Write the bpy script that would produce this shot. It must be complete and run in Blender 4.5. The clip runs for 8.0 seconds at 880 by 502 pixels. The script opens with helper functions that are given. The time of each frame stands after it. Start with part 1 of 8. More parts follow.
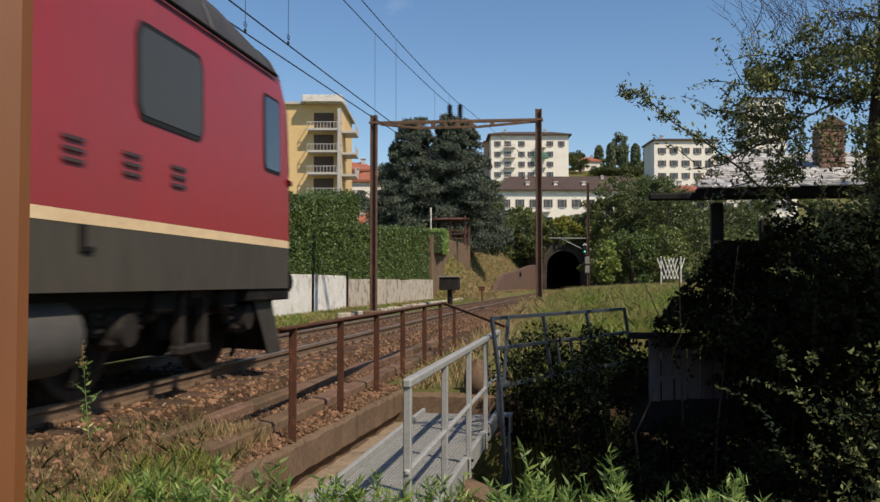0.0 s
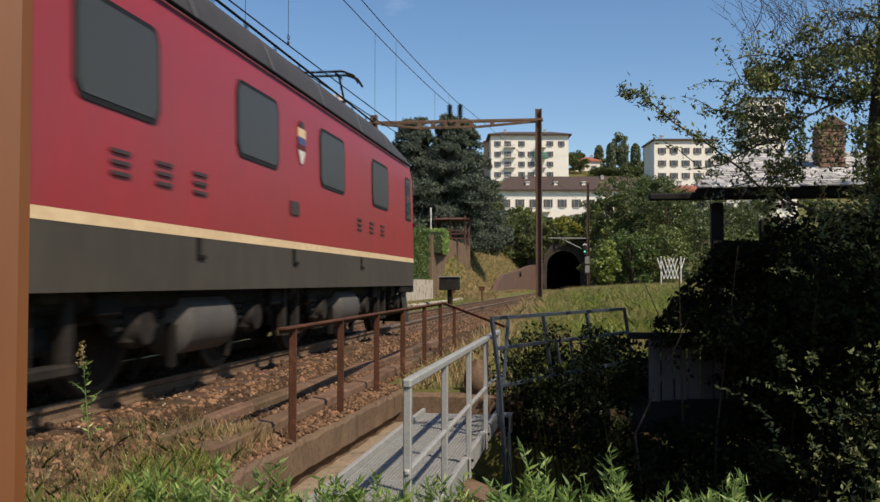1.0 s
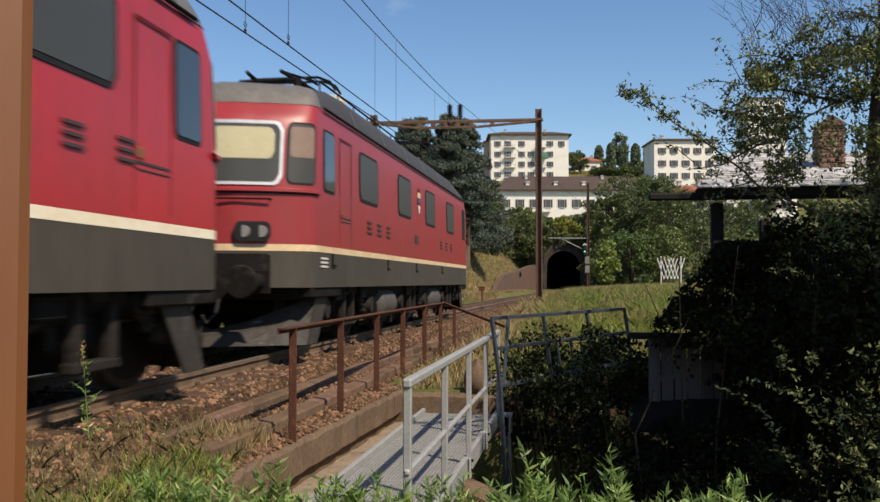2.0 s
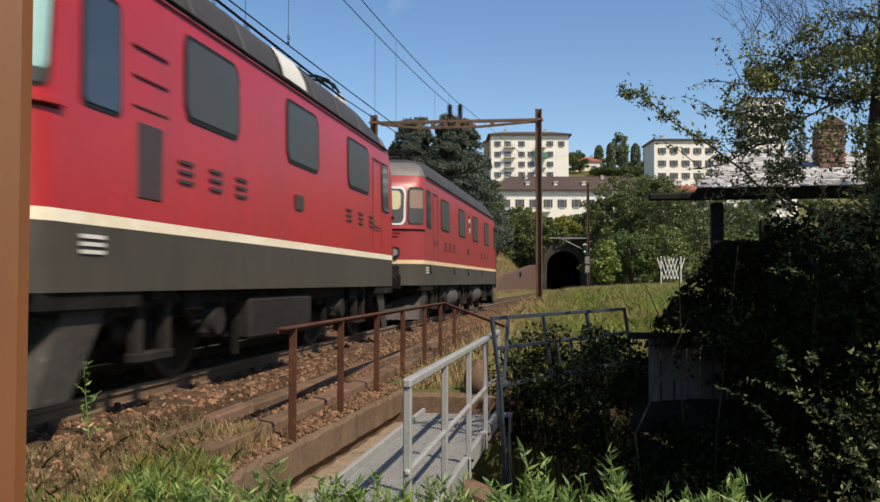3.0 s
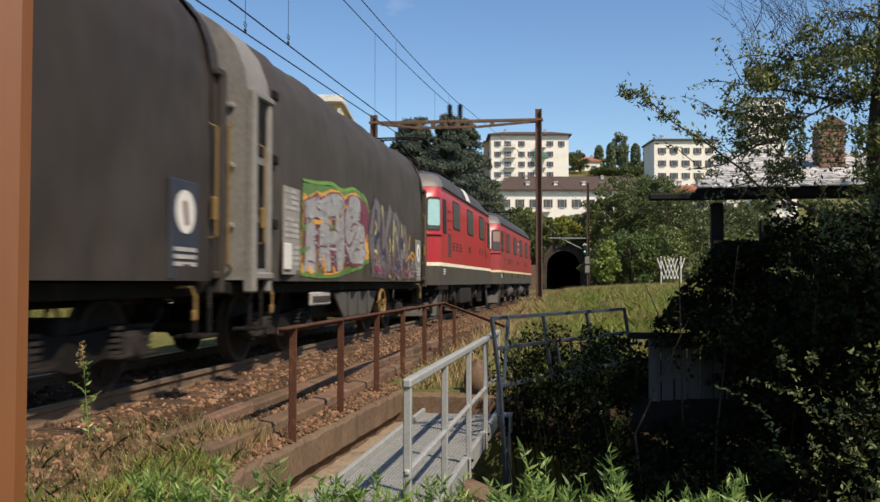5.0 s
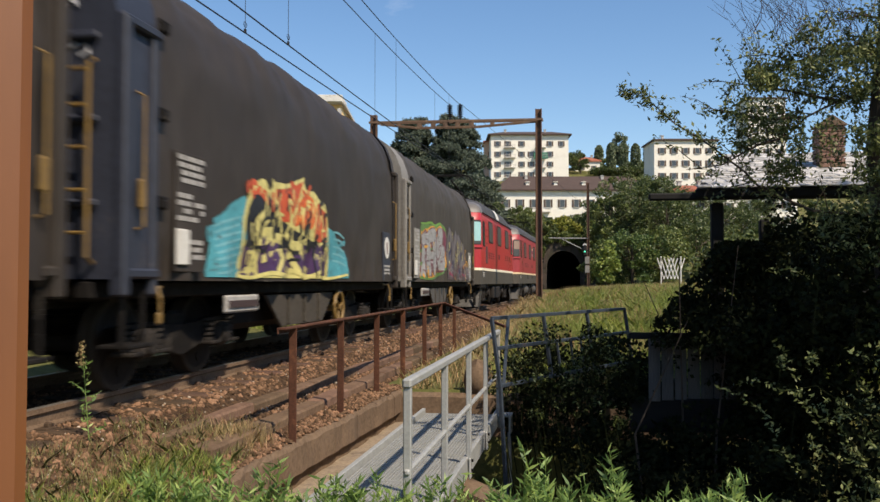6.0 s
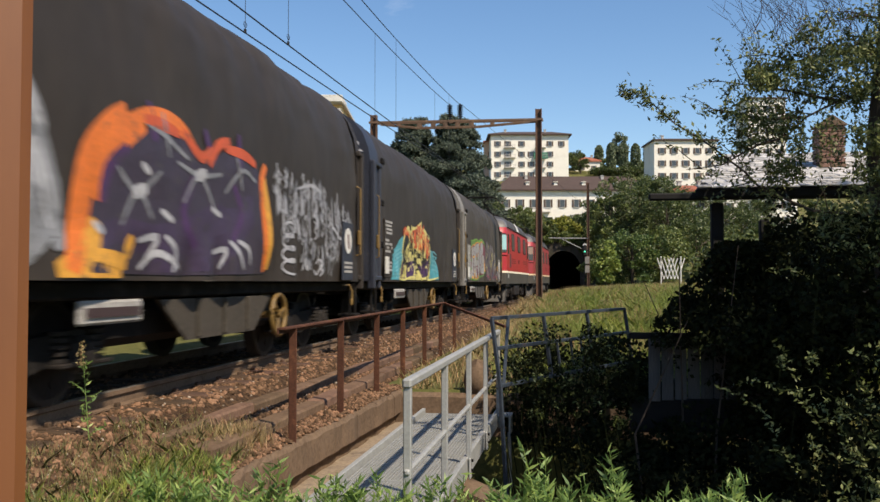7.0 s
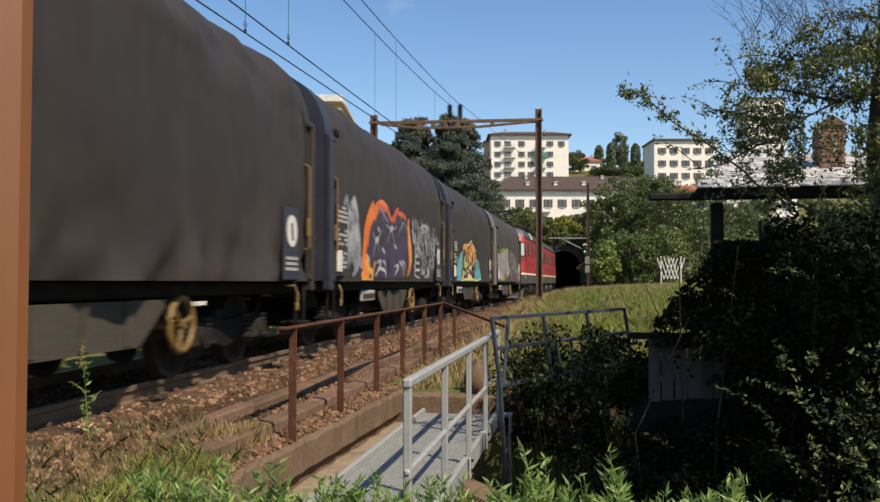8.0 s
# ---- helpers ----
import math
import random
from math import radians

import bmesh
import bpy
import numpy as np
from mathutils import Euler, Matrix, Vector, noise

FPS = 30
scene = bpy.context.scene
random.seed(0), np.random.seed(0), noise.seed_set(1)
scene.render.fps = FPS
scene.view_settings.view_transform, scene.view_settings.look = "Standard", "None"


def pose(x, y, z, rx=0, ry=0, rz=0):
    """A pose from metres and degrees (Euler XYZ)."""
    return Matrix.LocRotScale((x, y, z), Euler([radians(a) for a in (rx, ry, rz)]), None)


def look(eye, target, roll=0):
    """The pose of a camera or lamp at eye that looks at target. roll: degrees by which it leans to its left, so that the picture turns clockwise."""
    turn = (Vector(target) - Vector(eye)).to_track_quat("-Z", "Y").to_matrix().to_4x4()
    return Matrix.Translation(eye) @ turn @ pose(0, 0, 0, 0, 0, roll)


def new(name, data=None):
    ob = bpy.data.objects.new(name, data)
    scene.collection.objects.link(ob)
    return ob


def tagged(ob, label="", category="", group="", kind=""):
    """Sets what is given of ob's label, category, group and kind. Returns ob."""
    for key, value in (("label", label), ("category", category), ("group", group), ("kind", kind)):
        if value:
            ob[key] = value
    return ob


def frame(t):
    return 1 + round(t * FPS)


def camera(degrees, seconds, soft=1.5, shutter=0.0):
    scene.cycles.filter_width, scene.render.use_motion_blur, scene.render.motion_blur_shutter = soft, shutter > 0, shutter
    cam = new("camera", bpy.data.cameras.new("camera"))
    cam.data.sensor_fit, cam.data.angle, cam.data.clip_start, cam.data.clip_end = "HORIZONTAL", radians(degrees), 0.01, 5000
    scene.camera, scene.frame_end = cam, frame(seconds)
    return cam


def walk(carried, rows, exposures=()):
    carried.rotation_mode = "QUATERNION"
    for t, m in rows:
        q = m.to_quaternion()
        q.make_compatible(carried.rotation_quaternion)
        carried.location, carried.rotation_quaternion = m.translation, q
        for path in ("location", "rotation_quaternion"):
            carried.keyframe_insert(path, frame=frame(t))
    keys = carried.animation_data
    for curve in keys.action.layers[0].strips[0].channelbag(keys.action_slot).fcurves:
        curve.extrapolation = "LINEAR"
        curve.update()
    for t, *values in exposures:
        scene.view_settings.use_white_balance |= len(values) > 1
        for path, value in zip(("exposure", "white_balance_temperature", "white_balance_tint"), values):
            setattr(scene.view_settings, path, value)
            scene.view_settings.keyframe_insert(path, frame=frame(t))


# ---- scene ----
EYE = 1.047                      # eye height over the rail heads
cam = camera(52.69, 8.0, soft=1.5, shutter=0.5)
STAND = Matrix.Translation((0, 0, EYE)) @ pose(0, 0, 0, 0, 0, 8.233) @ pose(0, 0, 0, 92.01, 0, 0)
walk(cam, [(0.0, STAND), (8.0, STAND)], exposures=[(0.0, -0.14, 7150, 14), (1.5, 0.0, 7150, 14), (4.0, 0.07, 7150, 14), (6.5, 0.19, 7150, 14), (8.0, 0.19, 7150, 14)])

# ---- world and sun ----
SUN_WAY = Vector((0.63, -0.50, 0.92)).normalized()
world = bpy.data.worlds.new("sky")
scene.world = world
world.use_nodes = True
wn, wl = world.node_tree.nodes, world.node_tree.links
sky = wn.new("ShaderNodeTexSky")
sky.sky_type = 'NISHITA'
sky.sun_disc = False
sky.sun_elevation = math.asin(SUN_WAY.z)
sky.sun_rotation = math.atan2(SUN_WAY.x, SUN_WAY.y)
sky.air_density, sky.dust_density, sky.ozone_density = 1.0, 0.3, 3.4
bg = wn["Background"]
bg.inputs["Strength"].default_value = 0.142
# thin high cloud, part of the sky
wc = wn.new("ShaderNodeTexCoord")
wm = wn.new("ShaderNodeMapping")
wm.inputs["Scale"].default_value = (2.6, 2.6, 9.0)
wm.inputs["Rotation"].default_value = (0.25, 0.12, 0.3)
wno = wn.new("ShaderNodeTexNoise")
wno.inputs["Scale"].default_value = 1.3
wno.inputs["Detail"].default_value = 7
wno.inputs["Roughness"].default_value = 0.62
wr = wn.new("ShaderNodeValToRGB")
wr.color_ramp.elements[0].position, wr.color_ramp.elements[1].position = 0.63, 0.98
wr.color_ramp.elements[1].color = (0.42, 0.42, 0.42, 1)
wx = wn.new("ShaderNodeMix")
wx.data_type = 'RGBA'
wx.inputs[7].default_value = (9.0, 9.4, 10.0, 1)
wl.new(wc.outputs["Generated"], wm.inputs[0])
wl.new(wm.outputs[0], wno.inputs["Vector"])
wl.new(wno.outputs[0], wr.inputs[0])
wl.new(wr.outputs[0], wx.inputs[0])
hue = wn.new("ShaderNodeHueSaturation")
hue.inputs["Saturation"].default_value = 1.16
wl.new(sky.outputs[0], hue.inputs["Color"])
wl.new(hue.outputs[0], wx.inputs[6])
wl.new(wx.outputs[2], bg.inputs["Color"])
sun = new("sun", bpy.data.lights.new("sun", 'SUN'))
sun.data.energy, sun.data.angle, sun.data.color = 4.9, radians(0.55), (1.0, 0.93, 0.80)
sun.matrix_world = look((60, -40, 70), Vector((60, -40, 70)) - SUN_WAY)


# ---- materials ----
def material(name, c1, c2=None, rough=0.7, metal=0.0, scale=4.0, fine=40.0, bump=0.15, spots=None, island=0.0, object_random=0.0,
             coat=0.0, hue=1.0, stretch=(1, 1, 1), contrast=(0.35, 0.65), spot_level=(0.58, 0.7), spot_scale=2.0, leafy=0.0, bump_distance=0.01, spec=0.5):
    """Two tones mixed by noise at two scales, optional stains, relief by the fine noise."""
    m = bpy.data.materials.new(name)
    m.use_nodes = True
    n, l = m.node_tree.nodes, m.node_tree.links
    b = n["Principled BSDF"]
    c2 = c2 or tuple(v * 0.75 for v in c1)
    tc = n.new("ShaderNodeTexCoord")
    mp = n.new("ShaderNodeMapping")
    mp.inputs["Scale"].default_value = stretch
    l.new(tc.outputs["Object"], mp.inputs[0])
    big, small = n.new("ShaderNodeTexNoise"), n.new("ShaderNodeTexNoise")
    for node, s, d in ((big, scale, 5), (small, fine, 4)):
        node.inputs["Scale"].default_value = s
        node.inputs["Detail"].default_value = d
        node.inputs["Roughness"].default_value = 0.6
        l.new(mp.outputs[0], node.inputs["Vector"])
    add = n.new("ShaderNodeMath")
    add.operation = 'MULTIPLY_ADD'
    add.inputs[1].default_value = 0.55
    l.new(small.outputs[0], add.inputs[0])
    half = n.new("ShaderNodeMath")
    half.operation = 'MULTIPLY'
    half.inputs[1].default_value = 0.45
    l.new(big.outputs[0], half.inputs[0])
    l.new(half.outputs[0], add.inputs[2])
    r = n.new("ShaderNodeValToRGB")
    r.color_ramp.elements[0].position, r.color_ramp.elements[1].position = contrast
    r.color_ramp.elements[0].color, r.color_ramp.elements[1].color = (*c2, 1), (*c1, 1)
    l.new(add.outputs[0], r.inputs[0])
    colour = r.outputs[0]
    if spots:
        sp = n.new("ShaderNodeTexNoise")
        sp.inputs["Scale"].default_value = spot_scale
        sp.inputs["Detail"].default_value = 6
        sp.inputs["Roughness"].default_value = 0.7
        l.new(mp.outputs[0], sp.inputs["Vector"])
        sr = n.new("ShaderNodeValToRGB")
        sr.color_ramp.elements[0].position, sr.color_ramp.elements[1].position = spot_level
        l.new(sp.outputs[0], sr.inputs[0])
        mx = n.new("ShaderNodeMix")
        mx.data_type = 'RGBA'
        mx.inputs[7].default_value = (*spots, 1)
        l.new(sr.outputs[0], mx.inputs[0])
        l.new(colour, mx.inputs[6])
        colour = mx.outputs[2]
    if island or object_random:
        src = n.new("ShaderNodeNewGeometry").outputs["Random Per Island"] if island else n.new("ShaderNodeObjectInfo").outputs["Random"]
        k = island or object_random
        mr = n.new("ShaderNodeMapRange")
        mr.inputs[3].default_value, mr.inputs[4].default_value = 1 - k, 1 + k
        l.new(src, mr.inputs[0])
        hs = n.new("ShaderNodeHueSaturation")
        l.new(mr.outputs[0], hs.inputs["Value"])
        mr2 = n.new("ShaderNodeMapRange")
        mr2.inputs[3].default_value, mr2.inputs[4].default_value = 0.5 + 0.05 * k * hue, 0.5 - 0.07 * k * hue
        l.new(src, mr2.inputs[0])
        l.new(mr2.outputs[0], hs.inputs["Hue"])
        l.new(colour, hs.inputs["Color"])
        colour = hs.outputs[0]
    l.new(colour, b.inputs["Base Color"])
    b.inputs["Roughness"].default_value, b.inputs["Metallic"].default_value = rough, metal
    b.inputs["Coat Weight"].default_value = coat
    b.inputs["Specular IOR Level"].default_value = spec
    if bump:
        bp = n.new("ShaderNodeBump")
        bp.inputs["Strength"].default_value, bp.inputs["Distance"].default_value = bump, bump_distance
        l.new(add.outputs[0], bp.inputs["Height"])
        l.new(bp.outputs[0], b.inputs["Normal"])
    if leafy:
        tr = n.new("ShaderNodeBsdfTranslucent")
        l.new(colour, tr.inputs[0])
        ms = n.new("ShaderNodeMixShader")
        ms.inputs[0].default_value = leafy
        l.new(b.outputs[0], ms.inputs[1])
        l.new(tr.outputs[0], ms.inputs[2])
        l.new(ms.outputs[0], n["Material Output"].inputs[0])
    return m


def glass(name, tint=(0.03, 0.04, 0.04), rough=0.06, spec=0.7):
    m = bpy.data.materials.new(name)
    m.use_nodes = True
    b = m.node_tree.nodes["Principled BSDF"]
    b.inputs["Base Color"].default_value = (*tint, 1)
    b.inputs["Roughness"].default_value = rough
    b.inputs["Specular IOR Level"].default_value = spec
    return m


def glow(name, colour, strength):
    m = bpy.data.materials.new(name)
    m.use_nodes = True
    b = m.node_tree.nodes["Principled BSDF"]
    b.inputs["Base Color"].default_value = (*colour, 1)
    b.inputs["Emission Color"].default_value = (*colour, 1)
    b.inputs["Emission Strength"].default_value = strength
    return m


RED = material("red_paint", (0.45, 0.024, 0.030), (0.36, 0.021, 0.026), rough=0.34, scale=0.7, fine=9, bump=0.02, spots=(0.27, 0.03, 0.03), spot_level=(0.5, 0.85), spot_scale=0.9, stretch=(1, 1, 0.35), contrast=(0.3, 0.7))
RED_OLD = material("red_paint_weathered", (0.345, 0.031, 0.035), (0.28, 0.027, 0.031), rough=0.4, scale=0.7, fine=9, bump=0.02, spots=(0.24, 0.04, 0.04), spot_level=(0.45, 0.85), spot_scale=0.9, stretch=(1, 1, 0.35), contrast=(0.3, 0.7))
SKIRT = material("grey_green_paint", (0.072, 0.063, 0.049), (0.05, 0.043, 0.034), rough=0.6, scale=0.9, fine=7, bump=0.03, spots=(0.05, 0.04, 0.033), spot_level=(0.5, 0.8), stretch=(1, 1, 0.3), spec=0.3)
STRIPE = material("cream_stripe", (0.78, 0.60, 0.36), (0.62, 0.44, 0.26), rough=0.5, scale=1.5, fine=12, bump=0.0)
STRIPE_NEW = material("white_stripe", (0.86, 0.80, 0.66), (0.74, 0.62, 0.42), rough=0.5, scale=1.5, fine=12, bump=0.0)
ROOF = material("roof_grey_paint", (0.058, 0.051, 0.044), (0.04, 0.034, 0.029), rough=0.6, scale=0.8, fine=10, bump=0.05, spots=(0.035, 0.03, 0.026), spot_level=(0.5, 0.75))
ROOF_EDGE = material("cab_roof_paint", (0.17, 0.155, 0.135), (0.11, 0.098, 0.086), rough=0.45, scale=1.0, fine=10, bump=0.03)
SILVER = material("bright_aluminium", (0.72, 0.72, 0.70), (0.55, 0.55, 0.54), rough=0.35, metal=0.3, scale=3, fine=30, bump=0.02)
# grime black; also paints the shade of end recesses and open bays
GRIME_SHADE = material("grime_and_shade", (0.015, 0.013, 0.0115), (0.008, 0.007, 0.0065), rough=0.75, scale=4, fine=26, bump=0.3, spots=(0.07, 0.06, 0.05), spot_level=(0.55, 0.8), spot_scale=3, spec=0.12)
BOGIE = material("bogie_dust_grey", (0.034, 0.029, 0.025), (0.012, 0.01, 0.009), rough=0.7, scale=3, fine=22, bump=0.25, spots=(0.05, 0.04, 0.035), spot_scale=4, spec=0.15)
WHEEL = material("wheel_steel", (0.026, 0.021, 0.018), (0.012, 0.01, 0.009), rough=0.75, metal=0.0, scale=5, fine=30, bump=0.1, spec=0.15)
TREAD = material("wheel_tread", (0.055, 0.044, 0.036), (0.03, 0.024, 0.02), rough=0.6, metal=0.2, scale=6, fine=30, bump=0.02, spec=0.2)
BLACK = material("black_rubber", (0.012, 0.012, 0.012), (0.02, 0.02, 0.02), rough=0.6, bump=0.05, spec=0.2)
PANE = glass("side_pane", (0.055, 0.056, 0.052), 0.4, 0.3)
PANE_CAB = glass("cab_pane", (0.035, 0.05, 0.07), 0.06)
PANE_TEAL = material("teal_sun_blind", (0.30, 0.52, 0.50), (0.24, 0.44, 0.43), rough=0.5, scale=2, fine=12, bump=0.0, coat=0.6)
BLIND = material("cream_sun_blind", (0.52, 0.47, 0.29), (0.46, 0.41, 0.25), rough=0.7, scale=2, fine=14, bump=0.02)
LETTER = material("dark_lettering", (0.06, 0.035, 0.035), (0.045, 0.03, 0.03), rough=0.5, scale=5, fine=30, bump=0.0)
PANEL_GREY = material("panel_grey", (0.27, 0.255, 0.225), (0.2, 0.185, 0.16), rough=0.65, scale=6, fine=40, bump=0.02)
WHITE_MARK = material("white_marking", (0.7, 0.68, 0.63), (0.5, 0.48, 0.43), rough=0.6, scale=8, fine=50, bump=0.0)
YELLOW = material("yellow_paint", (0.22, 0.13, 0.03), (0.11, 0.065, 0.022), rough=0.55, scale=5, fine=30, bump=0.1, spots=(0.12, 0.07, 0.03))
TARP = material("grey_tarpaulin", (0.06, 0.05, 0.04), (0.042, 0.035, 0.028), rough=0.62, scale=0.55, fine=5, bump=0.25, bump_distance=0.03, spots=(0.085, 0.072, 0.060), spot_level=(0.48, 0.8), spot_scale=0.8, stretch=(1, 1, 0.5), spec=0.22)
TARP_DARK = material("dark_tarpaulin", (0.042, 0.034, 0.028), (0.03, 0.024, 0.02), rough=0.6, scale=0.55, fine=5, bump=0.25, bump_distance=0.03, spots=(0.062, 0.052, 0.044), spot_level=(0.5, 0.8), spot_scale=0.8, stretch=(1, 1, 0.5), spec=0.22)
STEEL_GREY = material("wagon_grey_paint", (0.24, 0.225, 0.20), (0.16, 0.145, 0.125), rough=0.6, scale=2, fine=18, bump=0.1, spots=(0.10, 0.075, 0.055), spot_level=(0.55, 0.75))
STEEL_BLUE = material("wagon_blue_paint", (0.03, 0.034, 0.05), (0.018, 0.02, 0.03), rough=0.55, scale=2, fine=18, bump=0.1, spots=(0.09, 0.07, 0.06), spot_level=(0.6, 0.8))
RAIL_SIDE = material("rail_rust", (0.2, 0.135, 0.09), (0.1, 0.065, 0.042), rough=0.85, scale=3, fine=40, bump=0.2, spec=0.2)
RAIL_TOP = material("rail_head", (0.42, 0.38, 0.34), (0.27, 0.23, 0.2), rough=0.4, metal=0.7, scale=2, fine=20, bump=0.02)
SLEEPER = material("sleeper_wood", (0.12, 0.075, 0.05), (0.055, 0.035, 0.025), rough=0.9, scale=3, fine=25, bump=0.5, stretch=(0.3, 3, 3), object_random=0.25, spec=0.15)
BALLAST = material("ballast_bed", (0.115, 0.066, 0.036), (0.025, 0.015, 0.009), rough=0.95, scale=9, fine=24, bump=1.0, bump_distance=0.05, contrast=(0.4, 0.6), spec=0.15)
STONE = material("ballast_stone", (0.235, 0.137, 0.078), (0.076, 0.042, 0.024), rough=0.9, scale=6, fine=30, bump=0.3, island=0.7, hue=0.12, spec=0.2)
GROUND = material("grass_soil", (0.16, 0.145, 0.05), (0.065, 0.075, 0.022), rough=0.95, scale=0.5, fine=9, bump=0.8, bump_distance=0.06, spots=(0.20, 0.15, 0.085), spot_level=(0.55, 0.72), spot_scale=0.35, spec=0.15)
CONCRETE = material("old_concrete", (0.2, 0.135, 0.088), (0.1, 0.066, 0.042), rough=0.92, scale=2, fine=22, bump=0.4, spots=(0.12, 0.085, 0.06), spot_level=(0.5, 0.72), spot_scale=1.6, spec=0.2)
GALV = material("galvanised_steel", (0.41, 0.41, 0.39), (0.29, 0.295, 0.28), rough=0.6, metal=0.25, scale=8, fine=60, bump=0.06, spots=(0.3, 0.29, 0.27), spot_level=(0.6, 0.75))
RUST = material("rusty_steel", (0.115, 0.046, 0.025), (0.058, 0.024, 0.015), rough=0.85, scale=5, fine=45, bump=0.3, spots=(0.22, 0.09, 0.045), spot_level=(0.55, 0.75), spot_scale=5, spec=0.25)
MAST = material("mast_rust_paint", (0.13, 0.065, 0.036), (0.075, 0.038, 0.024), rough=0.8, scale=3, fine=30, bump=0.15, spots=(0.20, 0.115, 0.07), spot_level=(0.56, 0.72))
BEAM = material("beam_rust_paint", (0.15, 0.085, 0.05), (0.085, 0.048, 0.03), rough=0.8, scale=3, fine=30, bump=0.15, spots=(0.30, 0.20, 0.12), spot_level=(0.56, 0.72))
WIRE = material("copper_wire", (0.03, 0.03, 0.032), (0.02, 0.02, 0.02), rough=0.6, metal=0.3, bump=0.0)


# ---- mesh building ----
class Geo:
    """Collects faces, then becomes one mesh object."""

    def __init__(self):
        self.v, self.f = [], []

    def add(self, verts, faces):
        k = len(self.v)
        self.v.extend(tuple(p) for p in verts)
        self.f.extend(tuple(i + k for i in q) for q in faces)
        return self

    def box(self, c, s, ch=0.0, turn=None):
        """A box about c with the sizes s and chamfered edges; turn: a 3x3 or 4x4 matrix about c."""
        hx, hy, hz = s[0] / 2, s[1] / 2, s[2] / 2
        if ch <= 0:
            vs = [(x * hx, y * hy, z * hz) for x in (-1, 1) for y in (-1, 1) for z in (-1, 1)]
            fs = [(0, 1, 3, 2), (4, 6, 7, 5), (0, 4, 5, 1), (2, 3, 7, 6), (0, 2, 6, 4), (1, 5, 7, 3)]
        else:
            ch = min(ch, hx * 0.9, hy * 0.9, hz * 0.9)
            vs, idx = [], {}
            for sx in (-1, 1):
                for sy in (-1, 1):
                    for sz in (-1, 1):
                        for ax in range(3):
                            p = [sx * (hx - ch), sy * (hy - ch), sz * (hz - ch)]
                            p[ax] = (sx * hx, sy * hy, sz * hz)[ax]
                            idx[sx, sy, sz, ax] = len(vs)
                            vs.append(tuple(p))
            fs = []
            for a in (-1, 1):
                for ax, o1, o2 in ((0, 1, 2), (1, 2, 0), (2, 0, 1)):
                    q = []
                    for b1, b2 in ((-1, -1), (1, -1), (1, 1), (-1, 1)):
                        k = [0, 0, 0]
                        k[ax], k[o1], k[o2] = a, b1, b2
                        q.append(idx[k[0], k[1], k[2], ax])
                    fs.append(tuple(q) if a > 0 else tuple(reversed(q)))
            for ax, o1, o2 in ((0, 1, 2), (1, 2, 0), (2, 0, 1)):
                for b1 in (-1, 1):
                    for b2 in (-1, 1):
                        def at(e, face):
                            k = [0, 0, 0]
                            k[ax], k[o1], k[o2] = e, b1, b2
                            return idx[k[0], k[1], k[2], face]
                        q = (at(-1, o1), at(1, o1), at(1, o2), at(-1, o2))
                        fs.append(q if b1 * b2 < 0 else tuple(reversed(q)))
            for sx in (-1, 1):
                for sy in (-1, 1):
                    for sz in (-1, 1):
                        q = tuple(idx[sx, sy, sz, ax] for ax in range(3))
                        fs.append(q if sx * sy * sz > 0 else tuple(reversed(q)))
        cv = Vector(c)
        if turn is not None:
            m3 = turn.to_3x3()
            vs = [m3 @ Vector(p) for p in vs]
        return self.add([cv + Vector(p) for p in vs], fs)

    def cyl(self, p0, p1, r0, r1=None, n=12, caps=True):
        p0, p1 = Vector(p0), Vector(p1)
        r1 = r0 if r1 is None else r1
        d = (p1 - p0)
        if d.length < 1e-6:
            return self
        d.normalize()
        a = d.orthogonal().normalized()
        b = d.cross(a)
        vs = []
        for p, r in ((p0, r0), (p1, r1)):
            for i in range(n):
                t = 2 * math.pi * i / n
                vs.append(p + (a * math.cos(t) + b * math.sin(t)) * r)
        fs = [(i, (i + 1) % n, n + (i + 1) % n, n + i) for i in range(n)]
        if caps:
            fs += [tuple(reversed(range(n))), tuple(range(n, 2 * n))]
        return self.add(vs, fs)

    def tube(self, pts, r, n=6, r_end=None):
        pts = [Vector(p) for p in pts]
        vs, fs = [], []
        up = Vector((0.13, 0.21, 0.97))
        for i, p in enumerate(pts):
            d = (pts[min(i + 1, len(pts) - 1)] - pts[max(i - 1, 0)]).normalized()
            a = d.cross(up)
            a = a.normalized() if a.length > 1e-4 else d.orthogonal().normalized()
            b = d.cross(a)
            k = i / max(1, len(pts) - 1)
            rr = r if r_end is None else r + (r_end - r) * k
            vs += [p + (a * math.cos(2 * math.pi * j / n) + b * math.sin(2 * math.pi * j / n)) * rr for j in range(n)]
        for i in range(len(pts) - 1):
            for j in range(n):
                fs.append((i * n + j, i * n + (j + 1) % n, (i + 1) * n + (j + 1) % n, (i + 1) * n + j))
        fs += [tuple(reversed(range(n))), tuple(range((len(pts) - 1) * n, len(pts) * n))]
        return self.add(vs, fs)

    def grid(self, rows, closed=False):
        """A sheet through rows of points of one length."""
        n = len(rows[0])
        vs = [p for r in rows for p in r]
        fs = []
        for i in range(len(rows) - 1):
            for j in range(n if closed else n - 1):
                fs.append((i * n + j, i * n + (j + 1) % n, (i + 1) * n + (j + 1) % n, (i + 1) * n + j))
        return self.add(vs, fs)

    def ngon(self, pts):
        return self.add(pts, [tuple(range(len(pts)))])

    def mesh(self, name, mat, smooth=0.0):
        me = bpy.data.meshes.new(name)
        me.from_pydata([tuple(p) for p in self.v], [], self.f)
        me.materials.append(mat)
        if smooth:
            me.shade_smooth()
            me.set_sharp_from_angle(angle=radians(smooth))
        me.update()
        return me

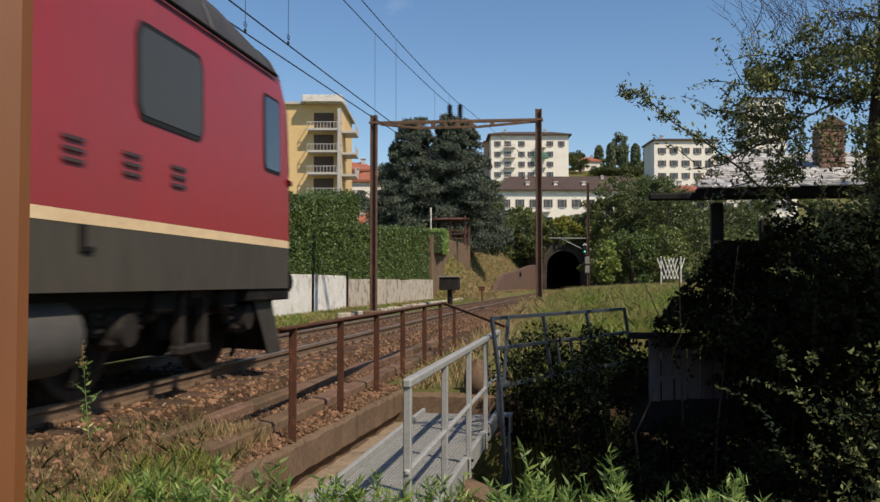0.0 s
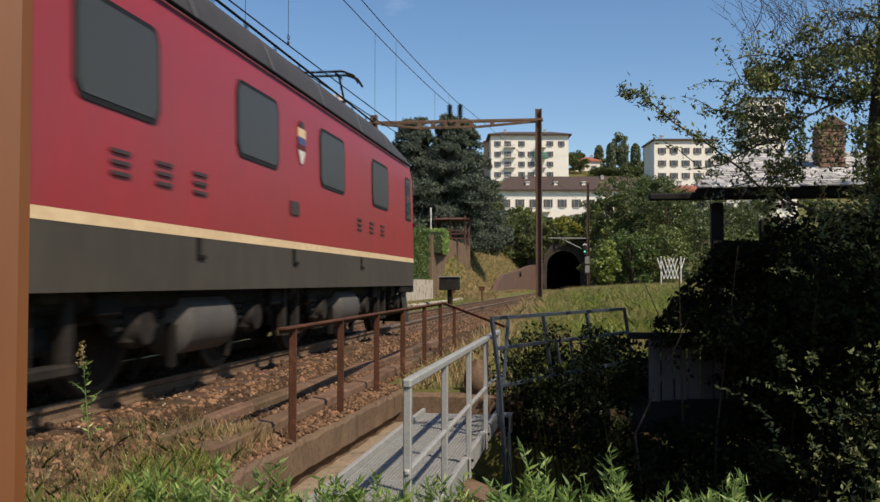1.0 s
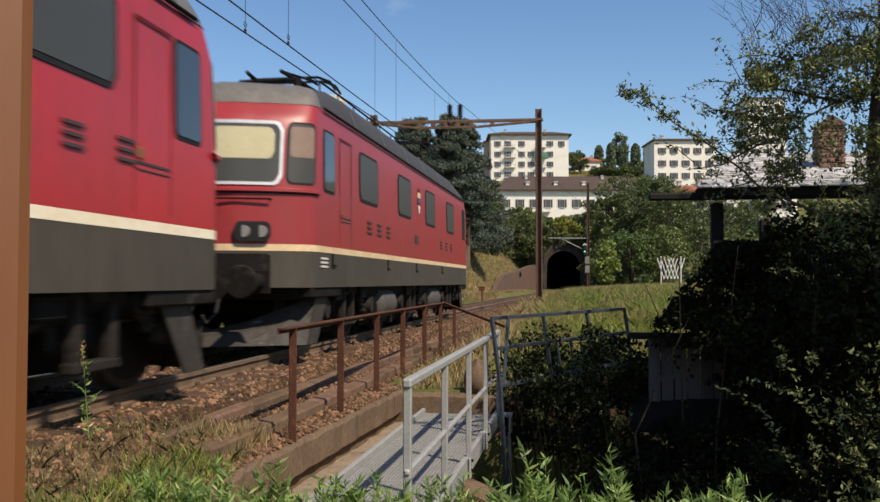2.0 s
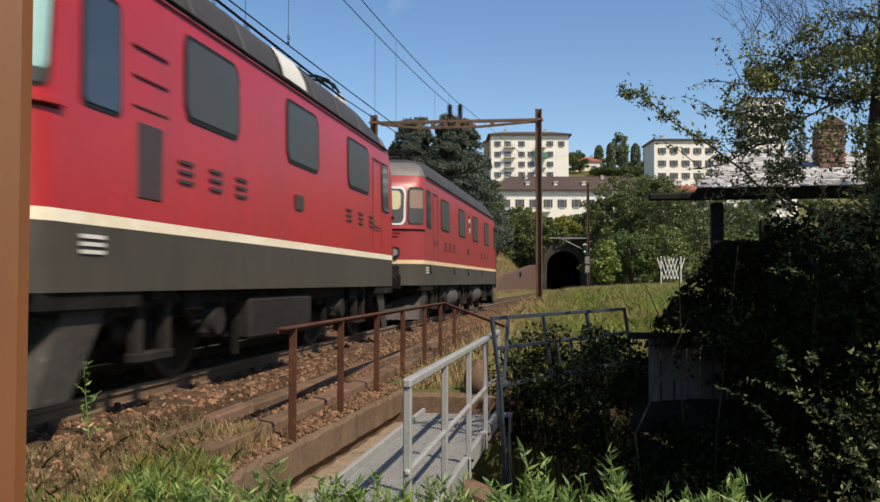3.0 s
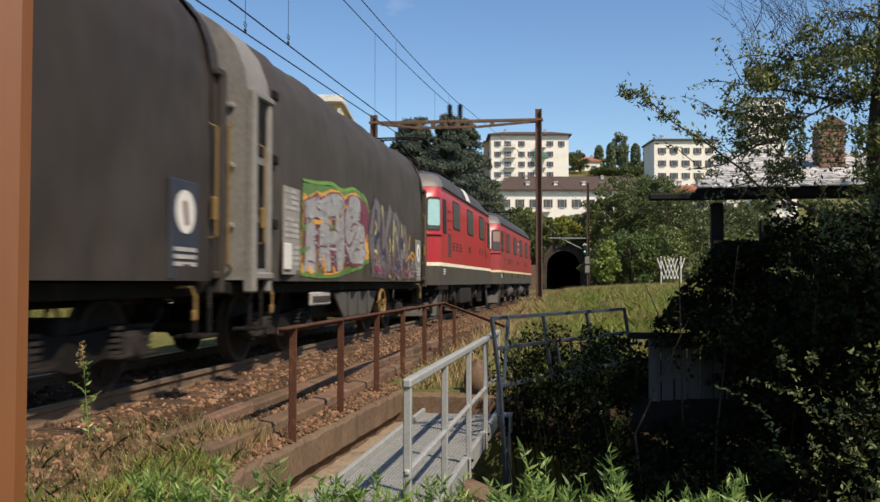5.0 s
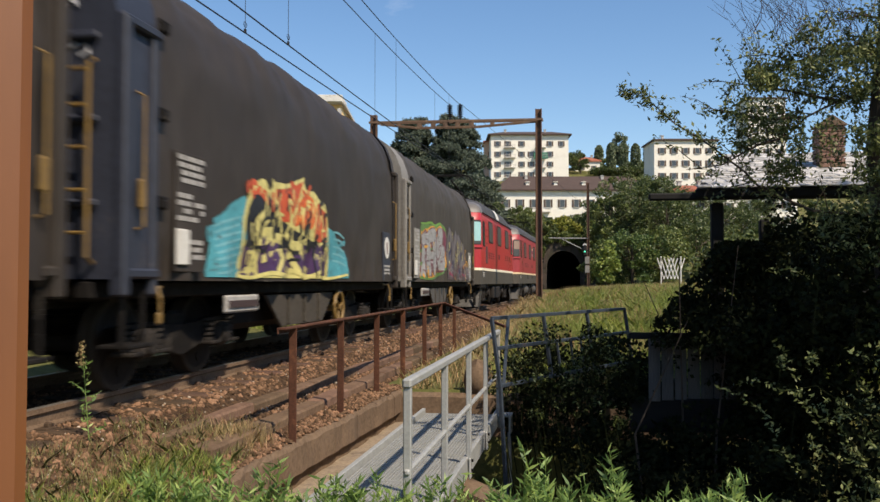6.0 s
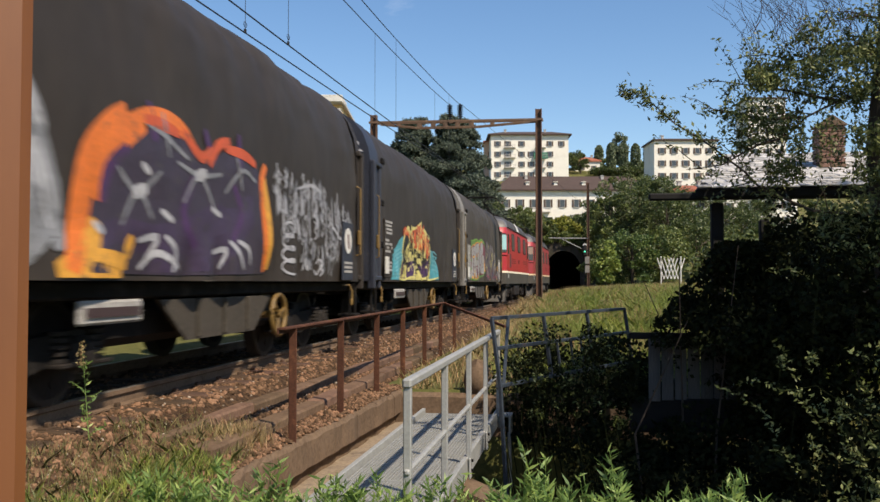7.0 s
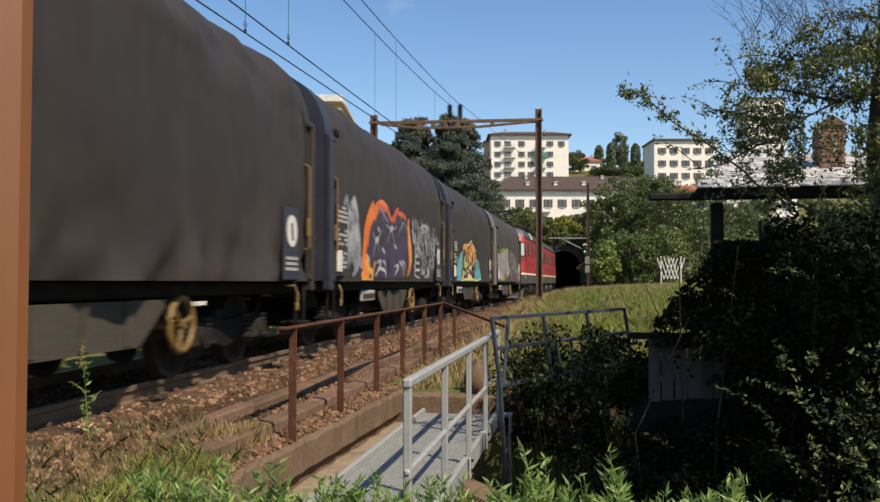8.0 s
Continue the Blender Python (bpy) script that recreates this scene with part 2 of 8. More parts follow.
    def ob(self, name, mat, parent=None, label="", smooth=0.0):
        o = new(name, self.mesh(name, mat, smooth))
        if parent:
            o.parent = parent
        if label:
            o["label"] = label
        return o


def thing(name, label, category, group="", kind="", at=None):
    e = new(name)
    e.empty_display_size = 0.2
    if at is not None:
        e.matrix_world = at
    return tagged(e, label, category, group, kind)


# ---- the line of the track: a wide bend, then straight to the tunnel ----
BEND, AWAY, LAST = 0.00091, 5.144, 45.0


def line(s, off=0.0, z=0.0):
    """The point at s metres along the track, off metres to its right."""
    q = min(s, LAST)
    a = BEND * q
    x, y = (1 - math.cos(a)) / BEND - AWAY, math.sin(a) / BEND
    x, y = x + math.sin(a) * (s - q), y + math.cos(a) * (s - q)
    return Vector((x + off * math.cos(a), y - off * math.sin(a), z))


def heading(s):
    return -math.degrees(BEND * min(s, LAST))


def centre_x(y):
    return -AWAY + BEND / 2 * y * y if y < LAST else -AWAY + BEND / 2 * LAST ** 2 + math.tan(BEND * LAST) * (y - LAST)


def swept(profile, s0, s1, step, name, mat, parent=None, closed=True, smooth=0.0, label=""):
    g = Geo()
    n = max(1, int((s1 - s0) / step))
    g.grid([[line(s0 + (s1 - s0) * i / n, o, z) for o, z in profile] for i in range(n + 1)], closed)
    return g.ob(name, mat, parent, label, smooth)


rng = np.random.default_rng(5)


def smooth_step(a, b, v):
    t = min(1.0, max(0.0, (v - a) / (b - a)))
    return t * t * (3 - 2 * t)


def ground_z(x, y):
    """The height of the ground sheet."""
    u = x - centre_x(y)
    z = -0.52
    if y < 130:
        # the verge beyond the track
        if u < -3:
            z += 0.22 * smooth_step(-3, -5.5, u)
            garden = 1.25 + 0.03 * max(0, -11 - x)
            step = smooth_step(-11.12, -11.25, x)
            z = z * (1 - step) + garden * step if y < 72 else z
        if y >= 72 and u < -2.6:
            k = smooth_step(71.8, 77, y)
            bank = 5.6 * smooth_step(-4.4 + 0.02 * (y - 85), -9.0, u) + 0.05 * max(0, -9 - u)
            low = z if x > -11.2 else 1.25
            z = low * (1 - k) + max(low * 0.0 - 0.35, bank) * k if x > -11.2 else max(1.25 * (1 - k), bank * k + 1.25 * (1 - k))
        if u > 2.2:
            far = smooth_step(13.0, 40, y)
            z += far * (0.75 + 0.05 * min(8, u - 2.6)) * smooth_step(2.3, 2.7, u)
            near = smooth_step(6.2, 4.6, y)
            z += near * -0.28
            # the hollow beside the footbridge
            if x > -2.8:
                hollow = smooth_step(-2.74, -2.62, x) * smooth_step(5.5, 6.3, y) * smooth_step(12.75, 12.5, y) * smooth_step(9, 6, x)
                z -= 2.6 * hollow
    if y > 100:
        side = smooth_step(4, 12, abs(u)) if y < 130.4 else 1.0
        hill = 7.6 * smooth_step(100, 131, y) if y < 130.4 else 7.6
        hill += max(0, y - 131) * 0.10 + max(0, y - 225) * 0.19 - max(0, y - 305) * 0.25
        hill = min(hill, 42 + 0.004 * y)
        z = max(z, hill * side) if y < 130.4 else hill
    return z + 0.05 * noise.noise((x * 0.7, y * 0.7, 0)) * (1 if abs(u) > 2.5 else 0)


# ---- ground, one sheet to the horizon ----
def spread(a, b, step, out_a, out_b, grow=1.22):
    v = list(np.arange(a, b + 1e-6, step))
    d = step
    while v[-1] < out_b:
        d *= grow
        v.append(v[-1] + d)
    d = step
    lo = []
    w = v[0]
    while w > out_a:
        d *= grow
        w -= d
        lo.append(w)
    return lo[::-1] + v


gx = spread(-12.5, 6.0, 0.22, -2500, 2500)
gy = spread(-3.0, 16.0, 0.22, -400, 16.0) + list(np.arange(16.6, 128.5, 0.8)) + [129.2, 129.8, 130.35, 130.45] + spread(131.5, 320, 4.0, 131.5, 3500)
gg = Geo()
gv = [(x, y, ground_z(x, y)) for y in gy for x in gx]
gf = []
for j in range(len(gy) - 1):
    for i in range(len(gx) - 1):
        if gy[j] < 130.4 < gy[j + 1] and abs(gx[i] - centre_x(130)) < 2.7 and abs(gx[i + 1] - centre_x(130)) < 2.7:
            continue
        q = j * len(gx) + i
        gf.append((q, q + 1, q + 1 + len(gx), q + len(gx)))
gg.v, gg.f = gv, gf
ground = gg.ob("ground", GROUND, smooth=180)
tagged(ground, "dry grass and soil beside the railway", "ground", kind="structure")

# ---- ballast, sleepers and rails ----
ballast = swept([(-2.9, -0.6), (-2.6, -0.48), (-1.75, -0.19), (-0.8, -0.17), (0.8, -0.17), (1.35, -0.19), (1.62, -0.37), (2.1, -0.45), (2.28, -0.49), (2.36, -0.66)], -75, 168, 1.2, "ballast_bed", BALLAST, closed=False, smooth=40)
tagged(ballast, "rust-brown crushed stone ballast under the track", "ballast", kind="structure")
track = thing("railway_track", "single railway track with rusty rails on timber sleepers", "railway track", kind="structure")
RAIL_SHAPE = [(-0.036, 0.0), (0.036, 0.0), (0.036, -0.04), (0.009, -0.055), (0.009, -0.13), (0.07, -0.145), (0.07, -0.16), (-0.07, -0.16), (-0.07, -0.145), (-0.009, -0.13), (-0.009, -0.055), (-0.036, -0.04)]
for o in (-0.7525, 0.7525):
    swept([(o + a, b) for a, b in RAIL_SHAPE], -75, 168, 1.2, "rail", RAIL_SIDE, track)
    swept([(o - 0.03, 0.004), (o + 0.03, 0.004), (o + 0.03, -0.002), (o - 0.03, -0.002)], -75, 168, 1.2, "rail_head", RAIL_TOP, track, label="bright worn running surface")
sl = Geo()
sl.box((0, 0, -0.23), (2.55, 0.25, 0.15), 0.02)
for o in (-0.7525, 0.7525):
    sl.box((o, 0, -0.152), (0.34, 0.16, 0.016), 0.004)
    for q in (-0.11, 0.11):
        sl.box((o + q, 0.03, -0.13), (0.05, 0.06, 0.05), 0.01)
sleeper_mesh = sl.mesh("sleeper", SLEEPER)
for i in range(225):
    s = -4 + i * 0.6
    o = new("sleeper", sleeper_mesh)
    o.parent = track
    o.matrix_local = Matrix.Translation(line(s, random.uniform(-0.03, 0.03))) @ pose(0, 0, 0, 0, 0, heading(s) + random.uniform(-0.8, 0.8))


def pebbles(name, spots, label, mat, sizes):
    """Loose angular stones at the given places, joined."""
    g = Geo()
    base = [(0, 0, 1), (0.894, 0, 0.447), (0.276, 0.851, 0.447), (-0.724, 0.526, 0.447), (-0.724, -0.526, 0.447), (0.276, -0.851, 0.447),
            (0.724, 0.526, -0.447), (-0.276, 0.851, -0.447), (-0.894, 0, -0.447), (-0.276, -0.851, -0.447), (0.724, -0.526, -0.447), (0, 0, -1)]
    tri = [(0, 1, 2), (0, 2, 3), (0, 3, 4), (0, 4, 5), (0, 5, 1), (1, 6, 2), (2, 7, 3), (3, 8, 4), (4, 9, 5), (5, 10, 1),
           (2, 6, 7), (3, 7, 8), (4, 8, 9), (5, 9, 10), (1, 10, 6)]
    b = np.array(base)
    for p in spots:
        r = sizes[0] + (sizes[1] - sizes[0]) * rng.random() ** 2
        k = b * (1 + rng.normal(0, 0.16, (12, 1))) * (r * rng.uniform(0.7, 1.25, 3))
        a, c = rng.uniform(0, 6.28), rng.uniform(-0.7, 0.7)
        k = k @ np.array([[math.cos(a), math.sin(a), 0], [-math.sin(a), math.cos(a), 0], [0, 0, 1]]) @ np.array([[1, 0, 0], [0, math.cos(c), math.sin(c)], [0, -math.sin(c), math.cos(c)]])
        g.add(k + np.array(p), tri)
    o = g.ob(name, mat)
    return tagged(o, label, "stones", kind="stuff")


def bed_z(u):
    return float(np.interp(u, [-2.9, -2.6, -1.75, -0.8, 0.8, 1.35, 1.62, 2.1, 2.28, 2.36], [-0.6, -0.48, -0.19, -0.17, -0.17, -0.19, -0.37, -0.45, -0.49, -0.66]))


spots = []
for _ in range(60000):
    s = 4 + 42 * rng.random() ** 2.0
    u = rng.uniform(-1.9, 2.30)
    if abs(u) < 0.7 and rng.random() < 0.5:
        continue
    p = line(s, u)
    if (abs(p.x + 3.62 - 0.038 * (p.y - 7.4)) < 0.12 or abs(p.x + 3.10 - 0.022 * (p.y - 7.2)) < 0.14) and p.y > 7.5:
        continue
    spots.append((p.x, p.y, bed_z(u) - 0.005))
pebbles("ballast_stones", spots, "loose rust-brown ballast stones along the rails", STONE, (0.011, 0.043))
PALE_STONE = material("pale_stone", (0.46, 0.38, 0.3), (0.27, 0.21, 0.16), rough=0.9, scale=6, fine=30, bump=0.3, island=0.3, hue=0.1)
spots = []
for _ in range(700):
    s = 5 + 40 * rng.random() ** 1.8
    u = rng.uniform(0.9, 2.28)
    p = line(s, u)
    spots.append((p.x, p.y, bed_z(u) + 0.008))
pebbles("pale_stones", spots, "scattered pale broken stones among the ballast", PALE_STONE, (0.006, 0.019))


# ---- the train ----
LENS = glass("lamp_lens", (0.30, 0.29, 0.27), 0.15)
MOVING = []                      # (vehicle, metres behind the train's front to its middle, [(wheelset, y, radius)])


def wheelset(parent, y, r, spoked=False):
    """An axle with two flanged wheels, turning about its own x axis."""
    e = Geo()
    e.cyl((-1.05, 0, 0), (1.05, 0, 0), 0.085, n=10)
    for sx in (-1, 1):
        x = sx * 0.75
        e.cyl((x - 0.065, 0, 0), (x + 0.065, 0, 0), r * 0.9, n=28)
        e.cyl((x + sx * 0.03, 0, 0), (x + sx * 0.1, 0, 0), r * 0.36, r * 0.28, n=16)
        for k in range(6):
            a = k * math.pi / 3
            e.cyl((x + sx * 0.06, math.cos(a) * r * 0.6, math.sin(a) * r * 0.6), (x + sx * 0.072, math.cos(a) * r * 0.6, math.sin(a) * r * 0.6), r * 0.12, n=8)
    w = e.ob("wheelset", WHEEL, parent, smooth=35)
    for sx in (-1, 1):
        t = Geo()
        x = sx * 0.75
        prof = ((-0.068, 0.86), (-0.068, 1.045), (-0.04, 1.045), (-0.03, 1.0), (0.07, 0.985), (0.07, 0.86))
        t.grid([[(x + sx * o, k * r * math.cos(a), k * r * math.sin(a)) for o, k in prof] for a in np.linspace(0, 2 * math.pi, 33)])
        t.ob("tyre", TREAD, w, "rust-stained steel tyre", smooth=35)
    w.location = (0, y, r)
    return (w, y, r)


def buffers(parent, y_end, way, mat):
    for sx in (-1, 1):
        g = Geo()
        x = sx * 0.875
        g.box((x, y_end - way * 0.64, 1.05), (0.36, 0.05, 0.34), 0.015)
        g.cyl((x, y_end - way * 0.62, 1.05), (x, y_end - way * 0.28, 1.05), 0.12, 0.10, n=14)
        g.cyl((x, y_end - way * 0.3, 1.05), (x, y_end - way * 0.05, 1.05), 0.075, n=12)
        g.cyl((x, y_end - way * 0.05, 1.05), (x, y_end, 1.05), 0.23, 0.21, n=18)
        g.ob("buffer", mat, parent, smooth=35)
    h = Geo()
    h.box((0, y_end - way * 0.5, 1.03), (0.14, 0.3, 0.12), 0.03)
    h.tube([(0, y_end - way * 0.4, 1.0), (0, y_end - way * 0.3, 0.85), (0, y_end - way * 0.42, 0.66), (0, y_end - way * 0.5, 0.85)], 0.03)
    for sx in (-1, 1):
        h.tube([(sx * 0.35, y_end - way * 0.6, 0.9), (sx * 0.37, y_end - way * 0.4, 0.62), (sx * 0.3, y_end - way * 0.25, 0.5), (sx * 0.22, y_end - way * 0.3, 0.6)], 0.025)
    h.ob("coupling", BLACK, parent)


class Cab:
    """The skin of a locomotive body: a rounded plan, leaning in towards the roof."""

    def __init__(self, half):
        h = self.h = half
        q = [(1.475, 0), (1.475, h - 1.0), (1.475, h - 0.88), (1.468, h - 0.76), (1.42, h - 0.62), (1.30, h - 0.49), (1.12, h - 0.37), (0.9, h - 0.26), (0.7, h - 0.18), (0.4, h - 0.07), (0, h + 0.005)]
        fine = []
        for i in range(len(q) - 1):
            p0, p1, p2, p3 = q[max(i - 1, 0)], q[i], q[i + 1], q[min(i + 2, len(q) - 1)]
            if i == 0:
                fine += [(1.475, (h - 1.0) * k / 10) for k in range(10)]
                continue
            if i == 1:
                fine.append(p1)
                continue
            for k in range(4):
                t = k / 4
                fine.append(tuple(0.5 * (2 * b + (c - a) * t + (2 * a - 5 * b + 4 * c - d) * t * t + (3 * b - a - 3 * c + d) * t ** 3) for a, b, c, d in zip(p0, p1, p2, p3)))
        fine.append(q[-1])
        self.q = fine
        self.arc = [0.0]
        for a, b in zip(fine, fine[1:]):
            self.arc.append(self.arc[-1] + math.dist(a, b))
        self.end = self.arc[-1]

    def shape(self, x, y, z):
        w = smooth_step(self.h - 1.5, self.h - 0.1, y)
        y -= w * (max(0, z - 2.35) * 0.16 + max(0, z - 3.40) * 0.7)
        k = 1 - 0.012 * max(0, z - 2.2) - 0.075 * max(0, z - 3.35)
        x *= k
        return x, y

    def at(self, arc, z, sx=1, sy=1, out=0.0):
        if arc < 0:
            return self.at(-arc, z, sx, -sy, out)
        a = min(arc, self.end)
        x = float(np.interp(a, self.arc, [p[0] for p in self.q]))
        y = float(np.interp(a, self.arc, [p[1] for p in self.q]))
        x2 = float(np.interp(a + 0.02, self.arc, [p[0] for p in self.q]))
        y2 = float(np.interp(a + 0.02, self.arc, [p[1] for p in self.q]))
        nx, ny = y2 - y, x - x2
        n = math.hypot(nx, ny) or 1
        if a > self.end - 0.03:
            nx, ny, n = 0, 1, 1
        x, y = self.shape(x, y, z)
        return (sx * (x + out * nx / n), sy * (y + out * ny / n), z)

    def ring(self, z, out=0.0):
        quarter = [self.at(a, z, 1, 1, out) for a in self.arc]
        r = quarter + [(-x, y, z) for x, y, z in reversed(quarter[:-1])]
        return r + [(x, -y, z) for x, y, z in reversed(r)][1:-1]

    def skin(self, zs, out=0.0):
        g = Geo()
        g.grid([self.ring(z, out) for z in zs], True)
        return g

    def patch(self, a0, a1, z0, z1, out, sx=1, sy=1, r=0.08, g=None, thick=0.02):
        """A panel with rounded corners that follows the skin."""
        g = g or Geo()
        n = 20
        cols = [a0 + (a1 - a0) * i / n for i in range(n + 1)]
        top, low = [], []
        for i, a in enumerate(cols):
            d = min(a - a0, a1 - a)
            k = r - math.sqrt(max(0, r * r - (r - min(d, r)) ** 2))
            top.append((a, z1 - k))
            low.append((a, z0 + k))
        rows = []
        for j in range(5):
            t = j / 4
            rows.append([self.at(lo[0], lo[1] + (hi[1] - lo[1]) * t, sx, sy, out) for lo, hi in zip(low, top)])
        g.grid(rows)
        rim = [(a, z) for a, z in low] + [(a, z) for a, z in reversed(top)]
        g.grid([[self.at(a, z, sx, sy, out) for a, z in rim], [self.at(a, z, sx, sy, out - thick) for a, z in rim]], True)
        return g


def pantograph(parent, y, raised, way):
    g = Geo()
    for sx in (-0.5, 0.5):
        g.box((sx, y, 4.50), (0.07, 1.3, 0.06), 0.02)
    for q in (-0.6, 0.6):
        g.box((0, y + q, 4.50), (1.0, 0.07, 0.06), 0.02)
    for sx in (-1, 1):
        for sy in (-1, 1):
            g.cyl((sx * 0.5, y + sy * 0.6, 4.3), (sx * 0.5, y + sy * 0.6, 4.5), 0.07, n=8)
    low = (0, y - way * 0.75, 4.56)
    knee = (0, y + way * 0.85, 4.56 + 0.32 * raised)
    head = (0, y - way * 0.35, 4.62 + 0.56 * raised)
    for sx in (-1, 1):
        g.cyl((sx * 0.45, low[1], low[2]), (sx * 0.3, knee[1], knee[2]), 0.035, n=7)
        g.cyl((sx * 0.3, knee[1], knee[2]), (sx * 0.5, head[1], head[2]), 0.022, n=7)
    g.cyl((-0.5, low[1], low[2]), (0.5, low[1], low[2]), 0.04, n=7)
    for q in (-0.17, 0.17):
        g.tube([(-0.95, head[1] + q, head[2] - 0.22), (-0.85, head[1] + q, head[2] - 0.06), (-0.62, head[1] + q, head[2] + 0.03), (0.62, head[1] + q, head[2] + 0.03), (0.85, head[1] + q, head[2] - 0.06), (0.95, head[1] + q, head[2] - 0.22)], 0.024)
    for sx in (-0.5, 0.5):
        g.cyl((sx, head[1] - 0.2, head[2] - 0.02), (sx, head[1] + 0.2, head[2] - 0.02), 0.025, n=6)
    g.ob("pantograph", GRIME_SHADE, parent, "dark steel pantograph", smooth=35)


def bars(parent, xs, y, z, width, height, mat, name="lettering", gap=0.42, n=3, x=1.49):
    """Plain bars in place of letters: n blocks of three bars."""
    for k in range(n):
        g = Geo()
        for j in (-1, 0, 1):
            g.box((x, y - k * gap, z + j * height * 0.42), (0.012, width, height * 0.15))
        g.ob(name, mat, parent)


def loco_bogie(parent, yc, wheelbase, r, dust):
    """Frame, springs, boxes, dampers of one two-axle bogie."""
    f = Geo()
    for sx in (-1, 1):
        f.box((sx * 1.08, yc, 0.78), (0.14, wheelbase + 1.5, 0.20), 0.03)
        f.box((sx * 1.08, yc, 0.60), (0.16, 0.9, 0.26), 0.05)
    f.box((0, yc, 0.75), (2.1, 0.5, 0.25), 0.03)
    bog = f.ob("bogie_frame", GRIME_SHADE, parent)
    for sx in (-1, 1):
        for sy in (-1, 1):
            y = yc + sy * wheelbase / 2
            b = Geo()
            b.box((sx * 1.17, y, r), (0.22, 0.36, 0.36), 0.06)
            b.cyl((sx * 1.22, y, r), (sx * 1.34, y, r), 0.19, 0.15, n=14)
            b.ob("axle_box", dust, bog, smooth=35)
            for q in (-0.34, 0.34):
                sp = Geo()
                for k in range(6):
                    sp.cyl((sx * 1.17, y + q, 0.62 + k * 0.065), (sx * 1.17, y + q, 0.655 + k * 0.065), 0.095, n=10)
                sp.cyl((sx * 1.17, y + q, 0.58), (sx * 1.17, y + q, 1.02), 0.06, n=8)
                sp.ob("coil_spring", dust, bog, smooth=35)
            s = Geo()
            s.box((sx * 1.22, y + sy * 0.72, 0.42), (0.1, 0.08, 0.45), 0.02)
            s.ob("guard_bracket", GRIME_SHADE, bog, smooth=35)
            s = Geo()
            s.cyl((sx * 0.85, y + sy * 0.66, 0.1), (sx * 0.95, y + sy * 0.70, 0.5), 0.03, n=6)
            s.ob("sand_pipe", GRIME_SHADE, bog, smooth=35)
            s = Geo()
            s.box((sx * 1.2, y - sy * 0.65, 0.86), (0.3, 0.42, 0.22), 0.03)
            s.ob("sand_box", GRIME_SHADE, bog)
            s = Geo()
            s.cyl((sx * 1.24, y - sy * 0.5, 0.7), (sx * 1.24, y - sy * 1.05, 0.98), 0.05, n=8)
            s.ob("damper", dust, bog, smooth=35)
    for sx in (-1, 1):
        d = Geo()
        for q in (-0.28, 0.28):
            d.box((sx * 1.24, yc + q, 0.66), (0.12, 0.11, 0.66), 0.02)
        d.box((sx * 1.24, yc, 0.36), (0.14, 0.72, 0.10), 0.02)
        d.box((sx * 1.26, yc, 0.95), (0.14, 0.3, 0.14), 0.03)
        d.ob("bolster_hanger", dust, bog)
    return bog


def plough(parent, y, way, mat):
    g = Geo()
    rows = []
    for t, o in ((1.0, 0.42), (0.55, 0.22), (0.0, 0.0)):
        rows.append([(x, y - way * (abs(x) * 0.5 + o), 0.14 + t * (0.22 + 0.50 * (abs(x) / 1.35) ** 1.3)) for x in (-1.35, -1.0, -0.5, 0, 0.5, 1.0, 1.35)])
    g.grid(rows)
    rows2 = [[(x, yy - way * 0.03, z) for x, yy, z in r] for r in rows]
    g.grid([list(reversed(r)) for r in rows2])
    g.ob("snow_plough", mat, parent, "dusty grey snow plough")
    for sx in (-1, 1):
        g = Geo()
        g.add([(sx * 1.36, y - way * (0.68 + 0.42), 0.92), (sx * 1.36, y - way * 0.68, 0.14), (sx * 1.36, y - way * 1.15, 0.14), (sx * 1.36, y - way * 1.75, 0.92)], [(0, 1, 2, 3)])
        g.add([(sx * 1.33, y - way * (0.68 + 0.42), 0.92), (sx * 1.33, y - way * 0.68, 0.14), (sx * 1.33, y - way * 1.15, 0.14), (sx * 1.33, y - way * 1.75, 0.92)], [(3, 2, 1, 0)])
        g.ob("plough_cheek", mat, parent, "dusty grey plough side plate")


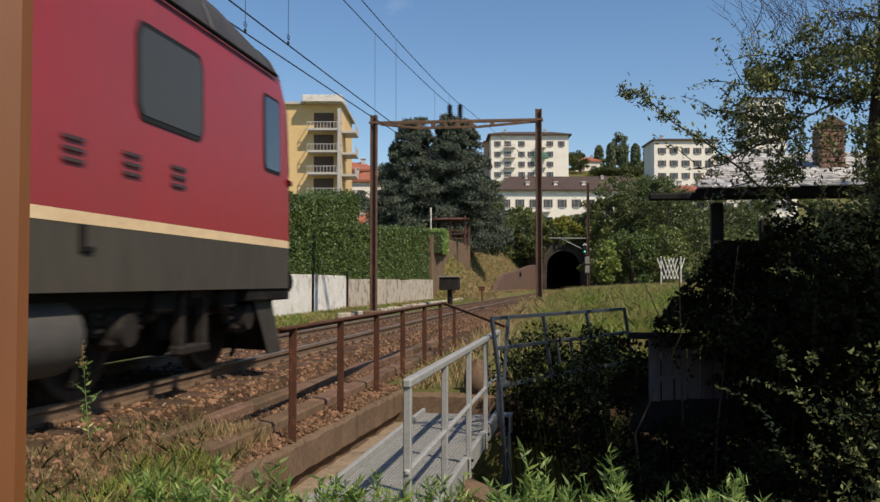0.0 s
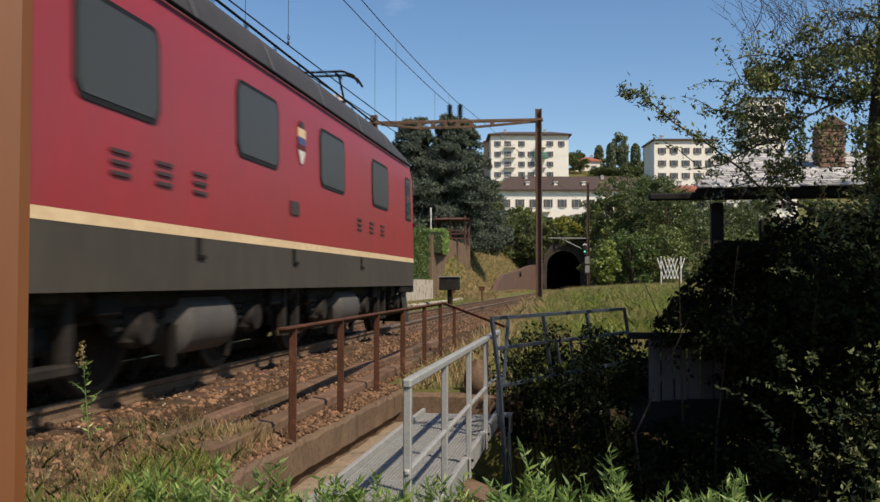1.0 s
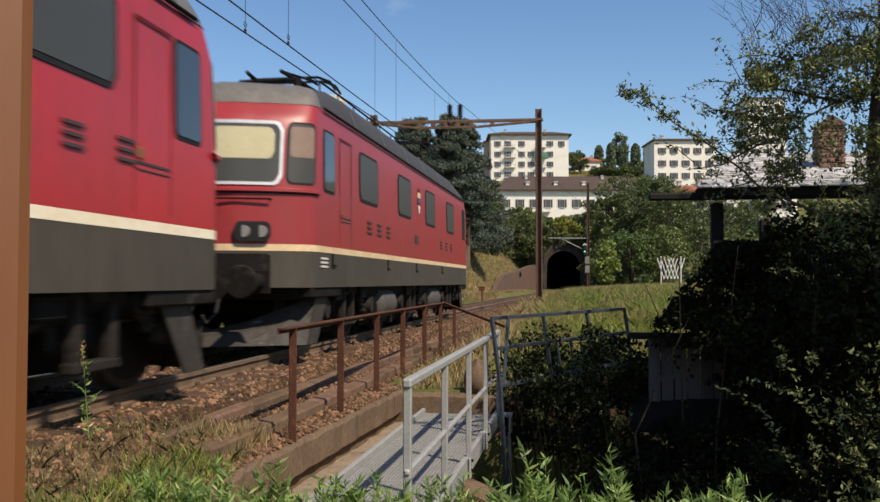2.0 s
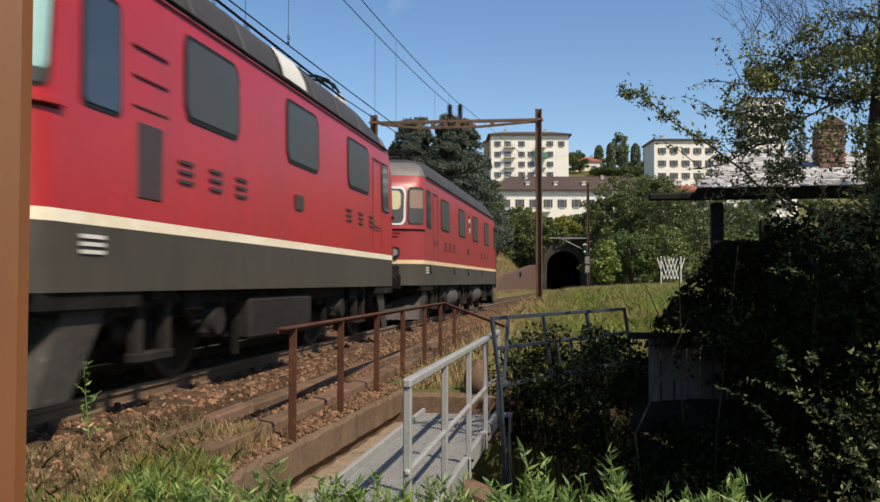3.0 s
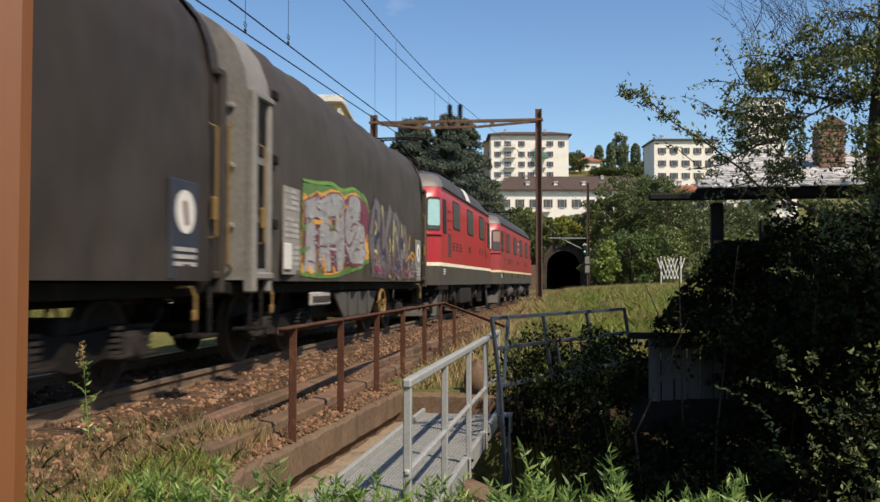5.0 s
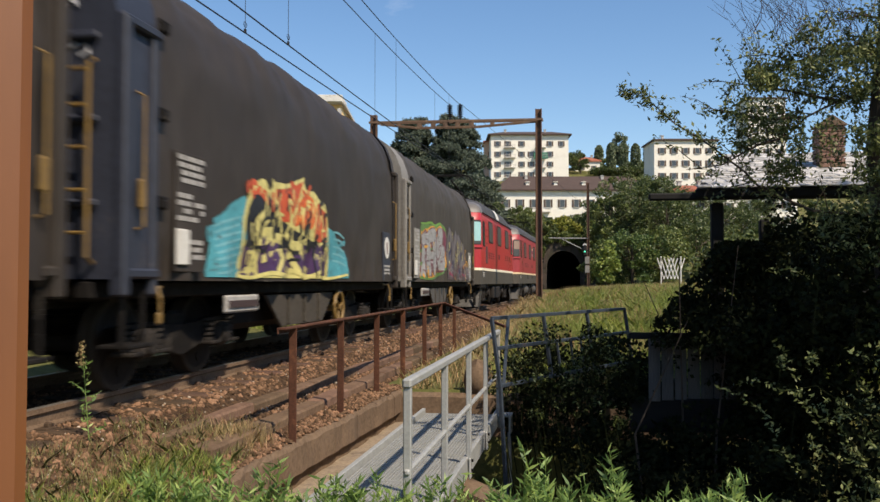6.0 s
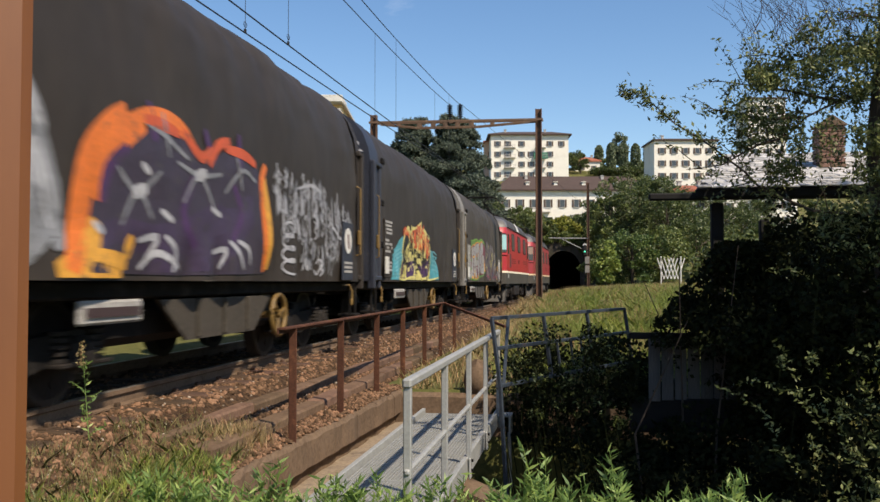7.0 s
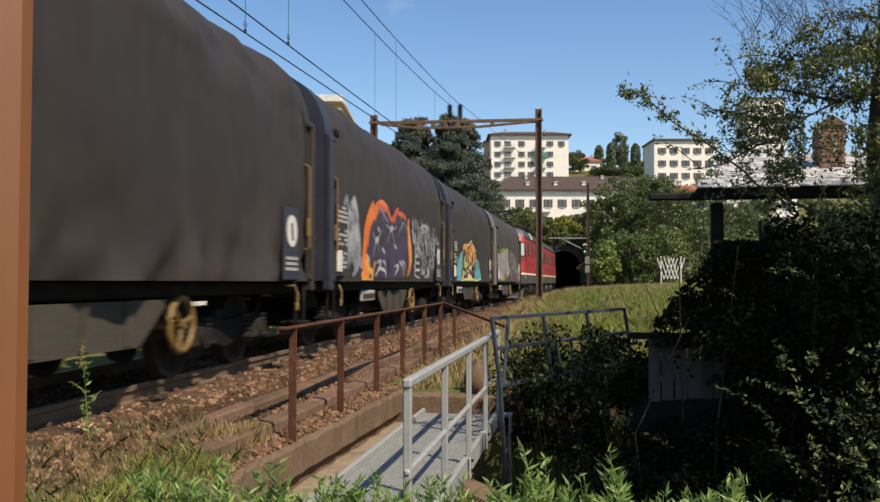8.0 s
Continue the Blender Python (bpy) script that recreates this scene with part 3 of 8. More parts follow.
def locomotive(name, label, mid, hl, axles, centres, wheelbase, r, red, stripe, windows, doors, blind, pan, pan_raised):
    length = 2 * hl + 1.3
    v = thing(name, label, "locomotive", group="locomotives of the train")
    c = Cab(hl)

    def yq(q):                    # metres behind the train's front, to y
        return mid - q
    c.skin([0.97, 1.02, 1.25, 1.49]).ob("skirt", SKIRT, v, "grey lower body", smooth=40)
    c.skin([1.49, 1.585], 0.004).ob("stripe", stripe, v, "cream waist stripe", smooth=40)
    c.skin([1.585, 1.9, 2.3, 2.35, 2.7, 3.1, 3.35, 3.5, 3.66]).ob("body", red, v, "red painted body", smooth=40)
    # roof in three pieces of one curve
    rf = Geo()
    rows = []
    for z, k, back in ((3.66, 1.0, 0.0), (3.80, 0.975, 0.05), (4.0, 0.93, 0.12), (4.14, 0.86, 0.22), (4.26, 0.72, 0.40), (4.35, 0.45, 0.8), (4.38, 0.0, 1.2)):
        ring = c.ring(3.66)
        rows.append([(x * k, (abs(y) - back * smooth_step(hl - 3.2, hl - 0.6, abs(y))) * (1 if y > 0 else -1), z - (z - 3.66) * 0.38 * smooth_step(hl - 3.0, hl - 0.5, abs(y))) for x, y, _ in ring])
    rf.grid(rows, True)
    rf.ob("roof", ROOF, v, smooth=50)
    for sy in (-1, 1):           # lighter cab roof caps
        cap = Geo()
        cr = []
        for z, k, back in ((3.655, 1.006, -0.01), (3.80, 0.983, 0.04), (4.005, 0.938, 0.11), (4.147, 0.868, 0.21), (4.268, 0.727, 0.39), (4.358, 0.455, 0.79)):
            qr = [c.at(a, 3.66, 1, 1) for a in c.arc if a > c.end - 2.55]
            full = qr + [(-x, y, zz) for x, y, zz in reversed(qr[:-1])]
            cr.append([(x * k, sy * (y - back * smooth_step(hl - 3.2, hl - 0.6, y)), z - (z - 3.66) * 0.38 * smooth_step(hl - 3.0, hl - 0.5, y)) for x, y, _ in full])
        cap.grid(cr)
        cap.ob("cab_roof", ROOF_EDGE, v, "light grey cab roof", smooth=50)
    for y in np.linspace(-hl + 3.2, hl - 3.2, 6):
        b = Geo()
        b.grid([[(x, y + d, z + 0.012) for x, z in ((1.438, 3.67), (1.385, 3.81), (1.315, 4.0), (1.215, 4.14), (1.02, 4.26), (0.64, 4.35), (0, 4.38), (-0.64, 4.35), (-1.02, 4.26), (-1.215, 4.14), (-1.315, 4.0), (-1.385, 3.81), (-1.438, 3.67))] for d in (-0.03, 0.03)])
        b.ob("roof_band", ROOF_EDGE, v, smooth=60)
    for sx in (-1, 1):
        gt = Geo()
        gt.tube([(sx * 1.455, -hl + 1.2, 3.67), (sx * 1.452, hl - 1.2, 3.67)], 0.022, 6)
        gt.ob("rain_gutter", GRIME_SHADE, v)
    eq = Geo()
    for sx in (-1, 1):
        eq.tube([(sx * 0.95, -hl + 2.6, 4.42), (sx * 0.95, hl - 2.6, 4.42)], 0.018)
        for y in np.arange(-hl + 2.6, hl - 2.5, 1.1):
            eq.cyl((sx * 0.95, y, 4.24), (sx * 0.95, y, 4.42), 0.014, n=5)
    for y, sz in ((0.4, 0.9), (-1.6, 0.7), (2.0, 0.8)):
        eq.box((0.15, y, 4.46), (0.9, sz, 0.2), 0.05)
        for k in range(3):
            eq.cyl((-0.5 + 0.3 * k, y + 0.8, 4.34), (-0.5 + 0.3 * k, y + 0.8, 4.66), 0.06, 0.04, n=8)
    eq.tube([(0.3, -hl + 3, 4.6), (0.3, hl - 3, 4.6)], 0.02)
    eq.ob("roof_gear", GRIME_SHADE, v, smooth=35)
    pantograph(v, pan[0], pan_raised[0], 1)
    pantograph(v, pan[1], pan_raised[1], -1)
    # side windows
    for sx in (1, -1):
        for q0, q1, z0, z1 in windows:
            y0, y1 = yq(q0), yq(q1)
            if y0 > y1:
                y0, y1 = y1, y0
            sy = 1 if y0 + y1 > 0 else -1
            a0, a1 = sorted((sy * y0, sy * y1))
            w = c.patch(a0 - 0.05, a1 + 0.05, z0 - 0.05, z1 + 0.05, 0.012, sx, sy, 0.13).ob("side_window", BLACK, v, "dark side window with rubber seal")
            c.patch(a0, a1, z0, z1, 0.018, sx, sy, 0.10).ob("pane", PANE, w)
    # cab doors, door windows, handrails
    for sx in (1, -1):
        for q0, q1 in doors:
            y0, y1 = sorted((yq(q0), yq(q1)))
            d = Geo()
            for y in (y0, y1):
                d.box((sx * 1.4735, y, 2.5), (0.010, 0.010, 1.70))
            d.box((sx * 1.4735, (y0 + y1) / 2, 3.34), (0.012, y1 - y0, 0.018))
            d.ob("door_seam", SEAM, v)
            d = Geo()
            d.box((sx * 1.476, (y0 + y1) / 2, 2.08), (0.016, (y1 - y0) * 0.9, 0.022))
            d.box((sx * 1.476, (y0 + y1) / 2, 2.02), (0.016, (y1 - y0) * 0.9, 0.012))
            d.ob("door_sill", LETTER, v)
            d = Geo()
            d.box((sx * 1.482, y0 + 0.1, 2.16), (0.02, 0.09, 0.10), 0.01)
            d.ob("door_lock", YELLOW, v)
    # cab ends
    e = c.end
    for sy in (1, -1):
        for sx in (1, -1):
            f = c.patch(e - 1.15, e - 0.04, 2.42, 3.36, 0.022, sx, sy, 0.13)
            w = f.ob("windscreen", SILVER, v, "windscreen in a bright metal frame", smooth=35)
            c.patch(e - 1.10, e - 0.09, 2.47, 3.31, 0.03, sx, sy, 0.11).ob("pane", PANE, w, smooth=35)
            c.patch(e - 1.02, e - 0.14, 2.80, 3.26, 0.034, sx, sy, 0.10).ob("sun_blind", blind[0], w, smooth=35)
            k = c.patch(e - 1.70, e - 1.20, 2.44, 3.36, 0.006, sx, sy, 0.10).ob("corner_window", BLACK, v, smooth=35)
            c.patch(e - 1.67, e - 1.23, 2.47, 3.33, 0.012, sx, sy, 0.08).ob("pane", PANE, k, smooth=35)
            # corner patch; in tan it paints a brownish reflection on the glass
            c.patch(e - 1.65, e - 1.25, 2.58 if blind[1] is PANE_TEAL else 2.84, 3.29, 0.016, sx, sy, 0.05).ob("sun_blind", blind[1], k, smooth=35)
            s = c.patch(e - 2.70, e - 2.08, 2.40, 3.36, 0.008, sx, sy, 0.07).ob("cab_window", BLACK, v, smooth=35)
            c.patch(e - 2.66, e - 2.12, 2.44, 3.32, 0.016, sx, sy, 0.06).ob("pane", PANE_CAB, s, smooth=35)
            lamp = c.patch(e - 1.0, e - 0.50, 1.62, 1.90, 0.07, sx, sy, 0.09, thick=0.12).ob("headlight", BLACK, v, smooth=35)
            for q in (0.63, 0.87):
                x, y, z = c.at(e - q, 1.76, sx, sy, 0.07)
                g = Geo()
                g.cyl((x, y - sy * 0.02, z), (x, y + sy * 0.012, z), 0.085, n=16)
                g.ob("lens", LENS, lamp)
            # dark patch on the skin, painting the shade of the coupling recess
            c.patch(e - 1.0, e - 0.0, 0.96, 1.45, 0.008, sx, sy, 0.03).ob("end_recess", GRIME_SHADE, v, "dark patch painted as the shaded recess behind the coupling")
        g = Geo()
        qr = [a for a in c.arc if a > e - 1.85]
        g.grid([[c.at(a, z, 1, sy, o) for a in qr] + [c.at(a, z, -1, sy, o) for a in reversed(qr[:-1])] for z, o in ((2.32, 0.0), (2.33, 0.05), (2.37, 0.05), (2.39, 0.0))])
        g.ob("waist_ledge", red, v, smooth=30)
        # black strip painted as the shadow line under the ledge
        g2 = Geo()
        g2.grid([[c.at(a, z, 1, sy, o) for a in qr] + [c.at(a, z, -1, sy, o) for a in reversed(qr[:-1])] for z, o in ((2.30, 0.004), (2.32, 0.012))])
        g2.ob("ledge_shadow_strip", BLACK, v, smooth=30)
        plough(v, sy * (hl - 0.05), sy, PLOUGH)
        buffers(v, sy * (length / 2 - 0.012), sy, GRIME_SHADE)
        for sx in (1, -1):
            hr = Geo()
            hr.tube([c.at(e - 0.25, 2.22, sx, sy, 0.0), c.at(e - 0.25, 2.22, sx, sy, 0.07), c.at(e - 1.0, 2.22, sx, sy, 0.07), c.at(e - 1.0, 2.22, sx, sy, 0.0)], 0.015)
            hr.ob("end_handrail", GRIME_SHADE, v)
        for sx in (1, -1):
            low = Geo()
            low.box((sx * 1.2, sy * (hl - 1.4), 0.9), (0.5, 1.5, 0.16), 0.02)
            low.ob("sill", GRIME_SHADE, v)
    # running gear and belly
    ws = []
    for yc in centres:
        loco_bogie(v, yc, wheelbase, r, BOGIE)
    for y in axles:
        ws.append(wheelset(v, y, r))
    for y in axles:
        mt = Geo()
        mt.cyl((-0.5, y + (0.55 if y % 2.0 < 1.0 else -0.55), 0.62), (0.5, y + (0.55 if y % 2.0 < 1.0 else -0.55), 0.62), 0.42, n=16)
        mt.ob("traction_motor", GRIME_SHADE, v, smooth=40)
    for y0, y1 in zip(sorted(axles), sorted(axles)[1:]):
        if y1 - y0 > 2.0:
            tf = Geo()
            tf.box((0, (y0 + y1) / 2, 0.56), (1.1, (y1 - y0) - 1.35, 0.66), 0.06)
            tf.ob("underfloor_case", GRIME_SHADE, v)
    belly = Geo()
    belly.box((0, 0, 0.9), (2.5, 2 * hl - 1.2, 0.22), 0.04)
    belly.ob("underframe", GRIME_SHADE, v)
    MOVING.append((v, mid, ws))
    return v, c, yq


# leading six-axle locomotive
TANK_DUST = material("dusty_tank", (0.085, 0.077, 0.068), (0.05, 0.045, 0.04), rough=0.7, scale=3, fine=20, bump=0.08)
PLOUGH = material("scraped_plough_paint", (0.060, 0.054, 0.047), (0.032, 0.028, 0.024), rough=0.6, scale=2, fine=16, bump=0.1, spots=(0.22, 0.21, 0.19), spot_level=(0.64, 0.72), spot_scale=5, spec=0.25)
SHIELD_BLUE = material("shield_blue", (0.06, 0.09, 0.20), (0.045, 0.07, 0.15), rough=0.5, scale=5, fine=30, bump=0.0)
SEAM = material("red_panel_seam", (0.12, 0.016, 0.018), (0.08, 0.012, 0.013), rough=0.6, scale=3, fine=20, bump=0.0)
# brownish reflection of the corner windows, put into a flat colour
TAN = material("tan_reflection", (0.25, 0.17, 0.13), (0.2, 0.135, 0.10), rough=0.7, scale=2, fine=14, bump=0.02)
loco6, skin6, yq6 = locomotive(
    "electric_locomotive", "faded red six-axle electric locomotive with grey skirt and cream stripe", 8.525, 8.975,
    [7.15, 4.25, 1.45, -1.45, -4.25, -7.15], [5.7, 0, -5.7], 2.9, 0.63, RED_OLD, STRIPE,
    [(14.2, 12.9, 2.5, 3.28), (10.97, 9.67, 2.5, 3.28), (7.75, 6.45, 2.5, 3.28), (4.42, 3.12, 2.5, 3.28)], [(15.5, 14.8)],
    (BLIND, TAN), (5.6, -5.6), (1.0, 0.12))
bars(loco6, 1, yq6(13.55), 2.03, 0.32, 0.22, LETTER, gap=-0.78)
bars(loco6, 1, yq6(5.45), 2.04, 0.30, 0.20, LETTER, gap=-0.9)
g = Geo()
g.box((1.488, yq6(9.0), 2.03), (0.012, 0.36, 0.18))
g.ob("number_plate", LETTER, loco6)
for z0, z1, m_ in ((3.02, 3.14, STRIPE), (2.92, 3.02, SHIELD_BLUE), (2.84, 2.92, SEAM), (2.66, 2.84, WHITE_MARK), (3.14, 3.24, LETTER)):
    g = Geo()
    w0 = 0.15 if m_ is not LETTER else 0.08
    tip = 0.04 if m_ is WHITE_MARK else w0
    y = yq6(8.7)
    g.add([(1.486, y - tip, z0), (1.486, y + tip, z0), (1.486, y + w0, z1), (1.486, y - w0, z1), (1.47, y - tip, z0), (1.47, y + tip, z0), (1.47, y + w0, z1), (1.47, y - w0, z1)], [(0, 1, 2, 3), (0, 4, 5, 1), (2, 6, 7, 3), (1, 5, 6, 2), (0, 3, 7, 4)])
    g.ob("painted_shield", m_, loco6, "band of a small painted shield")
# belly tanks of the six-axle locomotive
for y in (2.85, -2.85):
    for sx in (-1, 1):
        t = Geo()
        t.cyl((sx * 1.1, y - 0.55, 0.62), (sx * 1.1, y + 0.55, 0.62), 0.31, n=20)
        t.cyl((sx * 1.1, y + 0.55, 0.62), (sx * 1.1, y + 0.68, 0.62), 0.31, 0.12, n=20)
        t.cyl((sx * 1.1, y - 0.68, 0.62), (sx * 1.1, y - 0.55, 0.62), 0.12, 0.31, n=20)
        t.ob("air_tank", TANK_DUST, loco6, "dusty grey air tank", smooth=40)
for q in (15.9, 12.0, 9.0, 5.3):
    g = Geo()
    g.box((1.478, yq6(q), 1.38), (0.02, 0.10, 0.22), 0.005)
    g.box((1.49, yq6(q) + 0.06, 1.30), (0.03, 0.16, 0.04), 0.005)
    g.ob("lifting_bracket", GRIME_SHADE, loco6)

# second, four-axle locomotive
loco4, skin4, yq4 = locomotive(
    "electric_locomotive", "bright red four-axle electric locomotive with grey skirt and pale stripe", 26.375, 6.675,
    [5.35, 2.55, -2.55, -5.35], [3.95, -3.95], 2.8, 0.63, RED, STRIPE_NEW,
    [(30.08, 28.78, 2.66, 3.42), (27.05, 25.7, 2.66, 3.42), (23.95, 22.55, 2.66, 3.42)], [(22.2, 21.5)],
    (WHITE_MARK, PANE_TEAL), (3.9, -4.9), (0.12, 1.0))
bars(loco4, 1, yq4(30.1), 2.10, 0.32, 0.22, LETTER, gap=-0.71)
bars(loco4, 1, yq4(23.95), 2.15, 0.30, 0.20, LETTER, gap=-0.8)
g = Geo()
g.box((1.488, yq4(26.6), 2.12), (0.012, 0.36, 0.2))
g.ob("number_plate", LETTER, loco4)
for q, z, h, w in ((30.82, 2.1, 0.66, 0.46),):
    g = Geo()
    g.box((1.472, yq4(q), z), (0.03, w, h), 0.01)
    lou = g.ob("louvre", LETTER, loco4, "dark recessed air louvre")
for k in range(3):
    for q in (30.8,):
        g = Geo()
        g.box((1.474, yq4(q), 2.56 + k * 0.26), (0.014, 0.66, 0.016))
        g.ob("panel_seam", SEAM, loco4)
g = Geo()
for sx in (-1, 1):
    g = Geo()
    g.box((1.12 * sx, yq4(27.0), 0.62), (0.6, 2.4, 0.5), 0.04)
    g.ob("battery_box", BOGIE, loco4, "dusty grey battery box")
g = Geo()
g.grid([[(x, yq4(26.6) + d, z) for x, z in ((1.425, 3.74), (1.395, 3.86), (1.33, 4.01), (1.23, 4.155))] for d in (-0.5, 0.5)])
g.ob("roof_panel", WHITE_MARK, loco4, "bright unpainted roof panel", smooth=60)
for v, yq, q in ((loco6, yq6, 16.35), (loco4, yq4, 31.75)):
    g = Geo()
    for z in (1.28, 1.34, 1.40):
        g.box((1.484, yq(q), z), (0.012, 0.34, 0.03))
    g.ob("data_marking", WHITE_MARK, v)

# ---- covered coil wagons ----
WORN_MARK = material("worn_marking", (0.46, 0.44, 0.41), (0.2, 0.19, 0.175), rough=0.7, scale=6, fine=30, bump=0.0)
TRUSS = material("dusty_truss", (0.085, 0.073, 0.058), (0.042, 0.036, 0.029), rough=0.75, scale=3, fine=18, bump=0.15, spots=(0.05, 0.04, 0.033), spot_level=(0.5, 0.72), spot_scale=3, spec=0.2)
SECTION = [(1.45, 1.06), (1.455, 1.5), (1.455, 2.2), (1.45, 2.8), (1.44, 3.2), (1.39, 3.52), (1.28, 3.8), (1.1, 4.03), (0.85, 4.2), (0.5, 4.31), (0, 4.35)]
FULL = SECTION + [(-x, z) for x, z in reversed(SECTION[:-1])]
DENSE = [tuple(a + (b - a) * k / 3 for a, b in zip(p, q)) for p, q in zip(FULL, FULL[1:]) for k in range(3)] + [FULL[-1]]


def tarp_out(y, z, k):
    """Slack and hoops of the tarpaulin, in metres outwards."""
    hoop = -0.018 * abs(math.sin(math.pi * y / 1.55)) * smooth_step(2.4, 3.5, z)
    sag = 0.065 * noise.noise((y * 0.75 + 7 * k, z * 1.1, k * 3.1)) + 0.045 * noise.noise((y * 2.2, z * 2.4 + k, 5))
    hem = 0.05 * math.sin(y * 5.5 + 2 * math.sin(y * 1.7 + k)) * smooth_step(1.6, 1.1, z)
    if k == 3:
        hem *= 1.5
        hem += 0.09 * noise.noise((y * 1.6, z * 7.0 - y * 1.2, 2)) * smooth_step(1.75, 1.25, z)
        sag += 0.09 * noise.noise((y * 1.1, z * 1.8, 11)) * smooth_step(3.0, 3.7, z) + 0.05 * noise.noise((y * 0.5, z * 0.8, 4))
    return hoop + sag * (0.4 + 0.6 * smooth_step(2.9, 3.8, z)) + hem


def wagon_bogie(parent, yc):
    ws = []
    f = Geo()
    for sx in (-1, 1):
        rows = []
        for y, z0, z1 in ((-1.35, 0.50, 0.62), (-0.9, 0.42, 0.66), (-0.5, 0.38, 0.62), (0, 0.28, 0.60), (0.5, 0.38, 0.62), (0.9, 0.42, 0.66), (1.35, 0.50, 0.62)):
            rows.append([(sx * 1.0 - 0.06, yc + y, z0), (sx * 1.0 + 0.06, yc + y, z0), (sx * 1.0 + 0.06, yc + y, z1), (sx * 1.0 - 0.06, yc + y, z1)])
        f.grid(rows, True)
    f.box((0, yc, 0.62), (2.0, 0.4, 0.25), 0.03)
    fr = f.ob("bogie_frame", GRIME_SHADE, parent)
    for sx in (-1, 1):
        for y in (yc - 0.9, yc + 0.9):
            b = Geo()
            b.box((sx * 1.07, y, 0.46), (0.2, 0.30, 0.28), 0.05)
            b.cyl((sx * 1.1, y, 0.46), (sx * 1.2, y, 0.46), 0.12, 0.10, n=12)
            b.ob("axle_box", BOGIE, fr, smooth=35)
            for q in (-0.27, 0.27):
                sp = Geo()
                for k in range(5):
                    sp.cyl((sx * 1.06, y + q, 0.40 + k * 0.055), (sx * 1.06, y + q, 0.432 + k * 0.055), 0.09, n=10)
                sp.box((sx * 1.06, y + q, 0.375), (0.24, 0.22, 0.04), 0.01)
                sp.ob("coil_spring", BOGIE, fr, smooth=35)
    br = Geo()
    br.box((0, yc, 0.5), (0.9, 0.9, 0.42), 0.05)
    br.ob("brake_rigging", GRIME_SHADE, fr)
    for y in (-0.9, 0.9):
        ws.append(wheelset(parent, yc + y, 0.46))
    return ws


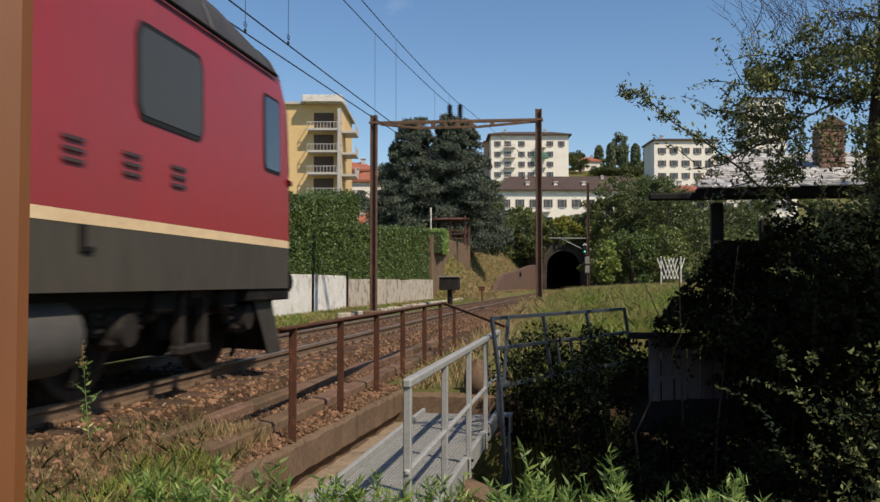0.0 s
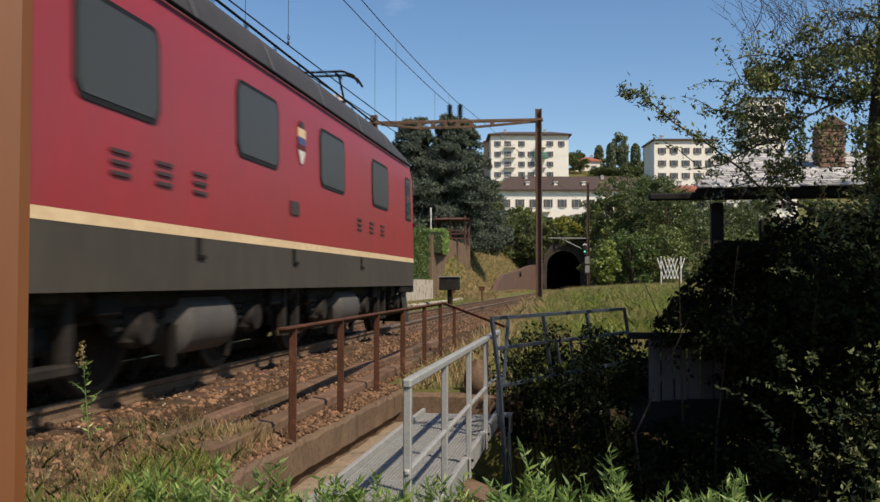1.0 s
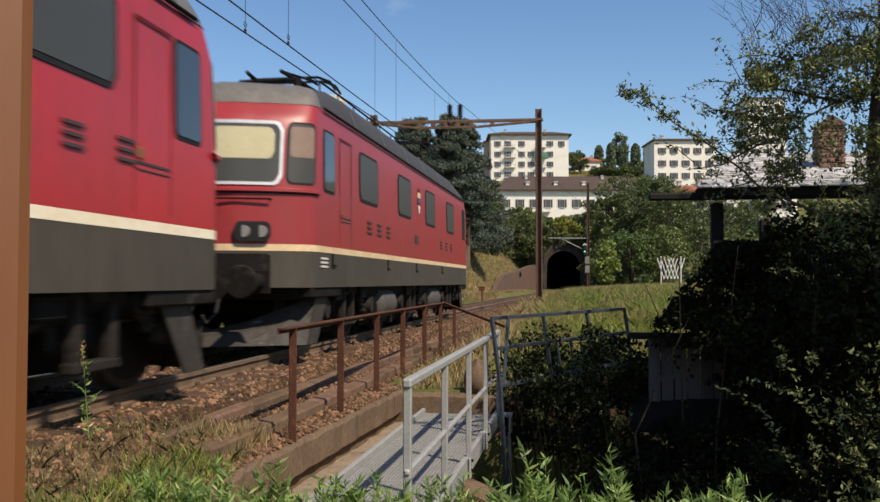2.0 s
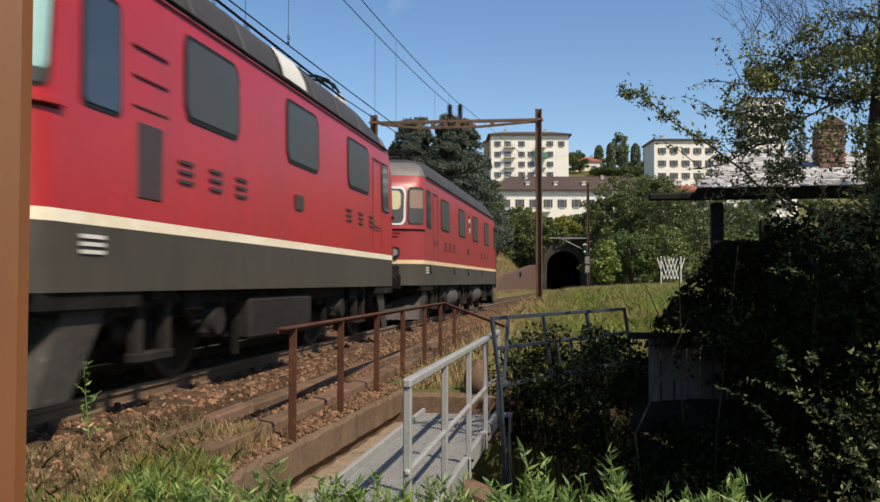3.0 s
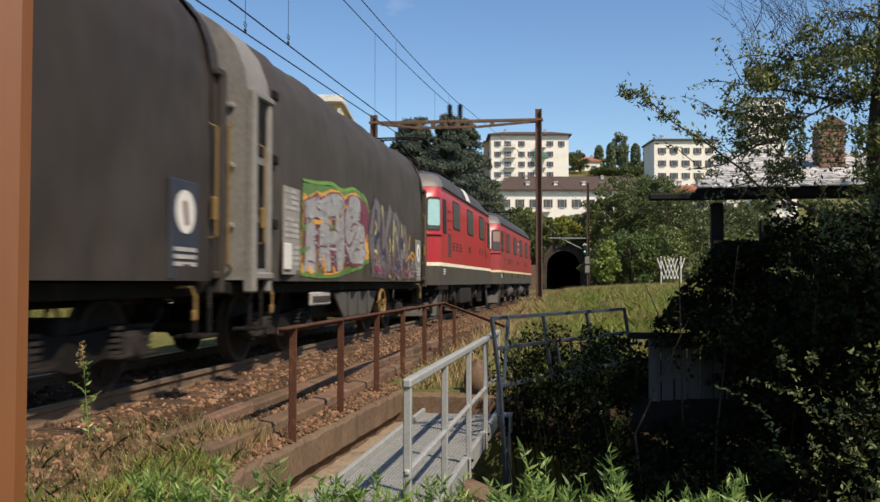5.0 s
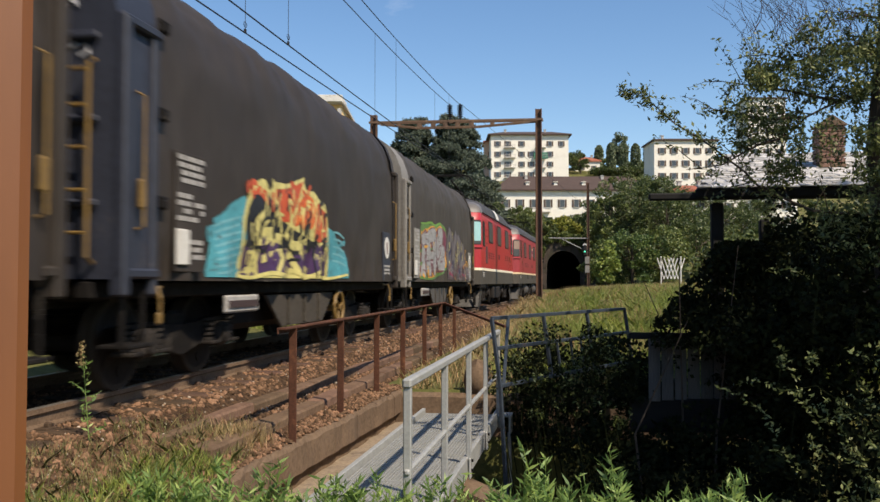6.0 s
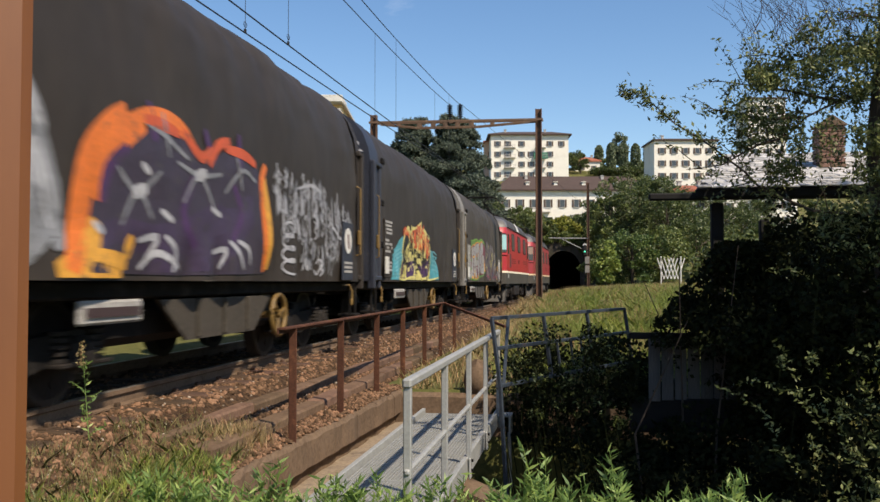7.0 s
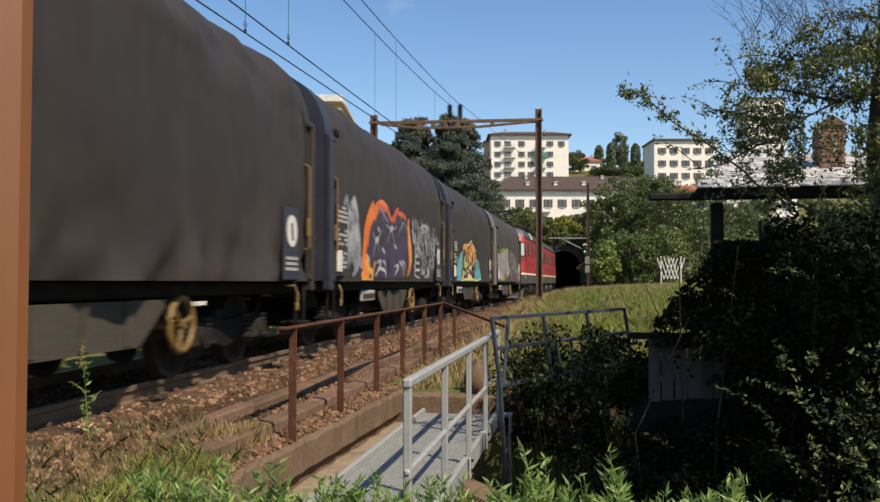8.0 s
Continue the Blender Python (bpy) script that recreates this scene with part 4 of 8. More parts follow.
def wagon(k, label, front, tarp, steel, wheel_sides, length=12.04):
    mid = front + length / 2
    v = thing("covered_wagon", label, "freight wagon", group="covered coil wagons of the train")
    half = length / 2 - 0.42
    hood = (0.74, 0.70, 0.34, 0.70)[k]     # depth of the rear end hood
    t = Geo()
    ys = np.linspace(-half + hood - 0.04, half - 0.20, 110)
    rows = []
    for y in ys:
        r = []
        for x, z in DENSE:
            o = tarp_out(y, z, k)
            nx, nz = (x / 1.45, max(0, (z - 3.3) / 1.05))
            n = math.hypot(nx, nz)
            r.append((x + o * nx / n, y, z + o * nz / n))
        rows.append(r)
    t.grid(rows)
    t.ob("tarpaulin", tarp, v, "grey tarpaulin over hoops", smooth=60)
    for sy in (-1, 1):
        e = Geo()
        e.grid([[(x * 1.008, sy * (half - d), z + 0.012) for x, z in FULL] for d in (0.0, hood)] if sy < 0 else [[(x * 1.008, sy * (half - d), z + 0.012) for x, z in FULL] for d in (0.24, 0.0)])
        e.ngon([(x * 1.008, sy * half, z + 0.012) for x, z in (FULL if sy > 0 else FULL[::-1])])
        end_mat = steel if sy < 0 else tarp
        w = e.ob("end_wall", end_mat, v, "painted steel end wall" if sy < 0 else "end cap in the colour of the tarpaulin", smooth=40)
        pieces = []
        for x in (-1.46, 1.46):
            deep = hood - 0.04 if sy < 0 else 0.22
            pieces += [("post", (x, sy * (half - 0.06), 2.1), (0.14, 0.12, 2.35)), ("brace", (x, sy * (half - deep / 2), 3.26), (0.12, deep, 0.09)), ("brace", (x, sy * (half - deep / 2), 1.12), (0.12, deep, 0.09))]
            if sy < 0:
                pieces.append(("post", (x, sy * (half - hood + 0.10), 2.1), (0.08, 0.10, 2.35)))
        pieces += [("crossbar", (0, sy * (half + 0.03), z), (2.6, 0.05, 0.07)) for z in (1.7, 2.4, 3.1)]
        pieces += [("stiffener", (x, sy * (half + 0.03), 2.5), (0.1, 0.07, 3.1)) for x in (-0.7, 0, 0.7)]
        for nm, cc, ss in pieces:
            p = Geo()
            p.box(cc, ss, 0.02)
            p.ob(nm, end_mat, w)
        if sy < 0 and k == 0:         # dark panels paint the shaded bays between the posts of the grey frame
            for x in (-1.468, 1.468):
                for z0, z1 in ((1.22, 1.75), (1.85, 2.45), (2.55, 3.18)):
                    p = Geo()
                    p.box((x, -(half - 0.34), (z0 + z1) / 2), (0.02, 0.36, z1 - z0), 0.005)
                    p.ob("bay_shade", GRIME_SHADE, w, "dark panel painted as a shaded opening in the end frame")
        if sy < 0:
            for sx in (-1, 1):
                ld = Geo()
                for x in (0.98, 1.26):
                    ld.tube([(sx * x, -(half + 0.02), 1.2), (sx * x, -(half + 0.12), 1.25), (sx * x, -(half + 0.12), 2.85), (sx * x, -(half + 0.02), 2.9)], 0.02, 6)
                for z in (1.45, 1.8, 2.15, 2.5, 2.8):
                    ld.tube([(sx * 0.98, -(half + 0.12), z), (sx * 1.26, -(half + 0.12), z)], 0.016, 6)
                ld.ob("ladder", YELLOW, w, "ochre yellow end ladder")
                for z in (3.35, 2.55, 1.75):
                    cl = Geo()
                    cl.box((sx * 1.50, -(half - hood - 0.02), z), (0.07, 0.14, 0.10), 0.02)
                    cl.cyl((sx * 1.50, -(half - hood - 0.1), z + 0.05), (sx * 1.50, -(half - hood + 0.06), z + 0.05), 0.025, n=8)
                    cl.ob("tarpaulin_clamp", GRIME_SHADE, w, "dark tarpaulin clamp")
        for sx in (-1, 1):
            h = Geo()
            h.tube([(sx * 1.47, sy * (half - 0.3), 1.5), (sx * 1.54, sy * (half - 0.3), 1.52), (sx * 1.54, sy * (half - 0.3), 2.65), (sx * 1.47, sy * (half - 0.3), 2.68)], 0.015)
            h.box((sx * 1.52, sy * (half - 0.3), 1.80), (0.07, 0.07, 0.26), 0.02)
            h.ob("lock_lever", YELLOW, w, "yellow locking lever")
            st = Geo()
            st.tube([(sx * 1.40, sy * (half - 0.9), 1.0), (sx * 1.46, sy * (half - 0.72), 1.0), (sx * 1.50, sy * (half - 0.7), 0.9), (sx * 1.50, sy * (half - 0.7), 0.68)], 0.016)
            st.box((sx * 1.49, sy * (half - 0.7), 0.72), (0.05, 0.07, 0.12), 0.02)
            st.ob("grab_handle", YELLOW, w, "yellow grab handle")
            fs = Geo()
            fs.box((sx * 1.36, sy * (half - 0.35), 0.5), (0.3, 0.4, 0.04), 0.01)
            for q in (-0.18, 0.18):
                fs.box((sx * 1.42, sy * (half - 0.35) + q, 0.76), (0.03, 0.04, 0.5))
            fs.ob("footstep", GRIME_SHADE, w)
        buffers(v, sy * (length / 2 - 0.012), sy, GRIME_SHADE)
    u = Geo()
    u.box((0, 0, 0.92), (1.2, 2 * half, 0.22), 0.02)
    uf = u.ob("underframe", GRIME_SHADE, v)
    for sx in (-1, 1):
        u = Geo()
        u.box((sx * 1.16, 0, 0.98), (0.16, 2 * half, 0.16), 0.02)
        u.ob("sole_bar", GRIME_SHADE, uf)
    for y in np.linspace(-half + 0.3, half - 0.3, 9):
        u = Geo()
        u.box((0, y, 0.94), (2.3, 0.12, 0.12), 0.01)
        u.ob("cross_member", GRIME_SHADE, uf)
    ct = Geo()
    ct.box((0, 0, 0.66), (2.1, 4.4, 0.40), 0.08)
    ct.ob("coil_trough", GRIME_SHADE, v)
    ws = wagon_bogie(v, 3.5) + wagon_bogie(v, -3.5)
    for sx in (-1, 1):
        s = Geo()
        s.add([(sx * 1.28, -1.55, 0.88), (sx * 1.28, 1.55, 0.88), (sx * 1.28, 0.95, 0.46), (sx * 1.28, -0.95, 0.46), (sx * 1.24, -1.55, 0.88), (sx * 1.24, 1.55, 0.88), (sx * 1.24, 0.95, 0.46), (sx * 1.24, -0.95, 0.46)], [(0, 1, 2, 3), (7, 6, 5, 4), (0, 3, 7, 4), (1, 5, 6, 2), (3, 2, 6, 7)])
        truss_mat = TANK_DUST if k == 0 else TRUSS
        tr = s.ob("truss", truss_mat, v, "dusty grey sole bar truss")
        for y in (-0.7, 0.0, 0.7):
            s = Geo()
            s.box((sx * 1.30, y, 0.68), (0.05, 0.05, 0.4), 0.01)
            s.ob("rib", truss_mat, tr)
        b = Geo()
        b.box((sx * 1.34, -2.55, 0.80), (0.05, 1.0, 0.20), 0.02)
        b.ob("label_board", WORN_MARK, v, "pale label board with a raised frame")
        b2 = Geo()
        b2.box((sx * 1.372, -2.55, 0.80), (0.02, 0.86, 0.08))
        b2.ob("label_text", LETTER, v)
        for y in wheel_sides:
            ring = Geo()
            pts = [(sx * 1.34, y + 0.26 * math.cos(a), 0.63 + 0.26 * math.sin(a)) for a in np.linspace(0, 2 * math.pi, 21)]
            ring.tube(pts, 0.035, 8)
            for a in (0.3, 2.4, 4.5):
                ring.tube([(sx * 1.34, y, 0.63), (sx * 1.34, y + 0.25 * math.cos(a), 0.63 + 0.25 * math.sin(a))], 0.025, 6)
            ring.cyl((sx * 1.0, y, 0.63), (sx * 1.38, y, 0.63), 0.05, n=8)
            ring.ob("brake_handwheel", YELLOW, v, "yellow brake handwheel", smooth=50)
    for x, y0, y1 in ((0.5, 0.6, 1.9), (-0.6, -1.4, -0.4)):
        tanks = Geo()
        tanks.cyl((x, y0, 0.6), (x, y1, 0.6), 0.21, n=16)
        tanks.ob("air_tank", GRIME_SHADE, v, smooth=40)
    tanks = Geo()
    tanks.box((0.2, -0.6, 0.6), (0.6, 0.5, 0.3), 0.04)
    tanks.ob("brake_cylinder", GRIME_SHADE, v, smooth=40)
    # round sign, data panel
    y = mid - (front + 1.35)
    g = Geo()
    g.box((1.475, y, 1.55), (0.03, 0.62, 0.95), 0.01)
    pl = g.ob("sign_plate", STEEL_GREY if k == 0 else steel, v)
    g = Geo()
    g.cyl((1.485, y, 1.72), (1.497, y, 1.72), 0.21, n=24)
    disc = g.ob("round_sign", WHITE_MARK, pl, "white round sign with a rust-red figure")
    g = Geo()
    g.box((1.499, y, 1.71), (0.006, 0.07, 0.24), 0.002, turn=pose(0, 0, 0, 14, 0, 0))
    g.ob("figure", SEAM, disc)
    for q in range(3):
        g = Geo()
        g.box((1.494, y, 1.36 - q * 0.07), (0.01, 0.48, 0.04))
        g.ob("text_bar", WORN_MARK, pl)
    y = mid - (front + length - (1.9, 1.77, 1.2, 1.77)[k])
    g = Geo()
    g.box((1.478, y, 1.72), (0.02, 0.66, 1.15), 0.005)
    pl = g.ob("data_panel", tarp if tarp is TARP_DARK else PANEL_GREY, v)
    rt = random.Random(20 + k)
    for q in range(15):
        a = -0.30
        while a < 0.24:
            wd = rt.choice((0.07, 0.12, 0.2))
            wd = min(wd, 0.31 - a)
            if rt.random() < 0.85 and q % 5 != 4 and not (8 < q < 14 and a < -0.05):
                g = Geo()
                g.box((1.491, y + a + wd / 2, 2.24 - q * 0.073), (0.006, wd * 0.84, 0.046))
                g.ob("text_bar", WORN_MARK, pl)
            a += wd
    g = Geo()
    g.box((1.50, y - 0.2, 1.38), (0.03, 0.26, 0.34), 0.008)
    g.ob("card_holder", WHITE_MARK, pl, "white card in a clip")
    MOVING.append((v, mid, ws))
    return v, (lambda q: mid - q)


wagons = [
    wagon(0, "grey tarpaulin-covered coil wagon with silver and green graffiti", 34.35, TARP, STEEL_GREY, (1.68,), 12.41),
    wagon(1, "dark tarpaulin-covered coil wagon with flame-coloured graffiti", 46.76, TARP_DARK, STEEL_BLUE, (1.68,)),
    wagon(2, "dark tarpaulin-covered coil wagon with orange and white graffiti", 58.80, TARP_DARK, STEEL_BLUE, (1.68,)),
    wagon(3, "plain dark tarpaulin-covered coil wagon", 70.84, TARP_DARK, STEEL_BLUE, (1.68,)),
]


# ---- painted graffiti on the tarpaulins, as layers of plain shapes and strokes ----
def paint(name, c, rough=0.55):
    return material(name, c, tuple(v * 0.62 for v in c), rough=rough, scale=4, fine=17, bump=0.03, spots=(0.055, 0.047, 0.04), spot_level=(0.56, 0.68), spot_scale=5.5)


P_SILVER, P_GREEN, P_PURPLE = paint("spray_silver", (0.34, 0.33, 0.32)), paint("spray_green", (0.11, 0.22, 0.055)), paint("spray_purple", (0.075, 0.03, 0.10))
P_ORANGE, P_AMBER, P_YELLOW = paint("spray_orange", (0.80, 0.19, 0.03)), paint("spray_amber", (0.75, 0.36, 0.05)), paint("spray_yellow", (0.72, 0.63, 0.22))
P_TEAL, P_BLACK, P_WHITE = paint("spray_teal", (0.07, 0.33, 0.38)), paint("spray_black", (0.015, 0.014, 0.014)), paint("spray_white", (0.46, 0.46, 0.48))
P_TEAL2 = paint("spray_pale_teal", (0.16, 0.42, 0.46))
P_WINE2 = paint("spray_magenta", (0.24, 0.04, 0.08))
P_SLATE = paint("spray_slate", (0.065, 0.06, 0.085))
P_GHOST = paint("spray_ghost", (0.13, 0.132, 0.14))
P_DUSK = paint("spray_dusk", (0.048, 0.034, 0.052))
P_MAUVE, P_ASH, P_NAVY = paint("spray_mauve", (0.085, 0.058, 0.058)), paint("spray_ash", (0.17, 0.145, 0.135)), paint("spray_navy", (0.035, 0.032, 0.075))
P_CHROME, P_STEEL = paint("spray_chrome", (0.42, 0.41, 0.395)), paint("spray_steel", (0.24, 0.23, 0.22))
P_RED, P_WINE, P_FADED = paint("spray_red", (0.62, 0.10, 0.03)), paint("spray_wine", (0.17, 0.045, 0.06)), paint("spray_faded_white", (0.24, 0.245, 0.26))


class Wall:
    """Places paint on one wagon's side; places are metres behind the train's front, and height."""

    def __init__(self, wagon_pair, k):
        self.v, self.yq, self.k = wagon_pair[0], wagon_pair[1], k

    def point(self, q, z, layer):
        y = self.yq(q)
        x = float(np.interp(z, [p[1] for p in SECTION[:6]], [p[0] for p in SECTION[:6]]))
        return (x + tarp_out(y, z, self.k) + 0.010 + 0.0015 * layer, y, z)

    def fill(self, q0, q1, low, high, mat, layer, n=26):
        g = Geo()
        rows = []
        for i in range(n + 1):
            q = q0 + (q1 - q0) * i / n
            a, b = low(i / n), high(i / n)
            rows.append([self.point(q, a + (b - a) * j / 6, layer) for j in range(7)])
        g.grid(rows)
        g.ob("graffiti", mat, self.v)

    def strokes(self, lines_, width, mat, layer):
        for pts in lines_:
            g = Geo()
            fine = []
            for i in range(len(pts) - 1):
                p0, p1, p2, p3 = pts[max(i - 1, 0)], pts[i], pts[i + 1], pts[min(i + 2, len(pts) - 1)]
                for k in range(5):
                    t = k / 5
                    fine.append(tuple(0.5 * (2 * b + (c - a) * t + (2 * a - 5 * b + 4 * c - d) * t * t + (3 * b - a - 3 * c + d) * t ** 3) for a, b, c, d in zip(p0, p1, p2, p3)))
            fine.append(pts[-1])
            rows = []
            for i, p in enumerate(fine):
                a, b = fine[max(i - 1, 0)], fine[min(i + 1, len(fine) - 1)]
                d = math.hypot(b[0] - a[0], b[1] - a[1]) or 1
                nx, nz = -(b[1] - a[1]) / d, (b[0] - a[0]) / d
                w = width / 2 * (0.6 + 0.4 * math.sin(math.pi * i / max(1, len(fine) - 1)))
                rows.append([self.point(p[0] - nx * w, max(1.08, p[1] - nz * w), layer), self.point(p[0] + nx * w, max(1.08, p[1] + nz * w), layer)])
            g.grid(rows)
            g.ob("graffiti", mat, self.v)


rg = random.Random(11)
# silver letters with green rim on the first wagon
w1 = Wall(wagons[0], 0)
w1.fill(44.42, 40.54, lambda t: float(np.interp(44.42 + -3.88 * t, [40.54, 41.68, 42.95, 43.81, 44.4], [1.39, 1.19, 1.11, 1.1, 1.15])), lambda t: float(np.interp(44.42 + -3.88 * t, [40.56, 40.69, 41.28, 41.81, 42.29, 42.65, 43.13, 43.58, 43.98, 44.39, 44.42], [2.33, 2.54, 2.62, 2.6, 2.53, 2.55, 2.5, 2.5, 2.45, 2.42, 2.21])), P_GREEN, 0, 40)
w1.fill(44.38, 40.54, lambda t: float(np.interp(44.38 + -3.84 * t, [40.54, 41.68, 42.95, 43.82, 44.36], [1.47, 1.3, 1.16, 1.15, 1.28])), lambda t: float(np.interp(44.38 + -3.84 * t, [40.56, 40.99, 41.39, 41.81, 42.19, 42.47, 42.98, 43.43, 43.57, 43.97, 44.36, 44.38], [2.41, 2.5, 2.58, 2.52, 2.43, 2.5, 2.47, 2.36, 2.39, 2.28, 2.29, 2.19])), P_AMBER, 1, 40)
w1.fill(44.34, 40.51, lambda t: float(np.interp(44.34 + -3.83 * t, [40.51, 41.68, 42.95, 43.82, 44.32], [1.93, 1.32, 1.19, 1.18, 1.33])), lambda t: float(np.interp(44.34 + -3.83 * t, [40.52, 41.22, 41.81, 42.15, 42.47, 42.97, 43.46, 43.57, 43.97, 44.34], [2.42, 2.53, 2.5, 2.37, 2.47, 2.43, 2.28, 2.37, 2.25, 2.18])), P_WINE, 2, 40)
w1.fill(44.25, 43.45, lambda t: float(np.interp(44.25 + -0.8 * t, [43.45, 43.84, 44.25], [2.01, 1.98, 1.94])), lambda t: float(np.interp(44.25 + -0.8 * t, [43.46, 43.56, 43.91, 44.25], [2.2, 2.31, 2.24, 2.17])), P_SILVER, 3, 14)
w1.fill(44.18, 43.75, lambda t: float(np.interp(44.18 + -0.43 * t, [43.75, 43.82, 44.16], [1.21, 1.17, 1.2])), lambda t: float(np.interp(44.18 + -0.43 * t, [43.77, 43.83, 44.18], [1.89, 1.95, 1.93])), P_SILVER, 3, 10)
w1.fill(43.9, 43.54, lambda t: float(np.interp(43.9 + -0.36 * t, [43.54, 43.59, 43.89], [1.66, 1.62, 1.61])), lambda t: float(np.interp(43.9 + -0.36 * t, [43.54, 43.59, 43.9], [1.73, 1.79, 1.82])), P_SILVER, 3, 8)
w1.fill(43.5, 42.17, lambda t: float(np.interp(43.5 + -1.33 * t, [42.17, 42.46, 42.97, 43.49], [2.01, 2.12, 2.05, 1.98])), lambda t: float(np.interp(43.5 + -1.33 * t, [42.17, 42.47, 42.97, 43.5], [2.35, 2.45, 2.4, 2.25])), P_SILVER, 4, 14)
w1.fill(43.52, 43.04, lambda t: float(np.interp(43.52 + -0.48 * t, [43.04, 43.14, 43.51], [1.22, 1.2, 1.36])), lambda t: float(np.interp(43.52 + -0.48 * t, [43.06, 43.16, 43.52], [1.99, 2.04, 1.97])), P_SILVER, 4, 10)
w1.fill(42.72, 42.15, lambda t: float(np.interp(42.72 + -0.57 * t, [42.15, 42.35, 42.7], [1.38, 1.23, 1.23])), lambda t: float(np.interp(42.72 + -0.57 * t, [42.17, 42.24, 42.72], [2.01, 2.15, 2.09])), P_SILVER, 4, 10)
w1.fill(43.12, 42.63, lambda t: float(np.interp(43.12 + -0.49 * t, [42.63, 43.11], [1.65, 1.6])), lambda t: float(np.interp(43.12 + -0.49 * t, [42.63, 43.12], [1.85, 1.81])), P_SILVER, 4, 8)
w1.fill(42.09, 41.13, lambda t: float(np.interp(42.09 + -0.96 * t, [41.13, 41.32, 41.79, 42.09], [2.15, 2.06, 1.72, 1.77])), lambda t: float(np.interp(42.09 + -0.96 * t, [41.14, 41.33, 41.81, 42.09], [2.44, 2.52, 2.48, 2.16])), P_SILVER, 5, 12)
w1.fill(42.04, 40.79, lambda t: float(np.interp(42.04 + -1.25 * t, [40.79, 40.97, 41.31, 41.78, 42.03], [1.54, 1.42, 1.36, 1.39, 1.6])), lambda t: float(np.interp(42.04 + -1.25 * t, [40.79, 40.86, 41.27, 41.69, 42.04], [1.74, 2.02, 2.08, 1.87, 1.74])), P_SILVER, 5, 14)
w1.strokes([[(42.13, 1.77), (41.89, 1.64), (41.64, 1.75), (41.43, 1.91)], [(41.79, 1.94), (41.48, 2.06), (41.13, 2.07)], [(41.88, 1.35), (41.47, 1.33), (41.12, 1.37)]], 0.05, P_WINE, 6)
w1.strokes([[(43.93, 1.92), (43.63, 1.92), (43.42, 1.95)], [(43.01, 2.03), (42.96, 1.9), (42.8, 1.85)], [(42.64, 2.09), (42.53, 1.98)]], 0.07, P_AMBER, 6)
w1.strokes([[(43.03, 1.87), (42.72, 1.89)], [(44.38, 1.8), (44.18, 1.8)], [(44.37, 1.48), (44.13, 1.51)]], 0.09, P_GREEN, 6)
w1.strokes([[(44.29, 1.31), (44.19, 1.17)], [(44.07, 1.26), (44.0, 1.16)], [(43.37, 1.46), (43.22, 1.19)], [(42.95, 1.29), (42.85, 1.19)], [(42.45, 1.37), (42.26, 1.24)], [(40.91, 1.46), (40.54, 1.6)]], 0.07, P_AMBER, 6)
w1.strokes([[(41.07, 2.39), (40.86, 2.14), (40.94, 1.97)], [(40.68, 2.4), (40.74, 2.07), (40.61, 1.76)]], 0.12, P_WINE2, 3)
w1.fill(40.48, 35.2, lambda t: 1.12 + 0.02 * math.sin(19 * t), lambda t: float(np.interp(40.48 - 5.28 * t, [35.2, 35.9, 36.6, 37.15, 37.94, 38.49, 39.46, 39.75, 40.48], [1.3, 1.5, 1.8, 2.2, 2.42, 2.5, 2.4, 2.5, 2.35])), P_MAUVE, 0, 40)
ghost = [[(40.36, 1.2), (40.3, 1.9), (40.1, 2.45)], [(40.1, 2.5), (39.75, 2.45), (39.72, 1.9), (39.68, 1.2)], [(40.3, 1.8), (39.75, 1.78)], [(39.5, 2.5), (39.3, 2.0), (39.25, 1.3)], [(39.2, 1.8), (38.85, 2.3), (38.6, 2.55)],
         [(39.1, 1.85), (38.8, 1.5), (38.55, 1.2)], [(38.35, 2.45), (38.3, 1.9), (38.25, 1.25)], [(38.2, 2.45), (37.85, 2.2), (38.0, 1.9), (37.75, 1.5), (38.1, 1.25)], [(37.55, 1.2), (37.45, 1.8), (37.25, 2.25)], [(37.25, 2.25), (36.95, 1.8), (36.9, 1.2)], [(37.4, 1.65), (37.0, 1.62)]]
w1.strokes(ghost, 0.34, P_NAVY, 1)
w1.strokes(ghost, 0.24, P_ASH, 2)
w1.strokes([[(39.98, 2.18), (39.86, 2.05), (39.99, 1.92)], [(39.46, 2.52), (39.39, 2.3)], [(40.02, 1.62), (39.82, 1.6), (39.86, 1.3)], [(38.81, 1.96), (38.7, 1.72), (38.73, 1.5)], [(38.3, 2.2), (38.1, 2.05), (38.0, 1.85)], [(37.55, 2.3), (37.5, 2.0)], [(38.45, 2.3), (38.42, 1.6)], [(37.2, 1.9), (37.15, 1.72)]], 0.075, P_YELLOW, 3)
w1.strokes([[(36.9, 1.12), (36.75, 1.5), (36.3, 1.72), (35.95, 1.55)], [(36.62, 2.1), (36.72, 1.75)], [(38.55, 1.21), (38.29, 1.12)], [(37.1, 1.5), (36.6, 1.62), (36.1, 1.55)]], 0.06, P_AMBER, 3)
w1.strokes([[(40.05, 1.13), (39.9, 1.45), (39.6, 1.6)], [(37.54, 1.45), (37.13, 1.28), (36.48, 1.21)], [(40.0, 1.35), (39.4, 1.2)], [(38.6, 1.15), (38.3, 1.4), (37.8, 1.2)]], 0.06, P_WINE2, 3)
